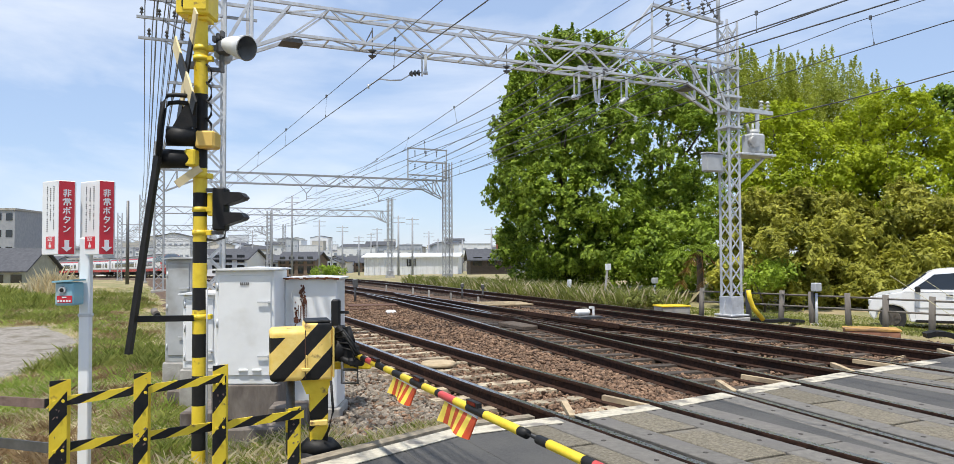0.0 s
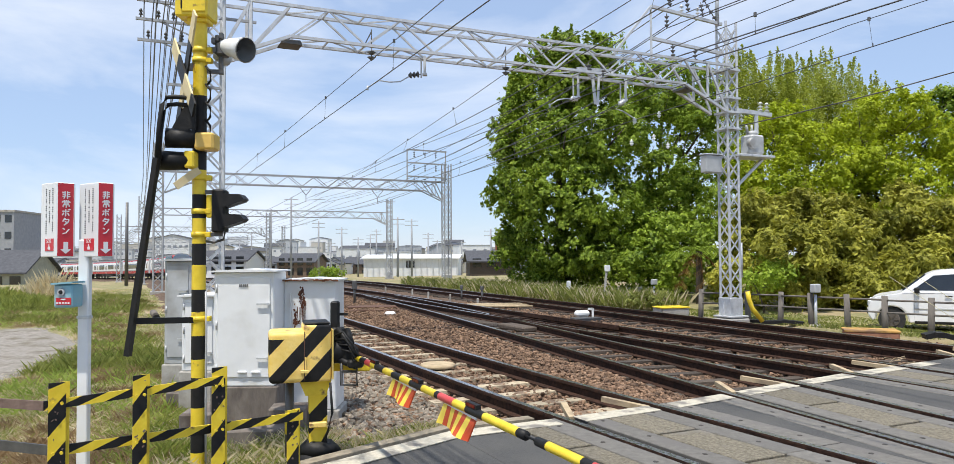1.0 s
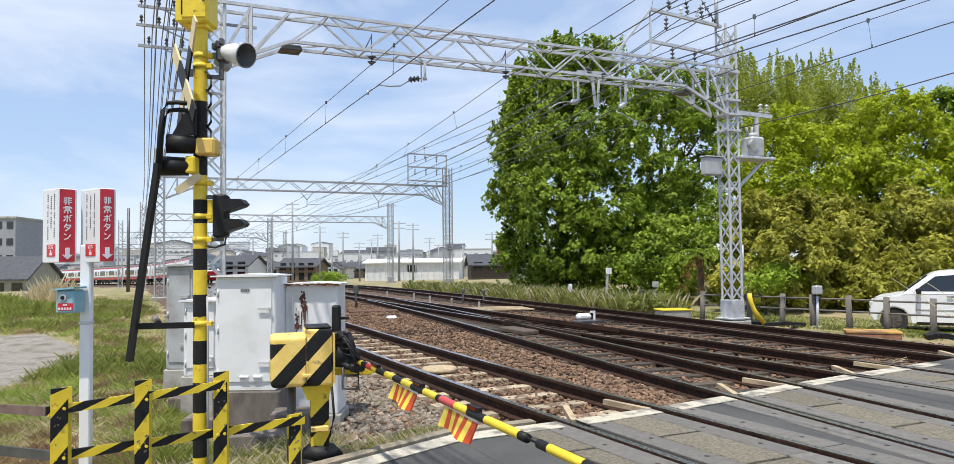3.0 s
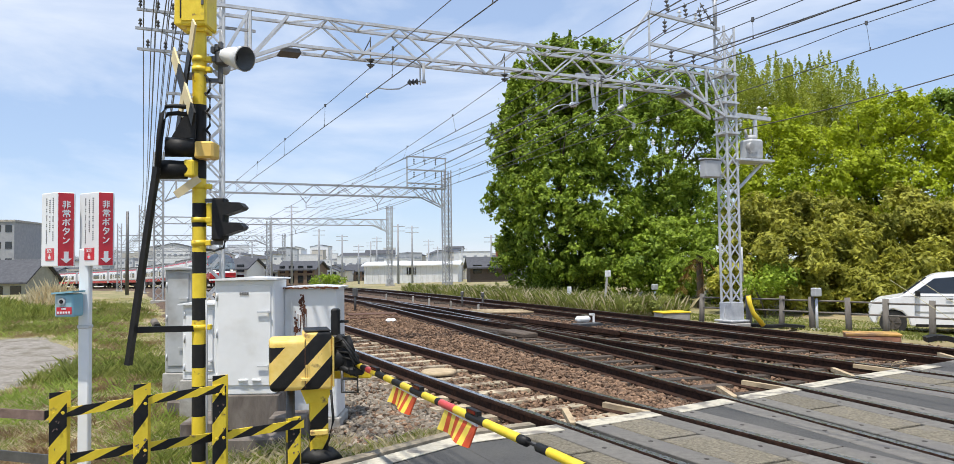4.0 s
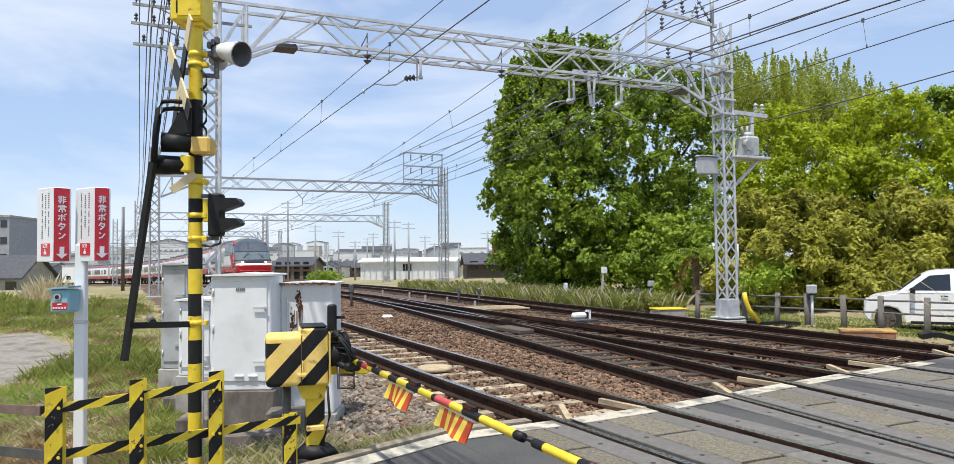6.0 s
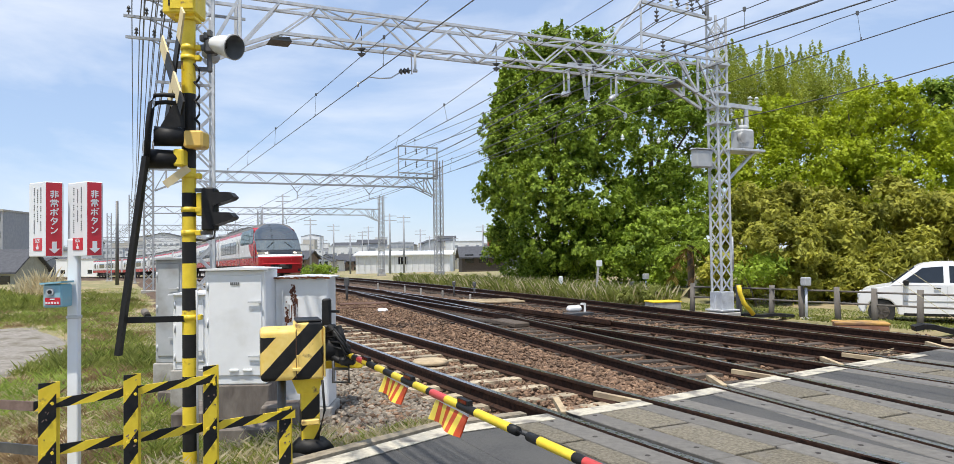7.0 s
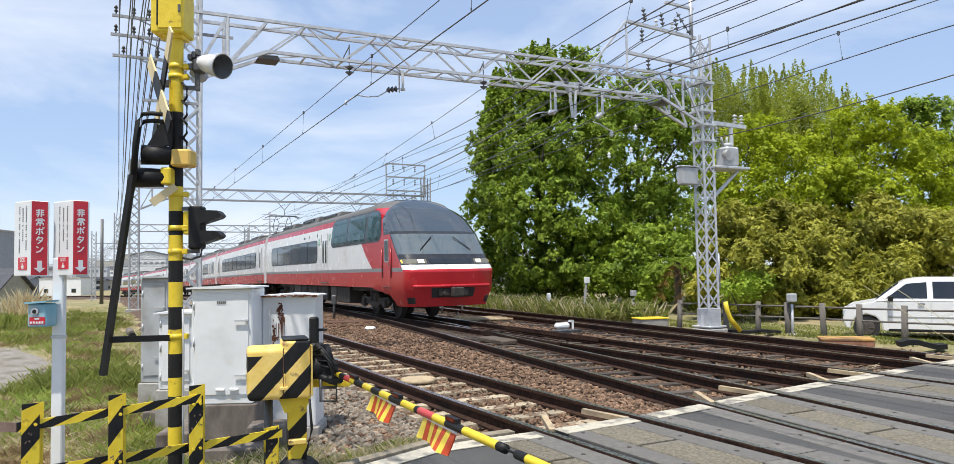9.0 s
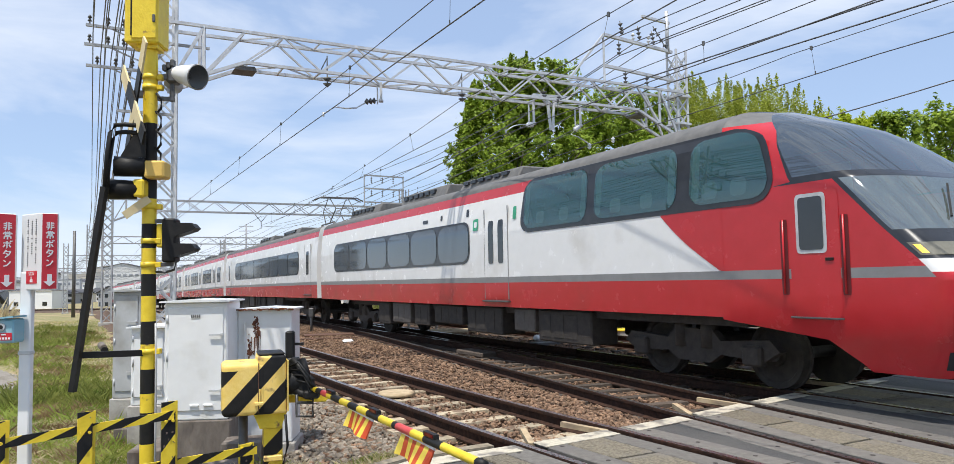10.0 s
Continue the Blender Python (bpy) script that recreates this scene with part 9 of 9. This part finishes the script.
# ---- houses and the far town ----
def house(label, x, y, w, dp, wall_h, roof_h, rot, wall_mat, roof_mat, windows=3, storeys=1, gable="x", group="houses by the line", flat=False, z=None, glass=None):
    h = thing("building" if flat else "house", label, "building" if flat else "house", group=group)
    z0 = ground_z(x, y) if z is None else z
    T = Matrix.Translation((x, y, z0)) @ Matrix.Rotation(radians(rot), 4, "Z")
    bm = bmesh.new()
    if flat:
        box(bm, (0, 0, wall_h / 2 - 0.5), (w, dp, wall_h + 1))
    elif gable == "x":
        prism(bm, [(-w / 2, -1), (w / 2, -1), (w / 2, wall_h), (0, wall_h + roof_h), (-w / 2, wall_h)], -dp / 2, dp / 2)
    else:
        prism(bm, [(-dp / 2, -1), (dp / 2, -1), (dp / 2, wall_h), (0, wall_h + roof_h), (-dp / 2, wall_h)], -w / 2, w / 2, m=Matrix.Rotation(radians(90), 4, "Z"))
    bmesh.ops.recalc_face_normals(bm, faces=bm.faces)
    bmesh.ops.transform(bm, matrix=T, verts=bm.verts)
    part("wall", bm, wall_mat, h)
    bm = bmesh.new()
    if flat:
        box(bm, (0, 0, wall_h + 0.1), (w + 0.3, dp + 0.3, 0.3))
    else:
        a, b = (w, dp) if gable == "x" else (dp, w)
        m = Matrix.Identity(4) if gable == "x" else Matrix.Rotation(radians(90), 4, "Z")
        for s in (-1, 1):
            o = 0.45
            sl = roof_h / (a / 2)
            prism(bm, [(0, wall_h + roof_h + 0.05), (0, wall_h + roof_h + 0.22), (s * (a / 2 + o), wall_h - o * sl + 0.22), (s * (a / 2 + o), wall_h - o * sl + 0.05)], -b / 2 - 0.4, b / 2 + 0.4, m=m)
    bmesh.ops.recalc_face_normals(bm, faces=bm.faces)
    bmesh.ops.transform(bm, matrix=T, verts=bm.verts)
    part("roof", bm, roof_mat, h)
    for st in range(storeys):
        for k in range(windows):
            xx = -w / 2 + w * (k + 0.5) / windows
            zz = 1.5 + st * (wall_h / storeys)
            bm = bmesh.new()
            box(bm, (xx, -dp / 2, zz), (min(1.4, w / windows * 0.6), 0.12, 1.1), bevel=0.02)
            bmesh.ops.transform(bm, matrix=T, verts=bm.verts)
            part("window", bm, glass or M_DARKGLASS, h)
    return h


def town():
    r = random.Random(4)
    # gabled grey house at the field
    house("pale grey gabled house with a dark tiled roof", -51.0, 78.5, 9.0, 7.0, 2.5, 2.1, 4, M_PLASTEROLIVE, M_ROOFTILE, 5, gable="y", z=-2.4)
    house("grey concrete apartment block with small windows", -80.5, 118.0, 16, 10, 13.0, 0, 8, M_PLASTERGREY, M_CONC, 10, 5, flat=True, z=-4.2)
    # long white shed and houses past the tracks
    house("long white corrugated shed beyond the tracks", -10.0, 118.0, 14.6, 9, 2.3, 0.5, -2, M_SHEET, M_SHEET, 1, 1, gable="y", z=-1.25)
    for k in range(16):
        bm = bmesh.new()
        box(bm, (-17.0 + 0.93 * k, 113.3 - 0.03 * k, -0.15), (0.06, 0.12, 2.3))
        tagged(link("shed_rib", bm, M_GREY), "vertical rib on the shed wall", "rib", "ribs of the shed")
    house("dark-roofed timber house near the trees", 1.6, 95.0, 5.4, 5, 1.7, 1.15, 6, M_WOODSLP, M_ROOFTILE, 3, gable="y", z=-0.9)
    house("two-storey house with a brown balcony", -26.5, 112.0, 5.6, 6, 2.9, 1.1, -6, M_BROWNWALL, M_ROOFTILE, 4, 2, gable="y", z=-2.2)
    house("white house with a dark tiled roof", -36.0, 108.0, 7.5, 6, 2.9, 1.3, -8, M_SIGNWHITE, M_ROOFTILE, 4, 2, gable="y", z=-1.9)
    # rows of low tiled houses, then pale blocks farther off, thinning out to the skyline
    walls = [M_PLASTER, M_SIGNWHITE, M_PLASTERGREY, M_PLASTER, M_SHEET, M_BROWNWALL]
    for k in range(70):
        y = 165 + 130 * (k % 16) / 16 + r.uniform(-6, 6) + (55 if k < 22 else 0)
        x = (-0.58 + 0.0098 * k + r.uniform(-0.012, 0.012)) * y
        house("low town house with a dark tiled roof", x, y, r.uniform(6, 9), r.uniform(5.5, 7), r.uniform(3.0, 5.0), r.uniform(1.1, 1.7), r.uniform(-25, 25), r.choice(walls), M_ROOFTILE, r.randint(2, 4), r.choice((1, 2, 2)), gable=r.choice("xyy"), group="town houses", z=-4.8)
    for k in range(130):
        y = 320 + 620 * r.random() ** 1.3
        x = (-0.68 + 0.0062 * k + r.uniform(-0.015, 0.015)) * y
        tall = r.random()
        flat = r.random() < 0.6
        top = 1.46 + y * (0.004 + 0.011 * r.random() + (0.013 if tall > 0.86 else 0))
        house("pale town building in the distance" if flat else "pale town house with a grey roof in the distance", x, y, r.uniform(7, 15) * (0.7 + y / 900), r.uniform(8, 11), top + 5.0, 0 if flat else r.uniform(1.2, 2.0), r.uniform(-20, 20), r.choice([M_HAZEWHITE, M_HAZEWHITE, M_HAZEGREY, M_SHEET, M_PLASTER, M_HAZEGREY]), M_HAZEGREY if flat else M_ROOFTILE, r.randint(3, 6), r.choice((2, 3, 3)), gable=r.choice("xy"), flat=flat, group="far town buildings", z=-5.0, glass=M_HAZEGLASS)
    house("tall brown apartment tower far behind the trees", 8.0, 210.0, 5.0, 8, 11.0, 0, 0, M_RUST, M_CONC, 3, 5, flat=True, z=-4.4)
    house("small white building behind the railway", -112.0, 215.0, 13, 6, 5.0, 0, -10, M_SIGNWHITE, M_CONC, 3, flat=True, z=-4.2)
    house("grey shed behind the railway", -128.0, 218.0, 13, 6, 4.6, 1.0, -10, M_PLASTERGREY, M_ROOFTILE, 3, gable="y", z=-4.2)
    # slender poles
    for x, y, top in ((210, 54, 325), (480, 95, 318), (525, 105, 358), (563, 110, 368), (655, 95, 352), (678, 100, 355), (808, 95, 372), (590, 120, 385), (705, 120, 378), (447, 100, 338), (620, 130, 372), (720, 140, 390), (545, 140, 392), (610, 150, 380), (760, 150, 392), (415, 130, 375), (395, 150, 388)):
        p = px(x, top, y)
        bm = bmesh.new()
        rod(bm, (p[0], p[1], ground_z(p[0], p[1]) - 0.3), p, 0.16 if y > 60 else 0.14, 0.1, 8)
        po = thing("utility_pole", "slender concrete utility pole near the railway", "pole", group="utility poles")
        part("shaft", bm, M_PLASTERGREY if y > 60 else M_STEEL, po)
        if y > 60:
            for q in (0.3, 0.9):
                bm = bmesh.new()
                bar(bm, (p[0] - 0.9, p[1], p[2] - q), (p[0] + 0.9, p[1], p[2] - q), 0.08)
                part("crossarm", bm, M_DIMGALV, po)
    # one small bush behind the tracks
    L = []
    for k in range(5):
        y = 96 + r.uniform(-2, 3)
        x = (-0.215 + 0.007 * k) * y
        L.append(((x, y, ground_z(x, y) + 0.5), (1.0, 1.0, r.uniform(0.5, 0.9))))
    tree("low green bush beyond the tracks", (L[2][0][0], L[2][0][1], L[2][0][2] - 0.6), 1.6, 0.05, L, M_LEAFMID, 31, 60, 0.11, category="bush", limbs=3, group="")


town()


# ---- what moves ----
def motions():
    for car, l_rear, l_front, back in CARS:
        walk(car, [(0.25 * k, car_pose(0.25 * k, l_rear, l_front, back)) for k in range(41)])
    for w, l in WHEELS:
        rows = []
        for k in range(301):
            t = k / 30.0
            turned = (s_rear(0) - s_rear(t)) / 0.43
            rows.append((t, Matrix.Translation((l, 0, 0.43)) @ Matrix.Rotation(turned, 4, "Y")))
        walk(w, rows)


motions()
